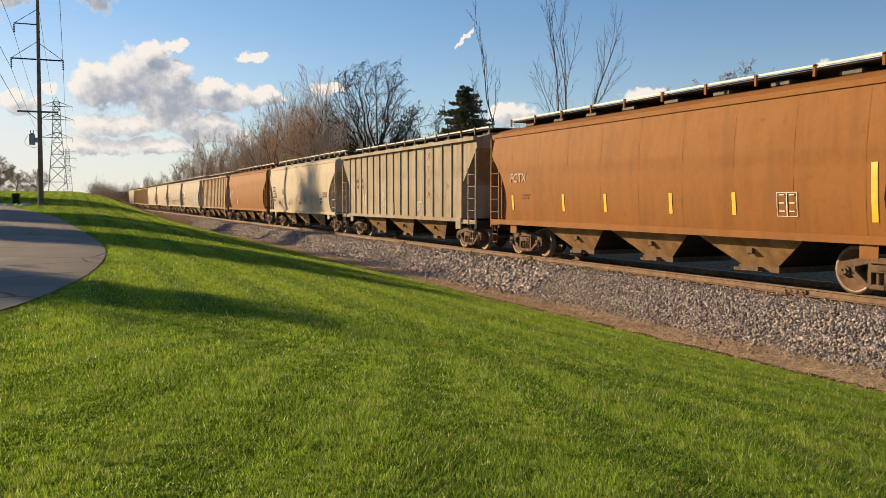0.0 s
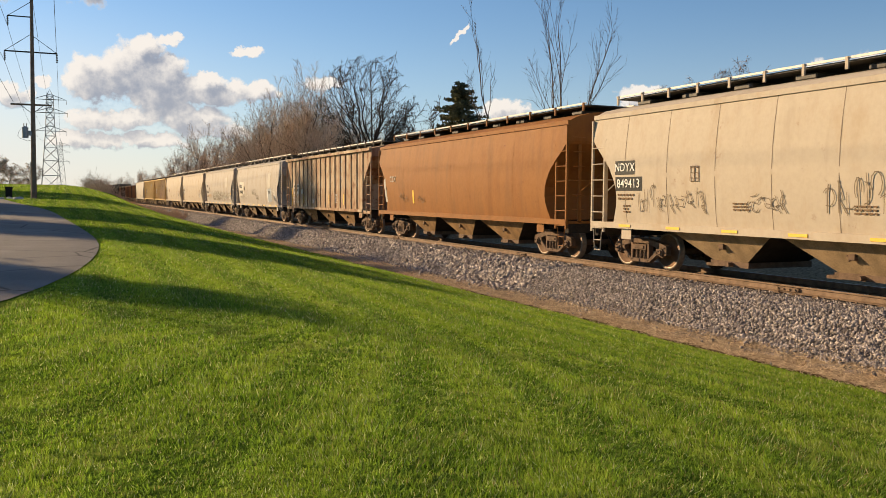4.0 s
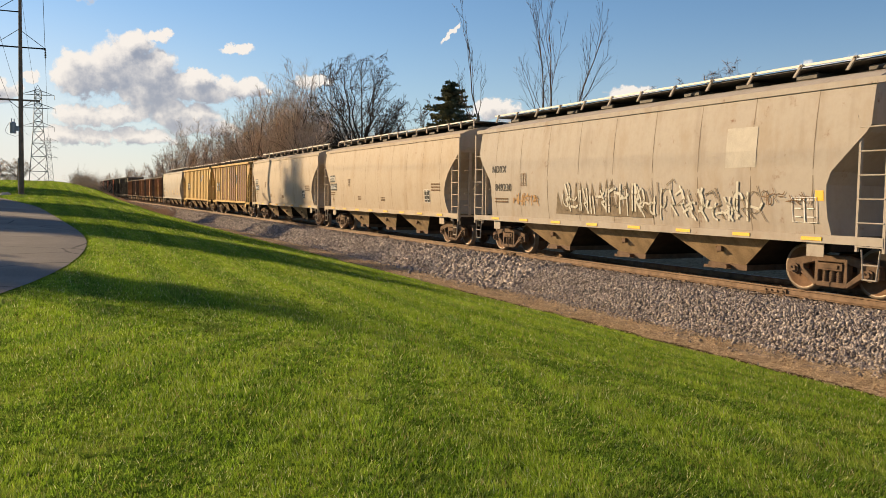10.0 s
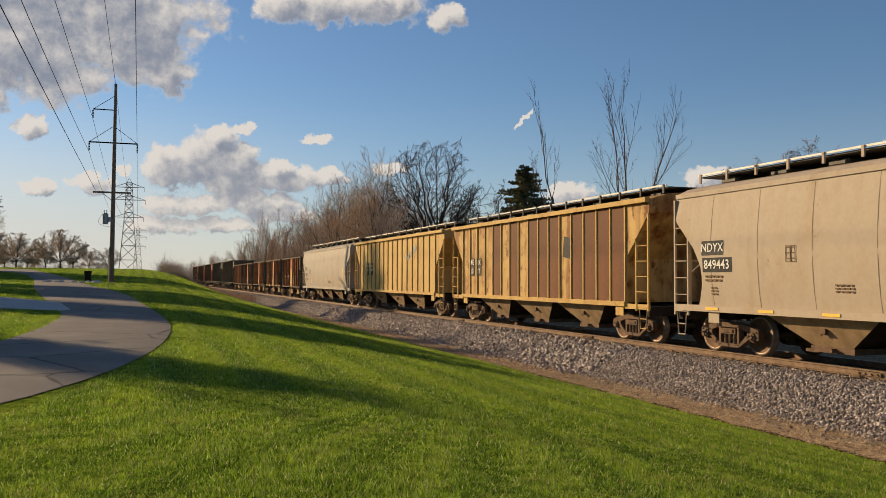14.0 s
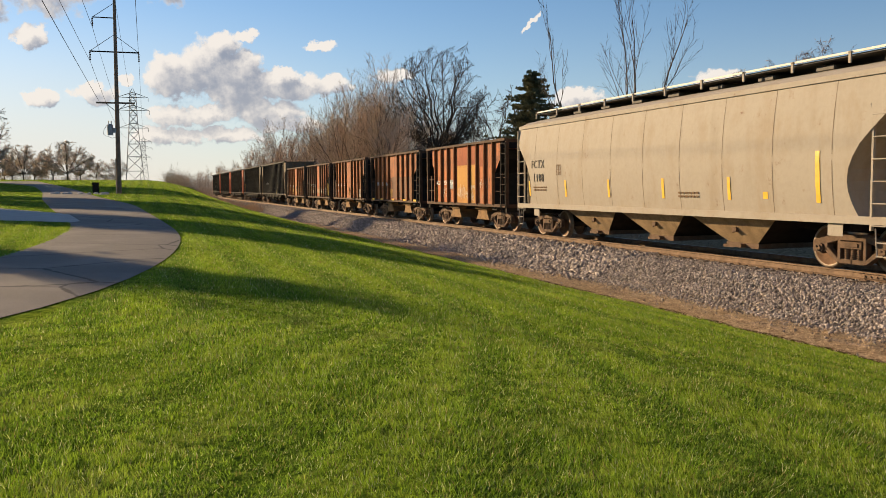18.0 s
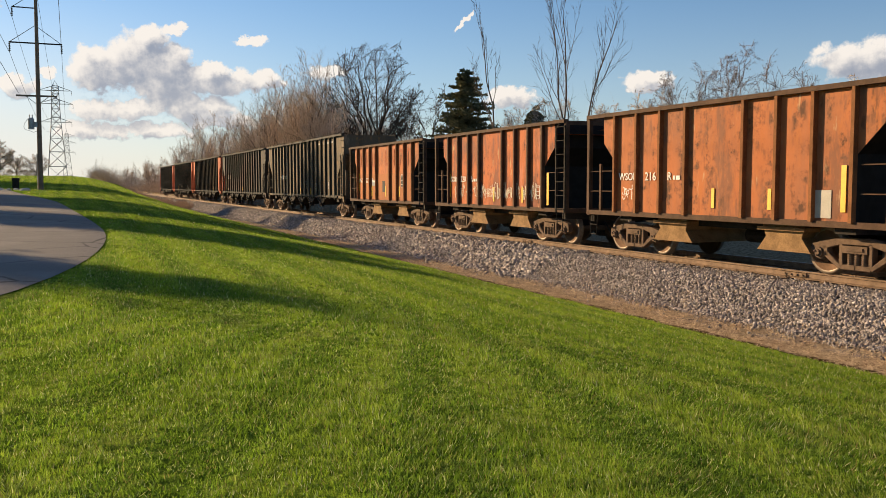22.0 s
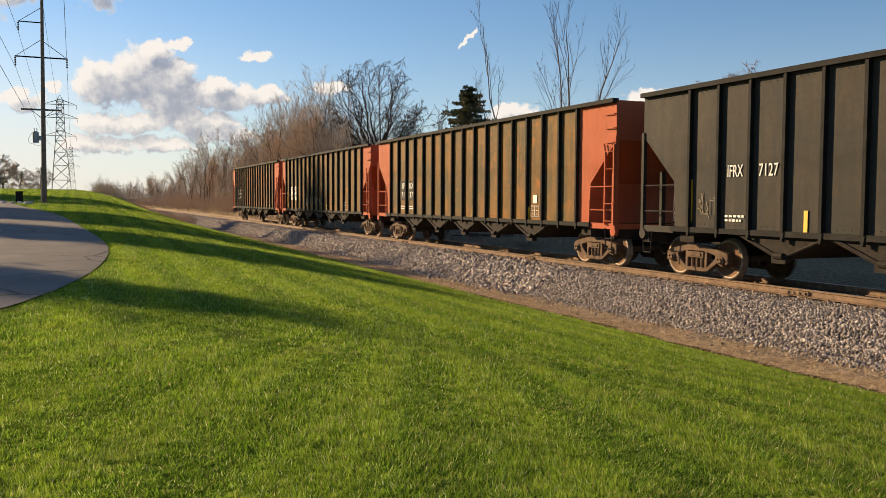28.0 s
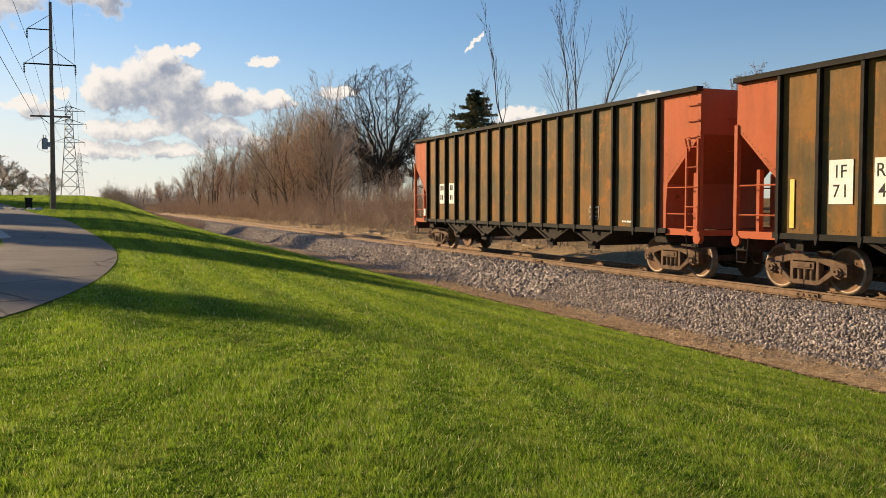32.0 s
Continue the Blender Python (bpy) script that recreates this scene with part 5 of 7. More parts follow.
    spray(4, f, -6.3, 1.6, 1.5, 0.7, 5, WHITE)
    # dusty grey hopper with patches
    plate(5, r, -5.75, 2.35, 1.75, 1.12, PATCH_CREAM, "pale cream number board")
    words(5, r, "FURX", -6.1, 2.55, 0.42, BLACKINK, 1.1)
    words(5, r, "848489", -5.85, 2.08, 0.42, BLACKINK, 1.1)
    stencil(5, r, -4.6, 2.4, 0.3, 0.3, INK_FAINT)
    spray(5, r, -4.4, 1.78, 2.4, 0.5, 6, SPRAY_SILVER)
    spray(5, r, -5.6, 1.75, 1.6, 0.4, 5, SPRAY_DARK, 0.012)
    spray(5, r, -0.7, 2.05, 1.5, 0.6, 5, SPRAY_DARK)
    stencil(5, r, 0.3, 1.7, 0.8, 0.3, SPRAY_DARK)
    plate(5, r, 4.49, 2.9, 0.85, 1.0, PATCH_LIGHT, "pale repainted patch")
    plate(5, r, 4.65, 1.85, 1.25, 0.95, PATCH_BLUE, "blue-grey repainted patch", -4)
    plate(5, r, 3.98, 1.85, 0.16, 0.95, WHITE, "white strip", -4, 0.004)
    small(5, r, 4.6, 2.1, 0.55, 3, BLACKINK, 0.04)
    spray(5, r, 5.9, 1.9, 1.6, 0.65, 5, WHITE, 0.012)
    stencil(5, r, 6.3, 1.66, 0.6, 0.42)
    words(5, lambda z: -1.585, "286K", 2.2, 1.12, 0.13, BLACKINK)
    # dusty grey hopper with large graffiti
    words(6, r, "NDYX", -6.34, 2.72, 0.32, INK_GREY, 1.1)
    words(6, r, "849230", -6.05, 2.13, 0.34, INK_GREY, 1.1)
    small(6, r, -6.2, 1.75, 0.9, 2, INK_FAINT)
    stencil(6, r, -4.71, 2.38, 0.32, 0.38, INK_FAINT)
    plate(6, r, 4.63, 2.96, 0.9, 0.85, PATCH_LIGHT, "pale repainted patch")
    tagged(lay("graffiti", spikes_mesh(4.4, 1.0, 15, 4, SPRAY_DARK), 6, r, -0.6, 1.62, "dark sprayed shards", 0.004), kind="stuff")
    spray(6, r, -0.5, 1.75, 3.9, 0.75, 7, SPRAY_SILVER, 0.055)
    spray(6, r, -0.45, 1.75, 3.9, 0.8, 6, SPRAY_DARK, 0.018)
    spray(6, r, 3.3, 1.72, 3.6, 0.8, 7, SPRAY_SILVER, 0.05)
    spray(6, r, 3.35, 1.72, 3.8, 0.85, 7, SPRAY_DARK, 0.016)
    spray(6, r, 5.9, 1.9, 1.4, 0.3, 5, INK_FAINT, 0.016)
    spray(6, r, -4.6, 1.75, 1.5, 0.4, 6, SPRAY_RUST, 0.035)
    stencil(6, r, 6.38, 1.67, 0.62, 0.5)
    plate(6, r, 6.75, 1.95, 0.2, 0.2, YELLOW, "yellow label")
    # yellow ribbed hoppers
    for c, x, z in (("MG", -5.72, 2.54), ("HX", -4.97, 2.53), ("10", -5.72, 2.16), ("17", -4.97, 2.15)):
        plate(9, f, x, z, 0.56, 0.36, BLACKINK, "black number panel")
        words(9, f, c, x, z, 0.32, WHITE)
    plate(9, f, 3.1, 2.9, 0.62, 0.7, BLACKINK, "dark square emblem", 8)
    plate(9, f, 3.95, 2.95, 0.5, 0.6, PATCH_BROWN, "worn square emblem", 8)
    for k in (4, 6, 8, 9, 10, 12, 13, 14, 15):
        plate(9, f, -6.35 + 0.846 * k, 2.62, 0.70, 2.82, PATCH_BROWN, "rusted bare panel", 0, -0.006)
    for x in (-5.58, -4.6):
        plate(10, f, x, 2.43, 0.5, 0.75, BLACKINK, "black number panel")
        small(10, f, x, 2.55, 0.36, 2, WHITE, 0.13)
    for k in range(3):
        plate(10, f, 3.0 + 0.6 * k, 2.95 + 0.22 * k, 0.5, 0.22, PATCH_BLUE, "faded blue flash", -24)
    # clean pale hopper
    words(11, r, "FCTX", -7.0, 2.62, 0.40, INK_GREY, 1.15)
    words(11, r, "1108", -6.95, 2.13, 0.40, INK_GREY, 1.15)
    small(11, r, -6.85, 1.78, 1.1, 2, INK_FAINT)
    stencil(11, r, -5.3, 2.4, 0.32, 0.36, INK_FAINT)
    for x in (-7.75, -4.85, -1.95, 1.02, 3.89):
        strip_mark(11, r, x, 1.76, 0.12, 0.55)
    strip_mark(11, r, 6.87, 2.0, 0.13, 1.1)
    small(11, r, 2.2, 1.62, 0.9, 2, INK_FAINT)
    plate(11, r, 5.2, 1.6, 0.16, 0.16, YELLOW, "yellow label")
    # short open hoppers
    for i, num in ((12, "209"), (13, "218"), (14, "216"), (15, "220"), (16, "223")):
        words(i, o, "WSOR", -3.36, 2.03, 0.28, WHITE, 0.95)
        words(i, o, num, -2.38, 2.03, 0.30, WHITE)
        words(i, o, "R", -1.62, 2.03, 0.28, WHITE)
        small(i, o, -1.34, 1.95, 0.26, 1, WHITE, 0.1)
    plate(12, o, -1.5, 1.96, 0.5, 0.42, PATCH_BLUE, "blue-grey patch", 0, -0.002)
    plate(12, o, 0.02, 1.95, 1.5, 1.7, PATCH_YELLOW, "ochre repainted patch", 0, -0.008)
    plate(12, o, 1.42, 1.95, 0.8, 1.7, PATCH_YELLOW, "ochre repainted patch", 0, -0.008)
    plate(12, o, 0.9, 3.15, 3.4, 0.9, PATCH_RED, "brick-red repainted patch", 0, -0.008)
    for x, z, w, h in ((-2.4, 1.6, 0.7, 0.5), (0.04, 1.56, 1.3, 0.6), (1.35, 1.8, 0.5, 0.3), (1.39, 1.4, 0.6, 0.4), (2.5, 1.94, 0.8, 0.45)):
        spray(12, o, x, z, w, h, max(2, int(w * 4)), SPRAY_CHALK, 0.022)
    for x in (-3.72, -1.17, 1.78):
        strip_mark(12, o, x, 1.52, 0.1, 0.6)
    for x in (-4.55, -2.54, -0.04, 2.3, 4.3):
        plate(13, o, x, 1.13, 0.5, 0.1, YELLOW, "yellow reflective strip", 0, 0.06)
    plate(13, o, -0.55, 1.5, 0.45, 0.5, PATCH_YELLOW, "pale ochre patch", 0, -0.006)
    plate(13, o, 1.55, 1.82, 4.1, 1.2, PATCH_UMBER, "umber-brown repainted lower band", 0, -0.009)
    spray(14, o, -3.35, 1.6, 0.5, 0.4, 2, WHITE)
    for x in (-0.03, 1.73):
        strip_mark(14, o, x, 1.52, 0.1, 0.45)
    strip_mark(14, o, 3.64, 1.75, 0.12, 0.9)
    plate(14, o, 3.1, 1.45, 0.5, 0.55, PATCH_LIGHT, "pale scuffed patch", 0, -0.006)
    for x, w in ((-2.9, 0.6), (-2.17, 0.8), (-1.1, 0.8), (-0.14, 1.3), (0.9, 0.8), (1.6, 0.9), (2.72, 1.0)):
        spray(15, o, x, 1.58, w, 0.55, max(4, int(w * 6)), SPRAY_CHALK, 0.022)
    strip_mark(15, o, -3.6, 1.8, 0.1, 0.9)
    for x in (0.17, 2.26):
        strip_mark(15, o, x, 1.5, 0.1, 0.5)
    strip_mark(15, o, 3.9, 1.7, 0.12, 1.0)
    stencil(15, o, 3.4, 1.6, 0.5, 0.4)
    for x, w in ((-3.3, 0.5), (-2.4, 0.5), (-1.57, 0.5), (0.45, 0.5), (1.43, 0.16), (2.35, 0.55), (3.33, 0.5)):   # ghost of old block lettering
        plate(16, o, x - w / 2 + 0.07, 3.07, 0.13, 0.72, GHOST, "faded block lettering", 0, -0.003)
        if w > 0.2:
            plate(16, o, x + 0.07, 2.77 if x < 1 else 3.35, w - 0.13, 0.12, GHOST, "faded block lettering", 0, -0.003)
        if w > 0.2 and x != 0.45:
            plate(16, o, x + w / 2 - 0.06, 3.07, 0.12, 0.5, GHOST, "faded block lettering", 0, -0.003)
    plate(16, o, 0.2, 1.75, 7.0, 1.2, PATCH_FADED, "faded brown lower band", 0, -0.0095)
    plate(16, o, -1.48, 1.92, 0.4, 0.3, PATCH_BLUE, "blue-grey patch", 0, -0.002)
    strip_mark(16, o, -3.75, 1.95, 0.1, 0.9)
    for x in (-1.7, 0.28, 2.11):
        strip_mark(16, o, x, 1.53, 0.1, 0.5)
    strip_mark(16, o, 3.75, 1.9, 0.13, 0.9)
    plate(16, o, 2.6, 2.0, 0.5, 0.5, BLACKINK, "dark data panel", 0, 0.0)
    stencil(16, o, 2.6, 2.0, 0.56, 0.56)
    plate(16, o, 0.0, 1.75, 0.36, 0.5, BLACKINK, "dark data panel", 0, 0.0)
    # tall black-brown hopper
    for t, x in (("WARNING", 4.78), ("DO NOT", 5.68), ("SHAKE", 6.6), ("EMPTY CAR", 7.5)):
        words(17, f, t, x, 4.2, 0.15, WHITE)
    small(17, f, -5.2, 2.2, 0.8, 1, WHITE, 0.26)
    small(17, f, -4.3, 2.2, 0.7, 1, WHITE, 0.26)
    for x, z in ((-3.44, 2.33), (1.33, 1.73), (6.65, 1.79)):
        spray(17, f, x, z, 0.3, 0.5, 2, WHITE, 0.014)
    stencil(17, f, 3.78, 1.72, 0.5, 0.44)
    for x in (-3.27, 0.02, 2.5, 4.81):
        strip_mark(17, f, x, 1.42, 0.1, 0.4)
    strip_mark(17, f, 7.75, 1.86, 0.13, 1.1)
    # long dark hoppers
    words(18, f, "IFRX", -6.51, 2.52, 0.38, WHITE, 1.05, 0.62)
    words(18, f, "7127", -5.5, 2.52, 0.38, WHITE, 1.05, 0.72)
    small(18, f, -6.5, 1.5, 0.6, 2, WHITE)
    strip_mark(18, f, -8.0, 1.87, 0.12, 1.0)
    spray(18, f, -7.4, 1.7, 0.7, 0.5, 3, SPRAY_DARK)
    for x in (-4.44, 0.2, 4.8):
        strip_mark(18, f, x, 1.45, 0.1, 0.45)
    for t, x, z in (("IF", -6.5, 2.47), ("RX", -5.52, 2.46), ("71", -6.52, 2.07), ("37", -5.52, 2.07)):
        words(19, f, t, x, z, 0.36, WHITE, 1.3)
    for x in (-6.52, -5.5):
        small(19, f, x, 1.55, 0.5, 2, WHITE)
        plate(19, f, x, 2.27, 0.72, 0.86, DARK, "dark number panel", 0, -0.003)
    for x, h in ((-8.25, 1.0), (-4.14, 0.45), (0.8, 0.45), (5.1, 0.45)):
        strip_mark(19, f, x, 1.43 if h < 1 else 1.83, 0.1, h)
    stencil(19, f, 5.5, 1.52, 0.5, 0.34)
    plate(19, f, 5.5, 1.9, 0.26, 0.26, WHITE, "white label")
    for t, b, x in (("IF", "71", -6.86), ("RX", "44", -5.80)):
        plate(20, f, x, 2.27, 0.58, 0.86, WHITE, "white number panel")
        words(20, f, t, x, 2.46, 0.36, BLACKINK, 1.2)
        words(20, f, b, x, 2.08, 0.36, BLACKINK, 1.2)
    for x in (-2.77, -1.7, -0.69, 0.28):
        spray(20, f, x, 1.72, 0.75, 0.8, 7, SPRAY_FAINT, 0.011)
    for x in (-5.19, 1.67, 4.03):
        strip_mark(20, f, x, 1.42, 0.1, 0.45)
    strip_mark(20, f, -8.1, 1.85, 0.12, 1.0)
    stencil(20, f, 5.4, 1.52, 0.52, 0.4)
    for x in (-6.44, -5.45):
        plate(21, f, x, 2.27, 0.5, 0.8, WHITE, "white number panel")
        small(21, f, x, 2.4, 0.34, 2, BLACKINK, 0.2)
    stencil(21, f, 4.93, 1.6, 0.5, 0.38)
    small(21, f, 6.6, 1.35, 0.5, 1, WHITE)
    plate(21, f, -8.4, 1.5, 0.2, 0.3, WHITE, "white label")


mark_cars()


# ---- sky backdrop, plants and fixtures ----
def cloud_material():
    """Broken cumulus lit from the upper left: billowing clumps with bright rims and grey bellies. The sheet's own grid is in degrees left and up."""
    n = Nodes("cumulus_cloud", 1.0)
    t = n.t
    uv = t.nodes.new("ShaderNodeUVMap").outputs[0]
    clumps = ((19.0, 8.0, 2.3, 1.5), (20.9, 6.9, 2.3, 1.5), (17.7, 7.5, 2.0, 1.4), (16.9, 9.5, 0.7, 0.45), (18.3, 9.0, 1.3, 0.8), (17.3, 6.5, 3.3, 1.2), (13.8, 6.5, 2.5, 0.9), (11.4, 6.7, 1.3, 0.65), (14.9, 7.1, 1.5, 0.6),
              (20.6, 4.6, 2.6, 0.75), (16.2, 4.8, 2.8, 0.95), (22.0, 3.3, 1.9, 0.6), (14.3, 4.0, 2.6, 0.5), (18.6, 3.4, 3.0, 0.55), (12.2, 9.0, 1.1, 0.32), (7.6, 7.2, 1.2, 0.5),
              (-1.4, 10.4, 0.6, 0.22, -1.15), (-4.4, 5.6, 1.8, 0.7), (-13.0, 6.5, 1.7, 0.7), (-26.0, 7.2, 3.4, 1.2),
              (29.5, 13.4, 5.6, 3.0), (23.8, 14.6, 3.8, 2.6), (34.0, 13.6, 3.8, 2.8), (27.0, 16.8, 9.0, 3.2), (21.6, 12.4, 1.5, 1.3), (33.5, 10.4, 3.4, 1.0), (35.5, 9.2, 3.2, 1.0), (29.3, 9.0, 1.0, 0.8), (35.4, 6.8, 0.7, 0.45),
              (28.9, 5.4, 1.0, 0.5), (26.0, 5.7, 1.3, 0.75), (24.2, 6.7, 0.6, 0.45), (13.0, 17.4, 3.6, 1.2), (8.5, 17.6, 3.6, 1.1), (3.6, 16.8, 1.3, 0.9))

    def density(shift):
        """Cover by the clumps plus billows, at a place moved by that many degrees."""
        m = t.nodes.new("ShaderNodeMapping")
        n.put(uv, m.inputs["Vector"])
        m.inputs["Location"].default_value = (*shift, 0)
        co = m.outputs[0]
        sep = t.nodes.new("ShaderNodeSeparateXYZ")
        n.put(co, sep.inputs[0])
        curl = n.math("MULTIPLY", n.math("SUBTRACT", n.noise(0.9, 6, 0.6, co=co), 0.5), 1.9)
        roll = n.math("MULTIPLY", n.math("SUBTRACT", n.noise(1.1, 6, 0.6, co=co, shift=(9.1, 4.3, 2.0)), 0.5), 1.3)
        az, el = n.math("ADD", sep.outputs[0], curl), n.math("ADD", sep.outputs[1], roll)
        cover = None
        for a, e, ra, re, *slope in clumps:
            x = n.math("MULTIPLY_ADD", az, 0.80 / ra, -0.80 * a / ra)
            y = n.math("MULTIPLY_ADD", el, 0.80 / re, -0.80 * e / re)
            if slope:
                y = n.math("SUBTRACT", y, n.math("MULTIPLY", x, slope[0] * ra / re))
            v = n.math("SUBTRACT", n.math("SUBTRACT", 1.0, n.math("MULTIPLY", x, x)), n.math("MULTIPLY", y, y))
            cover = v if cover is None else n.math("SMOOTH_MAX", cover, v, 0.25)
        lump = t.nodes.new("ShaderNodeTexVoronoi")
        lump.feature = "SMOOTH_F1"
        n.put(co, lump.inputs["Vector"])
        lump.inputs["Scale"].default_value, lump.inputs["Detail"].default_value, lump.inputs["Roughness"].default_value = 0.75, 4.0, 0.55
        billow = n.math("SUBTRACT", 0.62, lump.outputs["Distance"])
        puff = n.math("ADD", n.math("MULTIPLY", billow, 0.75), n.math("MULTIPLY", n.math("SUBTRACT", n.noise(0.8, 9, 0.62, co=co), 0.5), 1.25))
        return n.math("MINIMUM", n.math("ADD", n.math("MULTIPLY", n.math("MAXIMUM", cover, -1.2), 1.15), puff), 1.6)

    sep = t.nodes.new("ShaderNodeSeparateXYZ")
    n.put(uv, sep.inputs[0])
    az, el = sep.outputs[0], sep.outputs[1]
    here, sunward = density((0, 0)), density((0.5, 0.7))
    alpha = n.ramp(here, -0.05, 0.5)
    thick = n.math("MULTIPLY", n.ramp(here, 0.4, 1.55), 0.75)
    light = n.math("SUBTRACT", n.math("SUBTRACT", here, sunward), thick)
    col = n.mix(n.ramp(light, -0.62, 0.62), (0.33, 0.37, 0.46), (1.0, 0.94, 0.87))
    haze = n.math("MULTIPLY", n.math("SUBTRACT", 1.0, n.ramp(el, 0.0, 13.0)), 0.9)
    west = n.ramp(az, 2.0, 30.0)
    veil = n.math("MULTIPLY", haze, n.math("ADD", 0.28, n.math("MULTIPLY", west, 0.70)))
    col = n.mix(n.math("MULTIPLY", n.ramp(n.math("SUBTRACT", 9.0, el), 0.0, 9.0), 0.35), col, (0.90, 0.84, 0.77))
    col = n.mix(alpha, (0.86, 0.84, 0.81), col)
    alpha = n.math("MAXIMUM", n.math("MULTIPLY", alpha, 0.96), veil)
    em = t.nodes.new("ShaderNodeEmission")
    n.put(col, em.inputs["Color"])
    em.inputs["Strength"].default_value = CLOUD_GLOW
    tr = t.nodes.new("ShaderNodeBsdfTransparent")
    mx = t.nodes.new("ShaderNodeMixShader")
    n.put(alpha, mx.inputs[0])
    n.put(tr.outputs[0], mx.inputs[1])
    n.put(em.outputs[0], mx.inputs[2])
    n.put(mx.outputs[0], t.nodes["Material Output"].inputs["Surface"])
    return n.mat


CLOUD_GLOW = 0.95


def build_sky():
    """A far curved sheet behind everything that carries the clouds."""
    azs, els = np.linspace(46, -40, 60), np.linspace(-1, 30, 24)
    r = 3600.0
    verts = [(-r * math.sin(radians(a)), r * math.cos(radians(a)), r * math.tan(radians(e))) for e in els for a in azs]
    w = len(azs)
    faces = [(j * w + i, j * w + i + 1, (j + 1) * w + i + 1, (j + 1) * w + i) for j in range(len(els) - 1) for i in range(w - 1)]
    me = raw("backdrop", verts, faces, cloud_material())
    lay = me.uv_layers.new(name="degrees")
    lut = [(a, e) for e in els for a in azs]
    idx = np.zeros(len(me.loops), np.int32)
    me.loops.foreach_get("vertex_index", idx)
    lay.data.foreach_set("uv", np.array(lut, np.float32)[idx].ravel())
    thing("backdrop", "broken white and grey cumulus clouds over a blue evening sky", "sky", kind="structure", me=me)


OAK_TWIG = plain("dark_oak_twigs", (0.075, 0.058, 0.045), 0.9, 0, 0.3, 2, 0)
BARK = plain("grey_brown_bark", (0.13, 0.10, 0.075), 0.9, 0, 0.35, 4, 0.5)
TWIG = plain("brown_twigs", (0.50, 0.395, 0.30), 0.9, 0, 0.35, 2, 0)
RED_TWIG = plain("reddish_brown_twigs", (0.52, 0.385, 0.28), 0.9, 0, 0.35, 2, 0)
FINE_TWIG = plain("fine_grey_brown_twigs", (0.22, 0.165, 0.13), 0.9, 0, 0.3, 2, 0)
PALE_TWIG = plain("pale_dry_stems", (0.40, 0.31, 0.22), 0.9, 0, 0.3, 2, 0)


def pipe(name, pts, r, mat, n=5):
    """A bent bar or cable through the points, in one piece."""
    p = np.asarray(pts, float)
    d = np.gradient(p, axis=0)
    d /= np.linalg.norm(d, axis=1)[:, None]
    a = np.cross(d, np.array((0.31, 0.93, 0.2)))
    a /= np.linalg.norm(a, axis=1)[:, None]
    b = np.cross(d, a)
    ang = 2 * np.pi * np.arange(n) / n
    verts = p[:, None] + r * (np.cos(ang)[None, :, None] * a[:, None] + np.sin(ang)[None, :, None] * b[:, None])
    k = np.arange(n)
    quad = np.stack([k, (k + 1) % n, n + (k + 1) % n, n + k], 1)[None] + n * np.arange(len(p) - 1)[:, None, None]
    return raw(name, verts.reshape(-1, 3), quad.reshape(-1, 4), mat)


def tubes(name, segs, mat, n=4, fine=(), sliver=False):
    """Tapered limbs joined in one mesh. segs: rows of start, end, start radius, end radius; the fine ones run to a point."""
    s = np.asarray(segs, float)
    a, b, ra, rb = s[:, 0:3], s[:, 3:6], s[:, 6], s[:, 7]
    d = b - a
    d /= np.linalg.norm(d, axis=1)[:, None] + 1e-9
    ref = np.where(np.abs(d[:, 2:3]) > 0.9, np.array([[1.0, 0, 0]]), np.array([[0, 0, 1.0]]))
    p = np.cross(d, ref)
    p /= np.linalg.norm(p, axis=1)[:, None] + 1e-9
    q = np.cross(d, p)
    ang = 2 * np.pi * np.arange(n) / n
    ring = np.cos(ang)[None, :, None] * p[:, None, :] + np.sin(ang)[None, :, None] * q[:, None, :]
    verts = np.concatenate([a[:, None] + ring * ra[:, None, None], b[:, None] + ring * rb[:, None, None]], 1).reshape(-1, 3)
    base = 2 * n * np.arange(len(s))[:, None, None]
    k = np.arange(n)
    if len(fine):
        f = np.asarray(fine, float)
        d = f[:, 3:6] - f[:, 0:3]
        d /= np.linalg.norm(d, axis=1)[:, None] + 1e-9
        p = np.cross(d, np.array([[0.3, 0.2, 0.9]]))
        p /= np.linalg.norm(p, axis=1)[:, None] + 1e-9
        q = np.cross(d, p)
        if sliver:
            more = np.stack([f[:, 0:3] - p * f[:, 6:7], f[:, 0:3] + p * f[:, 6:7], f[:, 3:6]], 1).reshape(-1, 3)
            tri = np.arange(3)[None] + 3 * np.arange(len(f))[:, None] + len(verts)
            both = np.concatenate([np.stack([k, (k + 1) % n, n + (k + 1) % n], 1), np.stack([k, n + (k + 1) % n, n + k], 1)])[None] + base
            return raw(name, np.concatenate([verts, more]), np.concatenate([both.reshape(-1, 3), tri]), mat)
        foot = f[:, None, 0:3] + (np.cos(ang)[None, :, None] * p[:, None, :] + np.sin(ang)[None, :, None] * q[:, None, :]) * f[:, 6][:, None, None]
        more = np.concatenate([foot, f[:, None, 3:6]], 1).reshape(-1, 3)
        tri = np.stack([k, (k + 1) % n, 0 * k + n], 1)[None] + (n + 1) * np.arange(len(f))[:, None, None] + len(verts)
        both = np.concatenate([np.stack([k, (k + 1) % n, n + (k + 1) % n], 1), np.stack([k, n + (k + 1) % n, n + k], 1)])[None] + base
        return raw(name, np.concatenate([verts, more]), np.concatenate([both.reshape(-1, 3), tri.reshape(-1, 3)]), mat)
    quad = np.stack([k, (k + 1) % n, n + (k + 1) % n, n + k], 1)[None]
    return raw(name, verts, (quad + base).reshape(-1, 4), mat)


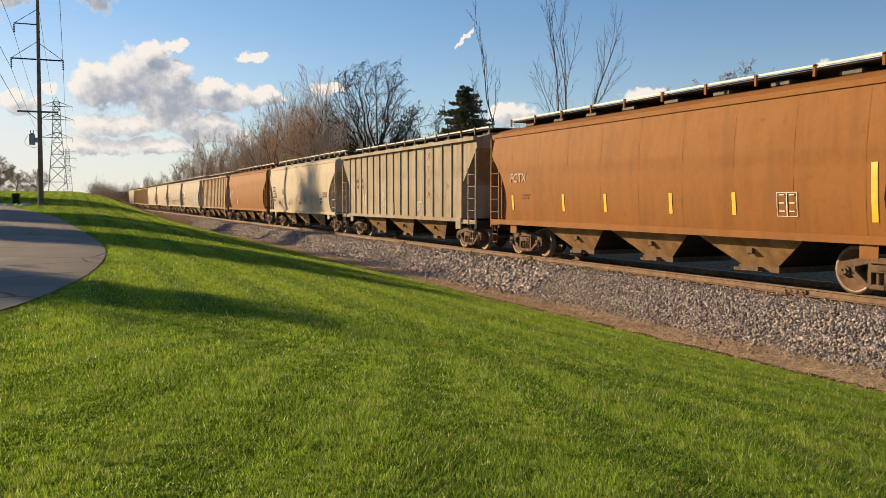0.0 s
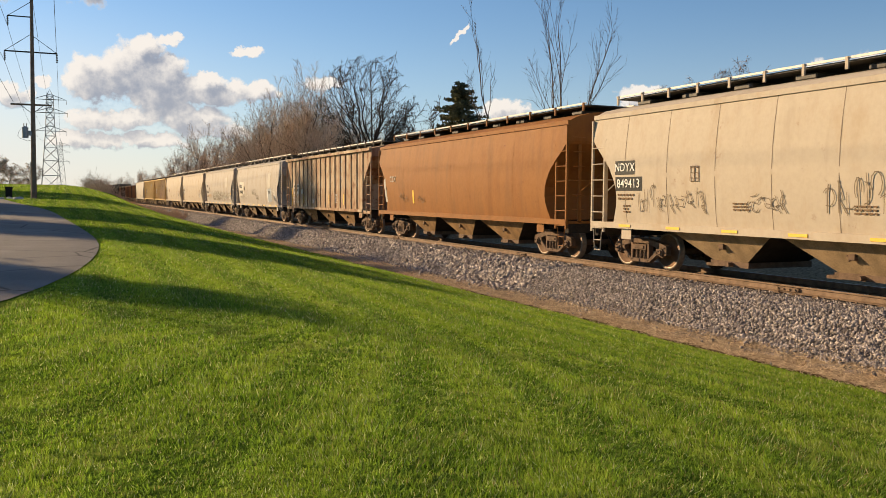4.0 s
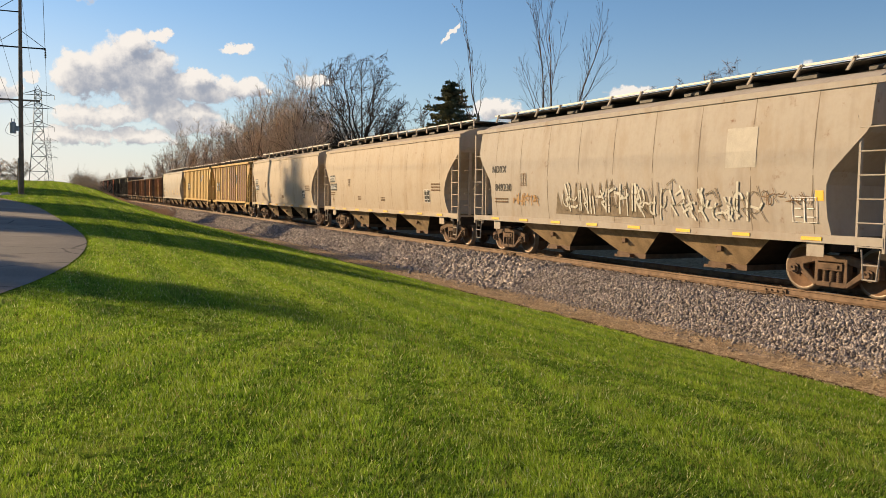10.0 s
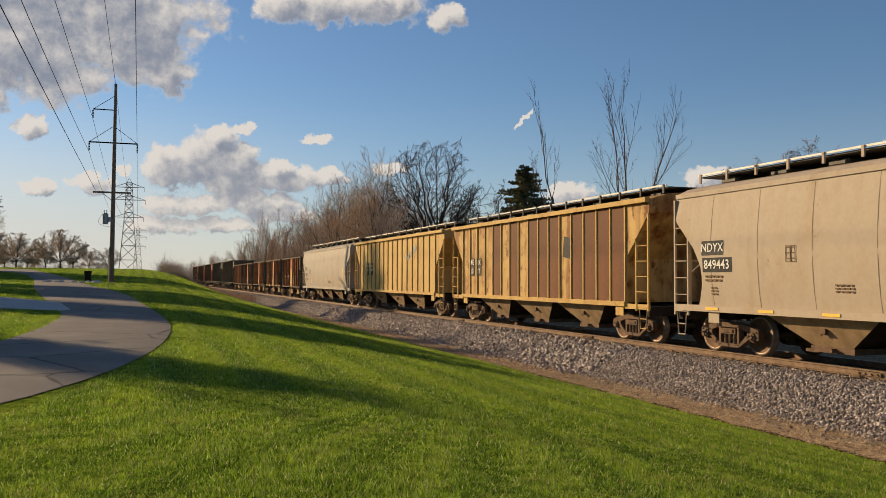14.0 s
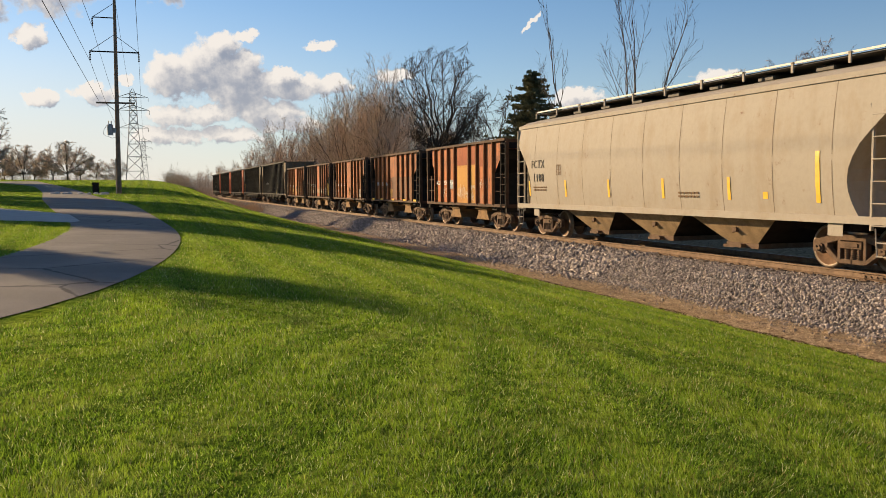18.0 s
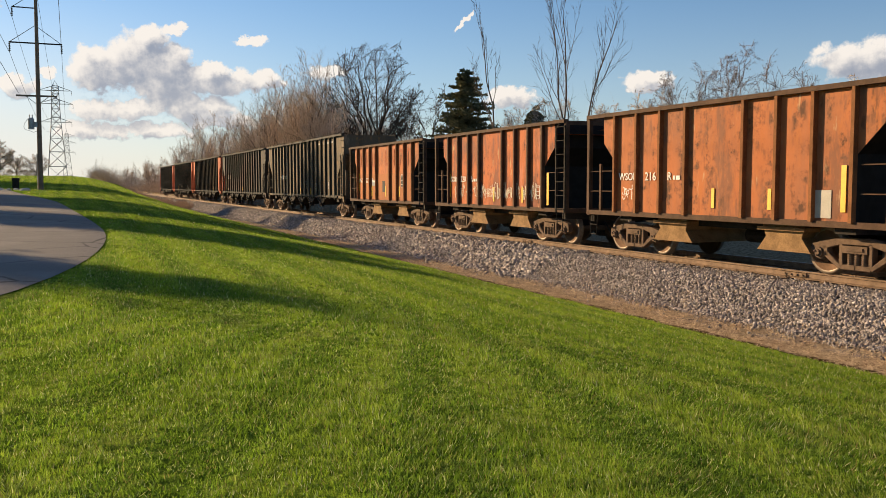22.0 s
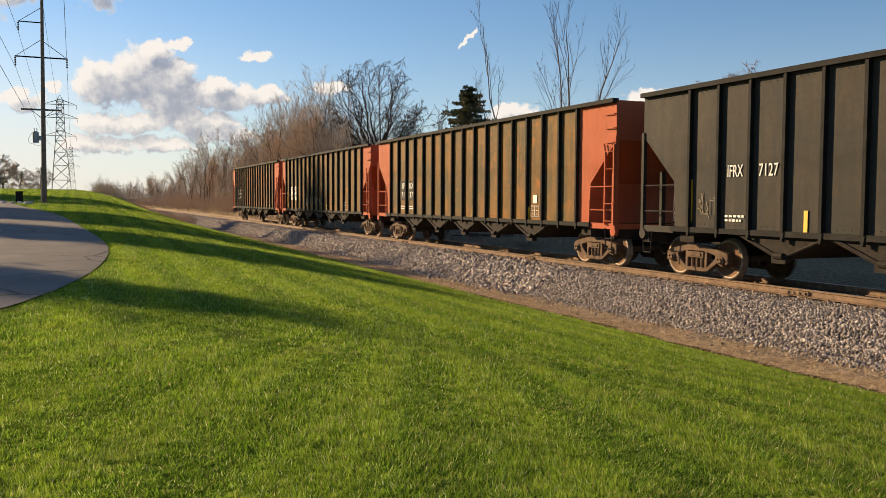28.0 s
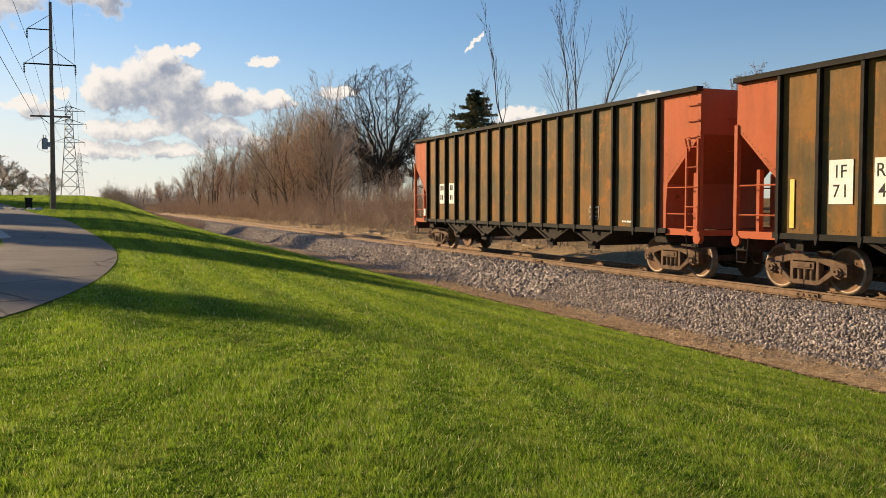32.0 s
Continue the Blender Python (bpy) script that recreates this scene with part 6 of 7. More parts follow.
def grow(seed, height, spread, trunk, rule, lean=0.0, gnarl=0.16, finest=0.016):
    """Limbs of a bare tree. rule: for each order (children, length factor, angle in degrees, from which part of the parent)."""
    rng = np.random.default_rng(seed)
    thick, thin, fine = [], [], []

    def limb(p, d, length, r, order):
        steps = (7, 5, 3, 2, 2)[order] if order < len(rule) else 1
        pts = [p]
        tip = r * (0.25 if order else 0.3)
        for k in range(steps):
            d = d + rng.normal(0, gnarl, 3) + np.array((0, 0, 0.10 if 0 < order < 3 else 0.03))
            d = d / np.linalg.norm(d)
            q = pts[-1] + d * length / steps
            ra = r + (tip - r) * k / steps
            rb = r + (tip - r) * (k + 1) / steps
            (fine if order == len(rule) else thick if order < 2 else thin).append((*pts[-1], *q, ra, rb))
            pts.append(q)
        if order >= len(rule):
            return
        n, fac, ang, start = rule[order]
        for c in range(n):
            f = start + (1 - start) * (c + rng.random()) / n
            i = min(int(f * steps), steps - 1)
            base = pts[i] + (pts[i + 1] - pts[i]) * (f * steps - i)
            side = rng.normal(0, 1, 3)
            side -= d * side.dot(d)
            side /= np.linalg.norm(side) + 1e-9
            a = radians(ang * rng.uniform(0.6, 1.25))
            nd = d * math.cos(a) + side * math.sin(a) * np.array((spread, spread, 1.0))
            limb(base, nd / np.linalg.norm(nd), length * fac * rng.uniform(0.7, 1.15) * (1.15 - 0.45 * f), max(finest, (r + (tip - r) * f) * rng.uniform(0.5, 0.7)), order + 1)

    limb(np.array((0.0, 0.0, -0.3)), np.array((lean, 0.02, 1.0)), height, trunk, 0)
    return thick, thin, fine


def bare_tree(label, seed, height, spread, trunk, rule, at, lean=0.0, gnarl=0.16, twig=None, group="", finest=0.016, bark=None, sliver=False):
    thick, thin, fine = grow(seed, height, spread, trunk, rule, lean, gnarl, finest)
    t = thing("bare_tree", label, "tree", group, at=at)
    part("trunk", tubes("trunk", thick, bark or BARK, 5), t)
    part("crown", tubes("crown", thin, twig or TWIG, 3, fine, sliver), t, "leafless twigs")
    return t


def dome(seed, fork, top, rx, limbs, counts, trunk, finest):
    """Limbs of a bare tree whose forked limbs fan out to a rounded crown."""
    rng = np.random.default_rng(seed)
    rz = (top - fork * 0.75) / 2
    mid = np.array((0, 0, top - rz))
    axes = np.array((rx, rx, rz))
    thick, thin, fine = [], [], []

    def inside(p):
        q = np.linalg.norm((p - mid) / axes)
        return p if q < 1.0 else mid + (p - mid) * (1 + (q - 1) * rng.uniform(0.1, 0.7)) / q

    def path(p, c, q, n, r0, r1, out):
        pts = [p]
        for k in range(1, n + 1):
            f = k / n
            v = p * (1 - f) ** 2 + 2 * c * f * (1 - f) + q * f * f + (rng.normal(0, 0.022, 3) * np.linalg.norm(q - p) if k < n else 0)
            out.append((*pts[-1], *v, r0 + (r1 - r0) * (k - 1) / n, r0 + (r1 - r0) * f))
            pts.append(v)
        return pts

    path(np.array((0, 0, -0.3)), np.array((0, 0, fork / 2)), np.array((0, 0, fork)), 2, trunk, trunk * 0.8, thick)
    for k in range(limbs):
        a = k * 2.4 + rng.normal(0, 0.25)
        e = radians(10 + 78 * ((k * 0.7549) % 1.0))
        dirn = np.array((math.cos(a) * math.cos(e), math.sin(a) * math.cos(e), math.sin(e)))
        start = np.array((0, 0, fork * rng.uniform(0.8, 1.0)))
        lo, hi = 0.0, 40.0
        for _ in range(24):
            m = (lo + hi) / 2
            lo, hi = (m, hi) if np.linalg.norm((start + dirn * m - mid) / axes) < 1 else (lo, m)
        goal = start + dirn * lo * rng.uniform(0.82, 1.04)
        size = np.linalg.norm(goal - start)
        main = path(start, start + dirn * size * 0.45 + np.array((0, 0, size * 0.16)), goal, 7, trunk * rng.uniform(0.22, 0.38), finest, thick)
        for j in range(counts[0]):
            f = 0.22 + 0.78 * (j + rng.random()) / counts[0]
            i = min(int(f * 7), 6)
            base = main[i] + (main[i + 1] - main[i]) * (f * 7 - i)
            d1 = (main[i + 1] - main[i]) / np.linalg.norm(main[i + 1] - main[i])
            d2 = d1 + rng.normal(0, 0.5, 3) + np.array((0, 0, 0.12))
            end = inside(base + d2 / np.linalg.norm(d2) * size * rng.uniform(0.2, 0.42) * (1.25 - 0.6 * f))
            sub = path(base, (base + end) / 2 + np.array((0, 0, 0.1)), end, 3, max(finest * 1.1, trunk * 0.09 * (1.1 - f)), finest * 0.8, thin)
            size2 = np.linalg.norm(end - base)
            for g in range(counts[1]):
                m = 1 + g % 3
                b2 = sub[m - 1] + (sub[m] - sub[m - 1]) * rng.random()
                d3 = (end - base) / (size2 + 1e-6) + rng.normal(0, 0.6, 3)
                e3 = inside(b2 + d3 / np.linalg.norm(d3) * (0.25 + size2 * rng.uniform(0.25, 0.55)))
                path(b2, (b2 + e3) / 2, e3, 1, finest * 0.8, finest * 0.6, thin)
                for h in range(counts[2]):
                    p0 = b2 + (e3 - b2) * rng.uniform(0.2, 1.0)
                    d4 = (e3 - b2) / (np.linalg.norm(e3 - b2) + 1e-6) + rng.normal(0, 0.55, 3)
                    p1 = inside(p0 + d4 / np.linalg.norm(d4) * rng.uniform(0.3, 0.85) * rx / 5)
                    fine.append((*p0, *p1, finest * 0.7, 0.0))
    return thick, thin, fine


def dome_tree(label, seed, fork, top, rx, limbs, counts, trunk, at, twig=None, finest=0.02, group="", bark=None):
    thick, thin, fine = dome(seed, fork, top, rx, limbs, counts, trunk, finest)
    t = thing("bare_tree", label, "tree", group, at=at)
    part("trunk", tubes("trunk", thick, bark or BARK, 5), t)
    part("crown", tubes("crown", thin, twig or TWIG, 3, fine), t, "leafless twigs")
    return t


def stand(d, u, turn=0):
    x, y = xy(d, u)
    return pose(x, y, ground_z(d, u), 0, 0, turn)


def by_angle(left, dist):
    """(d, u) of a place seen at that many degrees left of ahead, dist metres off."""
    return du(-dist * math.sin(radians(left)), dist * math.cos(radians(left)))


def needle_material():
    n = Nodes("spruce_needles", 0.8)
    c = n.mix(n.ramp(n.noise(3, 4), 0.35, 0.65), (0.10, 0.10, 0.054), (0.20, 0.185, 0.10))
    n.colour(n.mix(n.math("MULTIPLY", n.ramp(n.noise(18, 3), 0.45, 0.7), 0.4), c, (0.15, 0.15, 0.07)))
    return n.mat


def conifer_mesh(seed, height, width):
    """Boughs of a spruce: tiers of drooping branches with short needle sprays."""
    rng = np.random.default_rng(seed)
    tris, verts = [], []
    z = height * 0.1
    while z < height * 0.985:
        f = 1 - z / height
        reach = width / 2 * (f ** 0.7) * rng.uniform(0.6, 1.2) + 0.2
        for b in range(int(6 + 6 * f)):
            a = rng.uniform(0, 2 * np.pi)
            l = reach * rng.uniform(0.55, 1.2)
            zb = z + rng.uniform(-0.45, 0.45)
            dirn = np.array((math.cos(a), math.sin(a), 0))
            side = np.array((-math.sin(a), math.cos(a), 0))
            for k in range(12):
                g = (k + rng.random()) / 12
                c = np.array((0, 0, zb)) + dirn * l * g + np.array((0, 0, -0.28 * l * g + 0.22 * l * g * g))
                w = (0.20 + 0.45 * (1 - abs(g - 0.45))) * (0.55 + 0.45 * f) * 1.2
                for s in (-1, 1):
                    tip = c + side * s * w * rng.uniform(0.6, 1.3) + dirn * w * rng.uniform(0.2, 0.8) + np.array((0, 0, -rng.uniform(0.0, 0.3) * w))
                    i = len(verts)
                    e = dirn * 0.14 + np.array((0, 0, rng.uniform(0.10, 0.24)))
                    tip[2] += rng.uniform(-0.22, 0.16)
                    verts.extend((c - e, c + e, tip))
                    tris.append((i, i + 1, i + 2))
        z += height * 0.022 + 0.05
    return np.array(verts), np.array(tris)


def conifer(label, seed, height, width, at, group=""):
    t = thing("spruce_tree", label, "tree", group, at=at)
    part("trunk", tubes("trunk", [(0, 0, -0.3, 0, 0, height * 0.95, height * 0.022, 0.02)], BARK, 8), t)
    v, f = conifer_mesh(seed, height, width)
    part("crown", raw("crown", v, f, MATS.get("spruce_needles") or needle_material()), t, "dark green needle boughs")
    return t


def broad_evergreen(label, seed, height, width, at, low=0.18):
    """A pine with an open rounded crown of needle clumps."""
    rng = np.random.default_rng(seed)
    t = thing("pine_tree", label, "tree", "evergreens on the lawn", at=at)
    limbs, verts = [(0, 0, -0.3, 0, 0, height * 0.93, height * 0.02, 0.03)], []
    for k in range(int(6.5 * height * (1 - low)) + 20):
        f = rng.uniform(low, 1.0)
        a = rng.uniform(0, 6.28)
        l = width / 2 * (0.35 + 0.75 * math.sqrt(max(0.0, 1 - ((f - 0.45) / 0.58) ** 2))) * rng.uniform(0.6, 1.1)
        z = height * f
        tip = np.array((l * math.cos(a), l * math.sin(a), z + rng.uniform(-0.3, 0.3)))
        limbs.append((0, 0, z - 0.2 * l, *tip, 0.05, 0.02))
        for c in range(5):
            p = tip * np.array((1, 1, 0)) * rng.uniform(0.45, 1.0) + np.array((0, 0, z)) + rng.normal(0, 0.25, 3)
            q = p + rng.normal(0, 0.36, (34, 3))
            for i in range(34):
                verts.extend((q[i], q[i] + rng.normal(0, 0.16, 3), q[i] + rng.normal(0, 0.16, 3)))
    part("trunk", tubes("trunk", limbs, BARK, 6), t)
    part("crown", raw("crown", np.array(verts), np.arange(len(verts)).reshape(-1, 3), MATS.get("spruce_needles") or needle_material()), t, "clumps of dark green needles")
    return t


SLIM = ((15, 0.36, 36, 0.2), (8, 0.5, 38, 0.15), (12, 0.6, 40, 0.1))
THICKET = ((13, 0.46, 40, 0.12), (8, 0.55, 42, 0.15), (13, 0.62, 42, 0.1))


def build_trees():
    rng = random.Random(7)
    d, u = by_angle(4.5, 108)
    g = ground_z(d, u)
    dome_tree("large bare oak with a broad rounded crown", 3, 3.4, 18.6 - g, 6.0, 34, (9, 6, 6), 0.50, stand(d, u, 40), OAK_TWIG, 0.026, bark=OAK_TWIG)
    for a, dist, top, rx, s in ((0.9, 112, 17.2, 2.9, 5), (8.6, 118, 13.6, 2.6, 6), (-1.6, 118, 14.5, 2.6, 7), (2.4, 125, 15.0, 2.6, 8)):
        d, u = by_angle(a, dist)
        dome_tree("bare tree with upright limbs behind the track", s, 4.5, top - ground_z(d, u), rx, 16, (7, 6, 6), 0.24, stand(d, u, 10 * s), OAK_TWIG, 0.024, bark=OAK_TWIG)
    d, u = by_angle(-1.5, 92)
    conifer("tall dull green spruce behind the track", 2, 13.3 - ground_z(d, u), 13.5, stand(d, u))
    d, u = by_angle(-6.0, 92)
    conifer("small dull green spruce behind the track", 9, 9.6 - ground_z(d, u), 5.0, stand(d, u))
    few = ((6, 0.42, 22, 0.3), (6, 0.45, 30, 0.2), (4, 0.5, 32, 0.2))
    for a, s, h, ln in ((-4.1, 12, 12.2, -0.17), (-8.0, 21, 12.9, -0.10), (-9.0, 22, 12.1, -0.02), (-9.5, 25, 12.2, 0.05)):
        d, u = by_angle(a, 60)
        bare_tree("tall thin half-dead tree with few branches", s, h, 0.8, 0.085, few, stand(d, u, 0), lean=ln, gnarl=0.10, twig=OAK_TWIG, finest=0.012)
    for a, s, dist, top, rx, kind in ((-15.6, 31, 84, 12.6, 3.4, FINE_TWIG), (-18.0, 34, 84, 14.4, 3.6, FINE_TWIG), (-21.4, 32, 84, 13.9, 2.8, FINE_TWIG), (-13.4, 35, 86, 11.0, 2.8, TWIG), (-24.3, 36, 86, 11.0, 3.2, TWIG), (-7.2, 37, 88, 10.6, 2.6, TWIG), (-10.6, 38, 88, 9.6, 2.6, TWIG), (-4.9, 39, 98, 10.8, 2.4, TWIG)):
        d, u = by_angle(a, dist)
        dome_tree("bare rounded tree with fine brown twigs", s, 3.0, top - ground_z(d, u), rx, 22, (8, 7, 8), 0.16, stand(d, u, s * 40), kind, 0.014)
    # the wood beyond the track: a few trees, copied
    kinds = []
    for k in range(5):
        kinds.append(bare_tree("slender bare tree at the edge of the wood", 50 + k, 10.5 + k * 0.8, 0.95, 0.14, SLIM if k % 2 else THICKET, stand(27 + 2 * k, 100 + 11 * k, 30 * k), twig=(TWIG, RED_TWIG)[k % 2], group="trees of the wood beyond the track", finest=0.017, sliver=True))
    for k in range(175):
        u = 70 + 230 * rng.random() ** 1.25 if k < 125 else 250 + 420 * rng.random()
        d = 24.0 + rng.random() ** 1.4 * 22 if k < 125 else 22 + 24 * rng.random()
        if u < 88:
            d += 8
        s = rng.uniform(0.68, 1.0) * (1.0 if u < 160 else 0.9 if u < 230 else 0.72)
        x, y = xy(d, u)
        if math.degrees(math.atan2(-x, y)) < 7.0 and math.hypot(x, y) < 135:
            d, u = d + 6, u + 85
            x, y = xy(d, u)
        o = copy_thing(kinds[k % 5], pose(x, y, ground_z(d, u), 0, 0, rng.uniform(0, 360)))
        o.scale = (s, s, s)
    # trees of the far rise, beside the lane
    small = dome_tree("small rounded bare tree on the far rise", 71, 1.3, 7.0, 4.2, 16, (7, 6, 6), 0.18, stand(*by_angle(30.0, 190)), None, 0.03, "trees on the far rise")
    for a, dist, s in ((27.6, 185, 1.1), (26.9, 200, 0.9), (32.2, 200, 0.9), (24.9, 210, 0.7), (31.0, 215, 0.9), (34.5, 205, 0.9), (29.0, 230, 0.8), (28.4, 195, 0.9), (30.6, 200, 0.8), (26.0, 215, 0.7), (33.2, 215, 0.8), (29.4, 205, 0.85)):
        d, u = by_angle(a, dist)
        o = copy_thing(small, stand(d, u, a * 77))
        o.scale = (s, s, s)
    d, u = by_angle(31.9, 122)
    dome_tree("bare young tree behind the grey house", 81, 3.0, 12.6 - ground_z(d, u), 3.0, 14, (8, 6, 5), 0.18, stand(d, u), None, 0.03)
    # broad evergreens on the lawn beside the lane, whose long shadows cross the grass
    sx, sy = math.sin(radians(SUN_LEFT)), -math.cos(radians(SUN_LEFT))
    def beside(along, across):
        return stand(*du(along * sx - across * sy, along * sy + across * sx))
    for along, across, h, w, s in ((-43, 9.5, 9.5, 1.9, 1), (-54, 18.2, 11.0, 2.6, 2), (-56, 20.4, 10.9, 2.8, 3), (-86, 26.2, 18.0, 3.2, 4), (-88, 29.2, 17.4, 3.6, 5), (-94, 32.8, 17.6, 3.6, 6), (-124, 46.8, 17.5, 4.4, 7), (-138, 51.0, 21.5, 4.4, 8), (-150, 55.0, 25.0, 4.4, 9)):
        broad_evergreen("broad dark evergreen on the far lawn", 90 + s, h, w, beside(along, across))
    dome_tree("tall bare tree with a small round crown", 89, 21.0, 25.4, 2.2, 18, (9, 7, 7), 0.2, beside(-108, 41.4), TWIG, 0.03)
    dome_tree("bare rounded tree beside the lane", 99, 3.5, 11.4, 1.9, 12, (7, 6, 5), 0.2, beside(-36, 8.3), TWIG, 0.02)
    dome_tree("bare rounded tree beside the lane", 98, 3.0, 10.2, 1.7, 12, (6, 6, 5), 0.18, beside(-34, 3.1), TWIG, 0.02)
    for k in range(40):   # the thick middle of the wood
        a, d = rng.uniform(7.6, 15.5), rng.uniform(26, 46)
        u = d / math.tan(radians(TURN - a))
        x, y = xy(d, u)
        s = rng.uniform(0.7, 1.05)
        o = copy_thing(kinds[k % 5], pose(x, y, ground_z(d, u), 0, 0, rng.uniform(0, 360)))
        o.scale = (s, s, s)


def shrub_form(rng, stems, twigs):
    """One leafless shrub a metre high: rows of stems and of twigs, to be copied at many sizes."""
    segs, fine = [], []
    for k in range(stems):
        a, tilt = rng.uniform(0, 6.28), rng.uniform(0.05, 0.75)
        p = np.array((rng.normal(0, 0.06), rng.normal(0, 0.06), -0.03))
        d = np.array((math.cos(a) * tilt, math.sin(a) * tilt, 1.0))
        size = rng.uniform(0.6, 1.05)
        pts = [p]
        for j in range(3):
            d = d + rng.normal(0, 0.22, 3)
            d /= np.linalg.norm(d)
            pts.append(pts[-1] + d * size / 3)
            segs.append((*pts[-2], *pts[-1], 0.011 - 0.003 * j, 0.008 - 0.003 * j))
        for j in range(twigs):
            f = rng.uniform(0.25, 3.0)
            i = min(int(f), 2)
            b = pts[i] + (pts[i + 1] - pts[i]) * (f - i)
            v = rng.normal(0, 0.6, 3) + np.array((0, 0, 0.55))
            e = b + v / np.linalg.norm(v) * rng.uniform(0.10, 0.34)
            fine.append((*b, *e, 0.0055, 0.0))
            for _ in range(2):
                c = b + (e - b) * rng.uniform(0.3, 0.9)
                v = (e - b) + rng.normal(0, 0.12, 3)
                fine.append((*c, *(c + v * rng.uniform(0.35, 0.8)), 0.004, 0.0))
    return np.array(segs), np.array(fine)


def thicket(name, label, mat, places, rng, stems=7, twigs=9):
    """Many shrubs in one mesh. places: rows of d, u and height."""
    forms = [shrub_form(rng, stems, twigs) for _ in range(6)]
    segs, fine = [], []
    for d, u, h in places:
        z = ground_z(d, u)
        turn = rng.uniform(0, 6.28)
        c, s = math.cos(turn), math.sin(turn)
        wide = rng.uniform(0.8, 1.3) * h
        for rows, out in zip(forms[rng.integers(6)], (segs, fine)):
            r = rows.copy()
            for k in (0, 3):
                x, y = rows[:, k] * wide, rows[:, k + 1] * wide
                r[:, k], r[:, k + 1], r[:, k + 2] = d + c * x - s * y, u + s * x + c * y, z + rows[:, k + 2] * h
            r[:, 6:] *= 0.55 + 0.45 * h + u * 0.002
            out.append(r)
    thing(name, label, "shrubs", kind="stuff", me=tubes(name, np.concatenate(segs), mat, 3, np.concatenate(fine), True), at=TRACK_TURN)


def build_brush():
    rng = np.random.default_rng(11)
    def spread(count, u0, u1, d0, d1, h0, h1, power=1.3):
        for _ in range(count):
            u = u0 + (u1 - u0) * rng.random() ** 1.2
            f = rng.random() ** power
            yield d0 + (d1 - d0) * f, u, (h0 + (h1 - h0) * f) * rng.uniform(0.65, 1.25)
    thicket("brush", "tangle of leafless brown shrubs beside the track", TWIG, spread(760, 34, 300, 19.0, 29, 0.8, 4.2), rng)
    thicket("brush", "leafless reddish-brown shrubs at the edge of the wood", RED_TWIG, spread(520, 40, 320, 21.0, 32, 1.8, 5.2), rng)
    thicket("dry_weeds", "pale dry weeds along the track", PALE_TWIG, spread(700, 24, 190, 17.6, 21.5, 0.18, 0.9), rng, 5, 4)
    thicket("bank_shrubs", "dark leafless shrubs on the bank above the track", RED_TWIG, spread(300, 96, 215, 10.6, 12.3, 0.5, 1.3), rng)
    thicket("brush", "far leafless thicket along the track", TWIG, spread(170, 240, 620, 18.5, 40, 3.0, 7.0), rng)
    thicket("bank_shrubs", "bushy leafless growth on the crest of the bank", TWIG, [(rng.uniform(5.0, 13.0), rng.uniform(205, 262), rng.uniform(2.2, 4.6)) for _ in range(110)], rng)
    thicket("hedge", "low bare hedge along the far rise", TWIG, [du(-r * math.sin(radians(a)), r * math.cos(radians(a))) + (rng.uniform(1.4, 2.6),) for a, r in zip(rng.uniform(24.8, 34.5, 130), rng.uniform(205, 235, 130))], rng)
    # fallen limbs and cut logs on the far verge
    for k in range(26):
        u = 30 + 70 * rng.random()
        d = rng.uniform(18.4, 20.6)
        b = bmesh.new()
        half = rng.uniform(0.3, 1.5)
        rod(b, (-half, 0, 0), (half, 0, rng.uniform(0.0, 0.12)), rng.uniform(0.05, 0.12), 7, rng.uniform(0.03, 0.06))
        x, y = xy(d, u)
        thing("fallen_log", "weathered fallen branch lying beside the track", "log", "fallen branches", me=data("fallen_log", b, PALE_TWIG if k % 3 else BARK), at=pose(x, y, ground_z(d, u) + 0.04, 0, 0, rng.uniform(0, 180)))


POLE_WOOD = plain("weathered_pole_wood", (0.20, 0.14, 0.10), 0.9, 0, 0.3, 3, 0.4)
GALV = plain("galvanised_steel", (0.30, 0.30, 0.30), 0.55, 0.5, 0.15, 3, 0)
WIRE = plain("dark_cable", (0.03, 0.03, 0.032), 0.6, 0.3, 0.1, 3, 0)
PORCELAIN = plain("dark_insulator", (0.05, 0.04, 0.04), 0.35, 0, 0.1, 3, 0)
POLE_X, POLE_Y = -33.5, 72.8
WIRE_ENDS = []


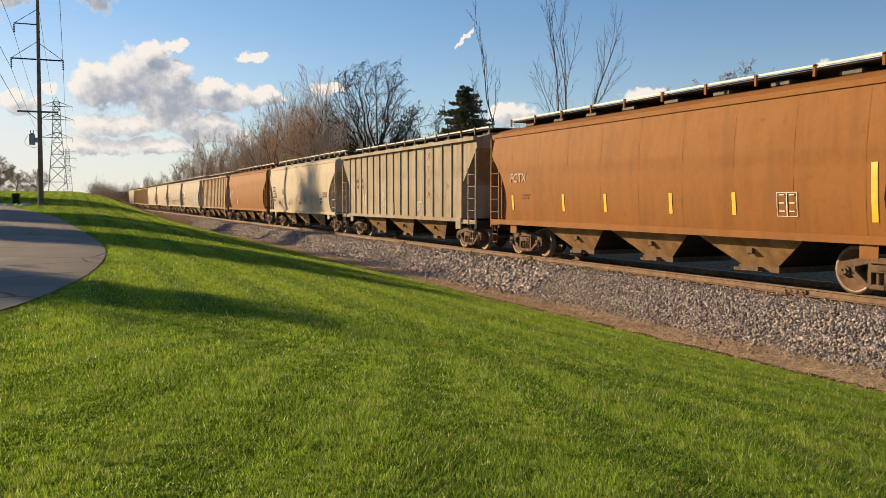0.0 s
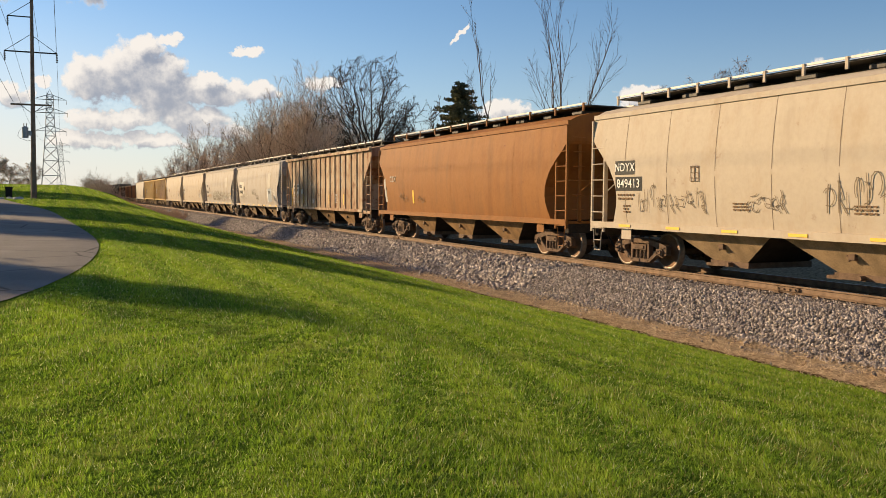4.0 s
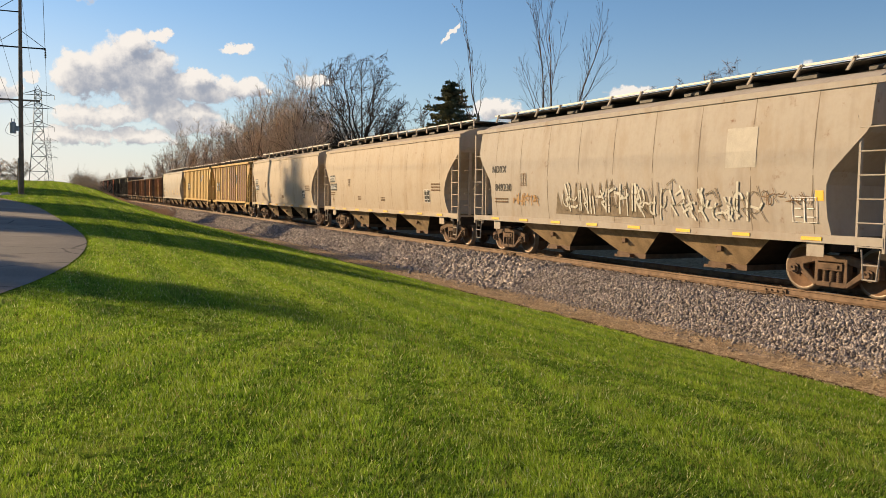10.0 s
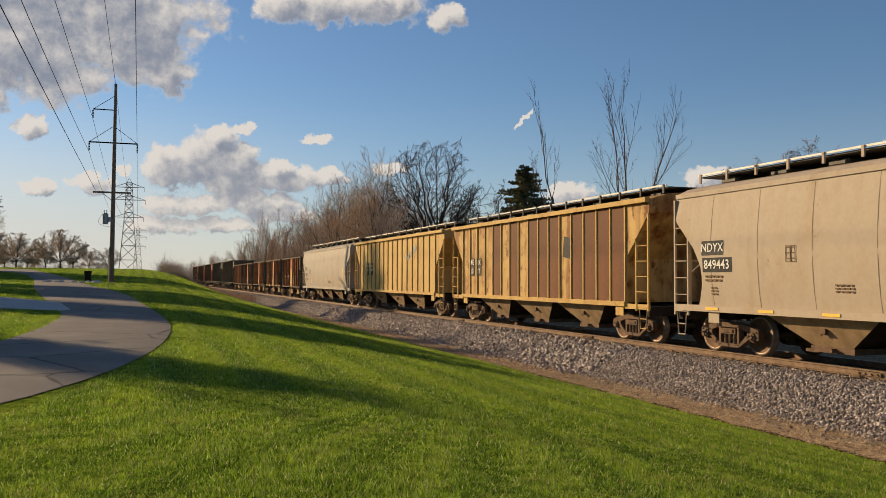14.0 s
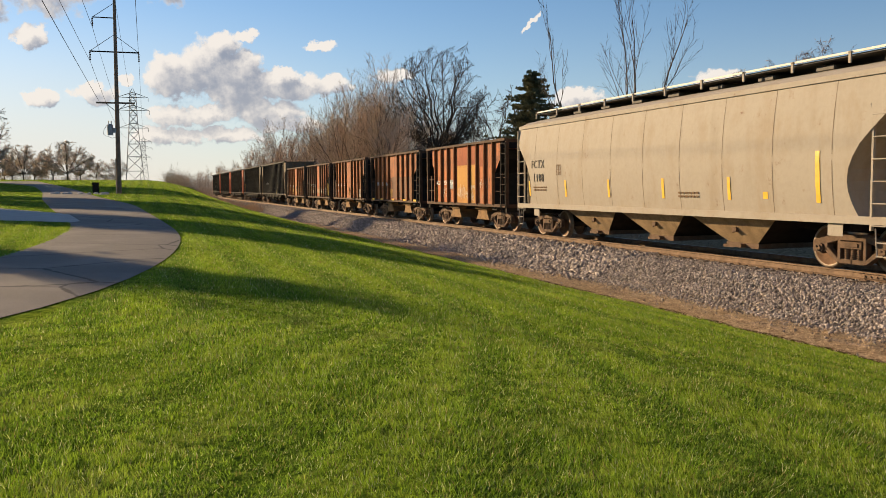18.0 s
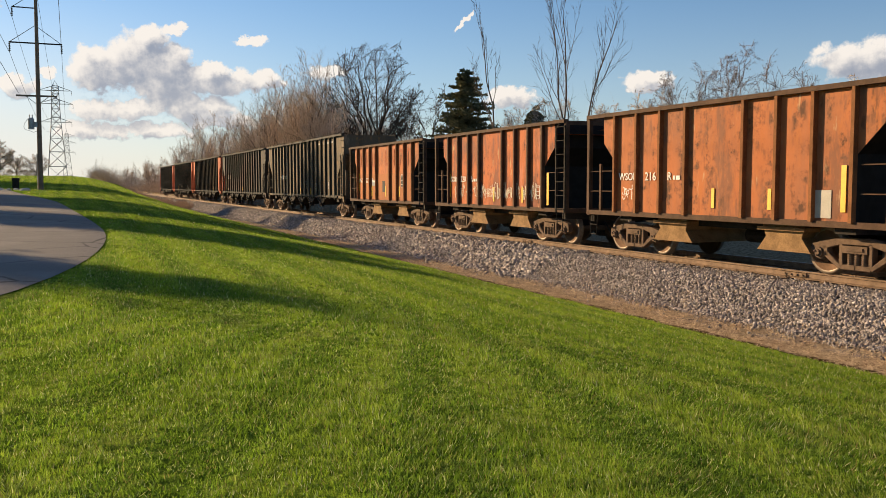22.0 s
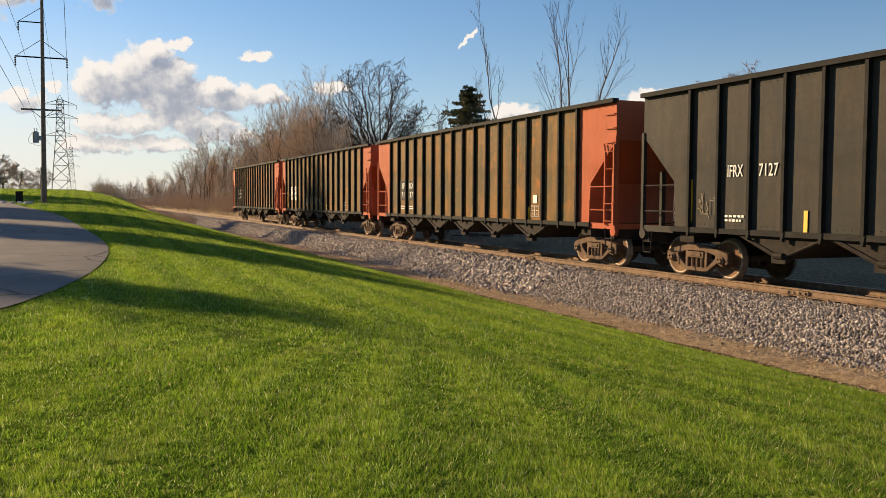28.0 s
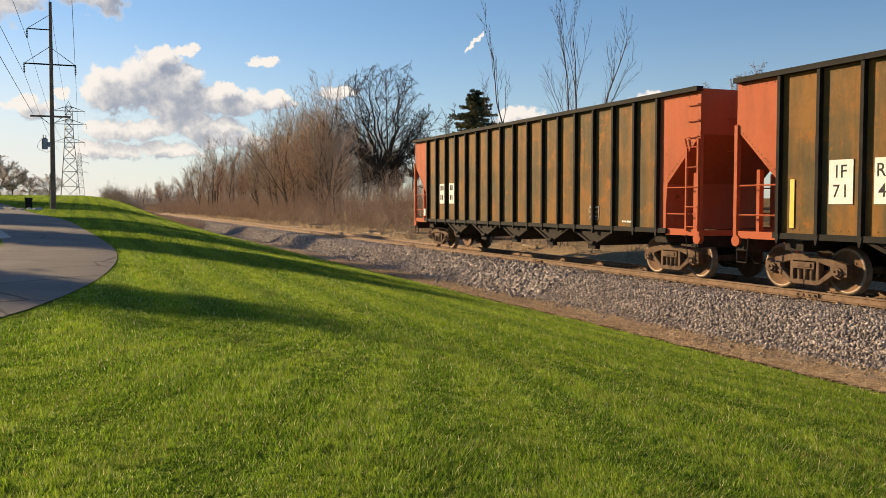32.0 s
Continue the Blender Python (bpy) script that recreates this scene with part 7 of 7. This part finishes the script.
def build_pole():
    d, u = du(POLE_X, POLE_Y)
    pole = thing("utility_pole", "tall weathered wooden utility pole with three crossarms", "utility pole", at=pose(POLE_X, POLE_Y, ground_z(d, u), 0, 0, TURN))
    bm = bmesh.new()
    rod(bm, (0, 0, -0.5), (0.12, 0, 17.2), 0.22, 14, 0.12)
    part("shaft", data("shaft", bm, POLE_WOOD), pole)
    def arm(x0, x1, z, r, name="crossarm"):
        b = bmesh.new()
        if name == "crossarm":
            box(b, x0, x1, -0.07, 0.07, z - 0.07, z + 0.07)
        else:
            rod(b, (x0, 0, z), (x1, 0, z), r, 8)
        part(name, data(name, b, POLE_WOOD if name == "crossarm" else BLACK), pole)
    arm(-1.7, 0.1, 14.9, 0.05, "steel_arm")
    arm(-2.0, 2.0, 12.05, 0.06, "steel_arm")
    arm(-1.6, 1.5, 7.75, 0.1)
    for x0, z0, x1, z1 in ((-1.6, 14.95, 0, 16.1), (-1.9, 12.1, 0, 13.5), (1.9, 12.1, 0, 13.5), (-0.9, 7.75, 0, 7.0), (0.9, 7.75, 0, 7.0)):
        b = bmesh.new()
        rod(b, (x0, 0, z0), (x1, 0, z1), 0.025, 5)
        part("brace", data("brace", b, BLACK), pole)
    def insulator():
        b = bmesh.new()
        for k in range(5):
            rod(b, (0, 0, -0.1 - 0.14 * k), (0, 0, -0.19 - 0.14 * k), 0.09, 10, 0.05)
        rod(b, (0, 0, 0), (0, 0, -0.85), 0.02, 5)
        return data("insulator", b, PORCELAIN)
    for x, z in ((-1.68, 14.9), (-1.95, 12.05), (1.95, 12.05)):
        part("insulator", shared("insulator", insulator), pole, at=pose(x, 0, z))
        WIRE_ENDS.append((x, z - 0.85))
    WIRE_ENDS.extend(((0.12, 17.0), (-1.4, 7.95)))
    b = bmesh.new()
    rod(b, (-0.55, -0.1, 5.0), (-0.55, -0.1, 5.85), 0.24, 14)
    rod(b, (-0.55, -0.1, 5.85), (-0.55, -0.1, 5.95), 0.24, 14, 0.12)
    for s in (-0.1, 0.1):
        rod(b, (-0.55 + s, -0.1, 5.9), (-0.55 + s, -0.1, 6.2), 0.04, 8)
    box(b, -0.4, 0, -0.14, -0.06, 5.2, 5.6)
    part("transformer", data("transformer", b, GALV), pole, "grey round pole transformer")
    pts = [(-0.75 - 0.35 * math.sin(k / 10 * math.pi), -0.1, 5.9 - 1.5 * k / 10 + 0.5 * (k / 10) ** 3) for k in range(11)] + [(-0.4, -0.05, 4.75), (0, 0, 4.9)]
    part("drop_cable", pipe("drop_cable", pts, 0.014, WIRE), pole)
    b = bmesh.new()
    rod(b, (-0.2, 0.05, -0.2), (-0.2, 0.05, 3.0), 0.05, 8)
    part("cable_guard", data("cable_guard", b, GALV), pole)
    # overhead wires run on past the camera and on to the tower
    base = ground_z(d, u)
    for k, (x, z) in enumerate(WIRE_ENDS):
        for u0, u1, sag in ((u, -60, 0.9 if k < 4 else 0.3), (u, 288, 3.0)):
            pts = [(d + x, u0 + (u1 - u0) * f, base + z - sag * 4 * f * (1 - f) + (6.0 * f if u1 > u0 and k < 4 else 0)) for f in np.linspace(0, 1, 41)]
            if u1 > u0 and k > 3:
                continue
            thing("overhead_wire", "thin dark overhead power cable strung from the utility pole", "cable", "overhead wires", me=pipe("overhead_wire", pts, 0.016, WIRE, 4), at=TRACK_TURN)
    # black utility box and pale stones at the foot
    px, py = POLE_X - 1.3, POLE_Y - 1.6
    b = bmesh.new()
    box(b, -0.2, 0.2, -0.2, 0.2, 0, 0.75)
    box(b, -0.23, 0.23, -0.23, 0.23, 0.75, 1.0)
    bmesh.ops.bevel(b, geom=b.edges[:], offset=0.03, segments=2, affect="EDGES")
    thing("utility_box", "small black utility box standing by the pole", "utility box", me=data("utility_box", b, BLACK), at=pose(px, py, ground_z(*du(px, py)) - 0.02))
    rng = random.Random(3)
    def rock():
        b = bmesh.new()
        bmesh.ops.create_icosphere(b, subdivisions=2, radius=0.3)
        for v in b.verts:
            v.co *= 1 + 0.35 * noise.noise(v.co * 4)
            v.co.z *= 0.6
        return data("landscape_rock", b, CONCRETE)
    for k in range(16):
        x, y = POLE_X - 4.2 + 4.6 * k / 16 + rng.uniform(-0.3, 0.3), POLE_Y - 3.2 + rng.uniform(-0.6, 0.6)
        s = rng.uniform(0.5, 1.1)
        o = thing("landscape_rock", "pale grey landscape rock beside the lane", "rock", "rocks by the pole", me=shared("rock", rock), at=pose(x, y, ground_z(*du(x, y)) + 0.03, 0, 0, rng.uniform(0, 360)))
        o.scale = (s, s * 0.8, s)


def lattice_tower(height, at, label):
    t = thing("transmission_tower", label, "transmission tower", at=at)
    segs = []
    levels = [0, 5, 9.5, 13.5, 17, 20, 22.5, 25, 27, 29]
    def w(z):
        return float(np.interp(z, (0, 20, 29), (2.9, 1.25, 0.95)))
    def corner(k, z):
        s = w(z)
        return ((-s, -s, z), (s, -s, z), (s, s, z), (-s, s, z))[k]
    for k in range(4):
        for a, b in zip(levels, levels[1:]):
            segs.append((*corner(k, a), *corner(k, b), 0.10, 0.10))
            segs.append((*corner(k, a), *corner((k + 1) % 4, b), 0.055, 0.055))
            segs.append((*corner((k + 1) % 4, a), *corner(k, b), 0.055, 0.055))
            segs.append((*corner(k, b), *corner((k + 1) % 4, b), 0.055, 0.055))
        segs.append((*corner(k, 29), 0, 0, 31, 0.09, 0.05))
    part("frame", tubes("frame", segs, GALV, 4), t, "braced galvanised lattice")
    for z, l in ((28.0, 4.6), (24.0, 4.9), (18.5, 4.4)):
        arm = []
        for s in (-1, 1):
            for y in (-0.8, 0.8):
                arm.append((0, y, z, s * l, 0, z, 0.08, 0.05))
                arm.append((0, y, z + 1.6, s * l, 0, z, 0.06, 0.05))
            arm.append((s * l, 0, z, s * l, 0, z - 1.3, 0.06, 0.06))
        part("arm", tubes("arm", arm, GALV, 4), t)
    t.scale = (height / 31,) * 3


def build_towers():
    d, u = by_angle(23.75, 292)
    x, y = xy(d, u)
    lattice_tower(31, pose(x, y, 2.2, 0, 0, TURN), "tall grey steel lattice transmission tower")
    d, u = by_angle(23.2, 520)
    x, y = xy(d, u)
    lattice_tower(29, pose(x, y, 2.0, 0, 0, TURN), "far grey steel lattice transmission tower")


SIDING = plain("grey_board_siding", (0.40, 0.43, 0.46), 0.8, 0, 0.1, 1.2)
SHINGLE = plain("dark_roof_shingles", (0.10, 0.10, 0.105), 0.9, 0, 0.25, 5, 0.4)
TRIM = plain("white_window_trim", (0.75, 0.75, 0.73), 0.6, 0, 0.05, 3, 0)
PANE = plain("dark_window_glass", (0.02, 0.025, 0.03), 0.08, 0, 0.1, 1, 0)


def build_house():
    d, u = by_angle(35.1, 105)
    x, y = xy(d, u)
    house = thing("house", "grey board-sided gabled house with a cupola", "house", at=pose(x, y, 1.45, 0, 0, 35.1 - 5))
    bm = bmesh.new()
    prism(bm, [(-5.6, -0.6), (5.2, -0.6), (5.2, 4.2), (0.0, 7.15), (-5.6, 4.05)], 0.0, 14.0)
    prism(bm, [(-9.0, -0.6), (2.5, -0.6), (2.5, 2.45), (-4.2, 5.5), (-9.0, 3.3)], -2.4, 0.3)
    part("wall", data("wall", bm, SIDING), house, "grey vertical board siding")
    for pts, y0, y1 in (([(5.65, 3.92), (5.65, 4.17), (0.0, 7.4), (0.0, 7.15)], -0.4, 14.3), ([(0, 7.15), (0, 7.4), (-6.0, 4.08), (-6.0, 3.83)], -0.4, 14.3),
                        ([(2.95, 2.22), (2.95, 2.45), (-4.2, 5.72), (-4.2, 5.5)], -2.8, 0.0), ([(-4.2, 5.5), (-4.2, 5.72), (-9.4, 3.3), (-9.4, 3.05)], -2.8, 0.0)):
        b = bmesh.new()
        prism(b, pts, y0, y1)
        part("roof", data("roof", b, SHINGLE), house, "dark shingle roof slope")
    b = bmesh.new()
    box(b, -0.55, 0.55, 3.0, 4.1, 6.7, 7.6)
    prism(b, [(-0.75, 7.6), (0.75, 7.6), (0.0, 8.2)], 2.8, 4.3)
    rod(b, (0, 3.55, 8.1), (0, 3.55, 8.8), 0.03, 5)
    part("cupola", data("cupola", b, TRIM), house, "small cupola with a finial")
    for wx, wy, wz in ((-2.3, -2.4, 1.75), (3.9, 0.0, 1.45)):
        b = bmesh.new()
        box(b, -0.78, 0.78, -0.09, 0.0, -0.62, 0.62)
        win = part("window", data("window", b, TRIM), house, at=pose(wx, wy, wz))
        for i in (-1, 1):
            for j in (-1, 0, 1):
                b = bmesh.new()
                box(b, j * 0.46 - 0.19, j * 0.46 + 0.19, -0.11, -0.085, i * 0.28 - 0.22, i * 0.28 + 0.22)
                part("pane", data("pane", b, PANE), win)
        for s in (-1, 1):
            b = bmesh.new()
            box(b, s * 1.05 - 0.22, s * 1.05 + 0.22, -0.06, 0.0, -0.65, 0.65)
            part("shutter", data("shutter", b, BLACK), win)
    # No opening is cut: a black slab on the wall paints the porch's shade.
    b = bmesh.new()
    box(b, 0.2, 2.35, -2.45, -2.38, -0.5, 1.95)
    prism(b, [(0.2, 1.95), (2.35, 1.95), (1.9, 2.3), (0.65, 2.3)], -2.45, -2.38)
    part("porch_opening", data("porch_opening", b, BLACK), house, "black arched panel standing for the shaded porch opening")
    b = bmesh.new()
    for xx in (0.2, 2.3):
        box(b, xx - 0.1, xx + 0.1, -2.7, -2.5, -0.5, 2.0)
    box(b, 0.05, 2.45, -2.7, -2.45, 1.95, 2.15)
    part("porch_frame", data("porch_frame", b, SIDING), house)
    d, u = by_angle(31.9, 101)
    conifer("narrow dark evergreen shrub beside the house", 61, 1.7, 0.9, stand(d, u))


def grass_material():
    n = Nodes("grass_blades", 0.6)
    n.b.inputs["Specular IOR Level"].default_value = 0.25
    geo = n.t.nodes.new("ShaderNodeNewGeometry").outputs["Random Per Island"]
    c = lawn_colour(n, n.axis(0), geo)
    c = n.mix(n.ramp(geo, 0.945, 0.955), c, (0.64, 0.62, 0.32))
    c = n.mix(n.ramp(geo, 0.075, 0.06), c, (0.30, 0.20, 0.09))
    n.colour(c)
    tl = n.t.nodes.new("ShaderNodeBsdfTranslucent")
    n.put(n.mix(0.35, c, (0.29, 0.48, 0.03)), tl.inputs["Color"])
    mx = n.t.nodes.new("ShaderNodeMixShader")
    mx.inputs[0].default_value = 0.45
    n.put(n.b.outputs[0], mx.inputs[1])
    n.put(tl.outputs[0], mx.inputs[2])
    n.put(mx.outputs[0], n.t.nodes["Material Output"].inputs["Surface"])
    return n.mat


def build_grass(count=1080000):
    """Short mown turf over the near lawn, thinner and broader-bladed with distance; the mower laid it over in stripes."""
    rng = np.random.default_rng(5)
    far = rng.random(count) < 0.17
    r = np.where(far, 28 + 120 * rng.random(count) ** 1.3, 0.9 + 31 * rng.random(count) ** 1.5)
    a = np.radians(np.where(far, rng.uniform(-40, 2, count), rng.uniform(-42, 42, count) + rng.normal(0, 16, count) * (rng.random(count) < 0.16)))
    x, y = r * np.sin(a), r * np.cos(a)
    d, u = x * TC + y * TS, -x * TS + y * TC
    side = rng.normal(0.02, 0.05, count)
    east = np.interp(y, [q[1] for q in LANE_RIGHT], [q[0] for q in LANE_RIGHT])
    west = np.interp(y, [q[1] for q in LANE_LEFT], [q[0] for q in LANE_LEFT])
    north = np.interp(x, [q[0] for q in DRIVE_LEFT], [q[1] for q in DRIVE_LEFT])
    south = np.interp(x, [q[0] for q in DRIVE_RIGHT], [q[1] for q in DRIVE_RIGHT])
    lane = (x < east + side) & (x > west - side)
    drive = (x < -15) & (y < north + side) & (y > south - side)
    keep = (d < 10.40 + 0.12 * np.sin(u * 2.3) + rng.normal(0, 0.06, count)) & ~lane & ~drive
    d, u, r = d[keep], u[keep], r[keep]
    n = len(d)
    z = ground_grid(d, u)
    tuft = np.sin(d * 23 + 3 * np.sin(u * 9)) * np.sin(u * 19 + 3 * np.sin(d * 11))
    h = rng.uniform(0.016, 0.046, n) * (1 + 0.22 * np.sin(d * 2.1 + 0.7 * u) + 0.30 * tuft) * (1 + 0.012 * r)
    wd = rng.uniform(0.0017, 0.0040, n) * (0.66 + r * 0.12)
    t = rng.uniform(0, 2 * np.pi, n)
    near = np.clip((MOW_U - u - 1.5) / 3.5, 0, 1)
    lay = near * np.sin(43.0 * np.arctan2(d - MOW_D, MOW_U - u) + 1.1 * np.sin(0.31 * u)) + (1 - near) * np.sin(4.9 * d + 1.1 * np.sin(0.31 * u) + 0.7 * np.sin(0.83 * u + d))
    lean = rng.normal(0, 0.42, (n, 2)) * h[:, None]
    lean[:, 1] += 0.45 * lay * h
    base = np.stack([d, u, z - 0.005], 1)
    off = np.stack([np.cos(t) * wd, np.sin(t) * wd, np.zeros(n)], 1)
    tip = base + np.stack([lean[:, 0], lean[:, 1], h], 1)
    verts = np.stack([base - off, base + off, tip], 1).reshape(-1, 3)
    faces = np.arange(3 * n).reshape(-1, 3)
    thing("grass", "short bright green mown grass", "grass", kind="stuff", me=raw("grass", verts, faces, grass_material()), at=TRACK_TURN)


build_sky()
build_trees()
build_brush()
build_pole()
build_towers()
build_house()
for stones, seed, reach, size in ((60000, 8, (5.5, 36), (0.021, 0.044)), (36000, 9, (22, 125), (0.042, 0.092))):
    tagged(part("ballast_stones", stone_mesh(stones, seed, reach, size), bpy.data.objects["railway_track"], "loose grey ballast stones"), kind="stuff")
build_grass()


def build_straw(count=80000):
    """Dry straw and dead grass on the strip of soil below the ballast."""
    rng = np.random.default_rng(6)
    u = 3 + 62 * rng.random(count) ** 1.4
    d = rng.normal(11.35, 0.42, count).clip(10.45, 12.5)
    z = np.where(d < 12.0, ground_grid(d, u) + 0.01, np.interp(d, (12.0, 12.5), (-1.09, -0.8))) + rng.uniform(0, 0.02, count)
    a = rng.uniform(0, 2 * np.pi, count)
    l = rng.uniform(0.03, 0.11, count)
    w = rng.uniform(0.003, 0.007, count) * (1 + u * 0.03)
    p = np.stack([d, u, z], 1)
    v = np.stack([np.cos(a) * l, np.sin(a) * l, rng.uniform(-0.01, 0.04, count)], 1)
    o = np.stack([-np.sin(a) * w, np.cos(a) * w, np.zeros(count)], 1)
    verts = np.stack([p - o, p + o, p + v], 1).reshape(-1, 3)
    straw = plain("dry_straw", (0.60, 0.45, 0.28), 0.9, 0, 0.45, 6, 0)
    thing("dry_straw", "dry straw-coloured dead grass beside the ballast", "dead grass", kind="stuff", me=raw("dry_straw", verts, np.arange(3 * count).reshape(-1, 3), straw), at=TRACK_TURN)


build_straw()


FRONT_U = 9.38
TRAVEL = [(0, 0.00), (2, 21.29), (4, 42.91), (6, 64.67), (8, 86.39), (10, 107.94), (12, 129.71), (14, 151.93), (16, 174.35), (18, 196.55), (20, 218.70), (22, 240.93), (24, 263.23), (26, 285.23), (28, 307.43), (30, 329.86), (32, 352.56)]


def motions():
    """The train rolls past; its wheels turn."""
    front = FRONT_U
    for car, length in zip(CARS, LENGTHS):
        mid = front + length / 2
        rows = []
        for t, gone in TRAVEL:
            x, y = xy(TRACK_D, mid - gone)
            rows.append((t, pose(x, y, RAIL_Z, 0, 0, TURN - 90)))
        walk(car, rows)
        front += length
    times, gone = [r[0] for r in TRAVEL], [r[1] for r in TRAVEL]
    steps = [k / 15 for k in range(0, 481)]
    roll = [math.degrees(float(np.interp(t, times, gone)) / WHEEL_R) for t in steps]
    for w, x in WHEELSETS:
        walk(w, [(t, pose(x, 0, WHEEL_R, 0, a % 360, 0)) for t, a in zip(steps, roll)])


motions()
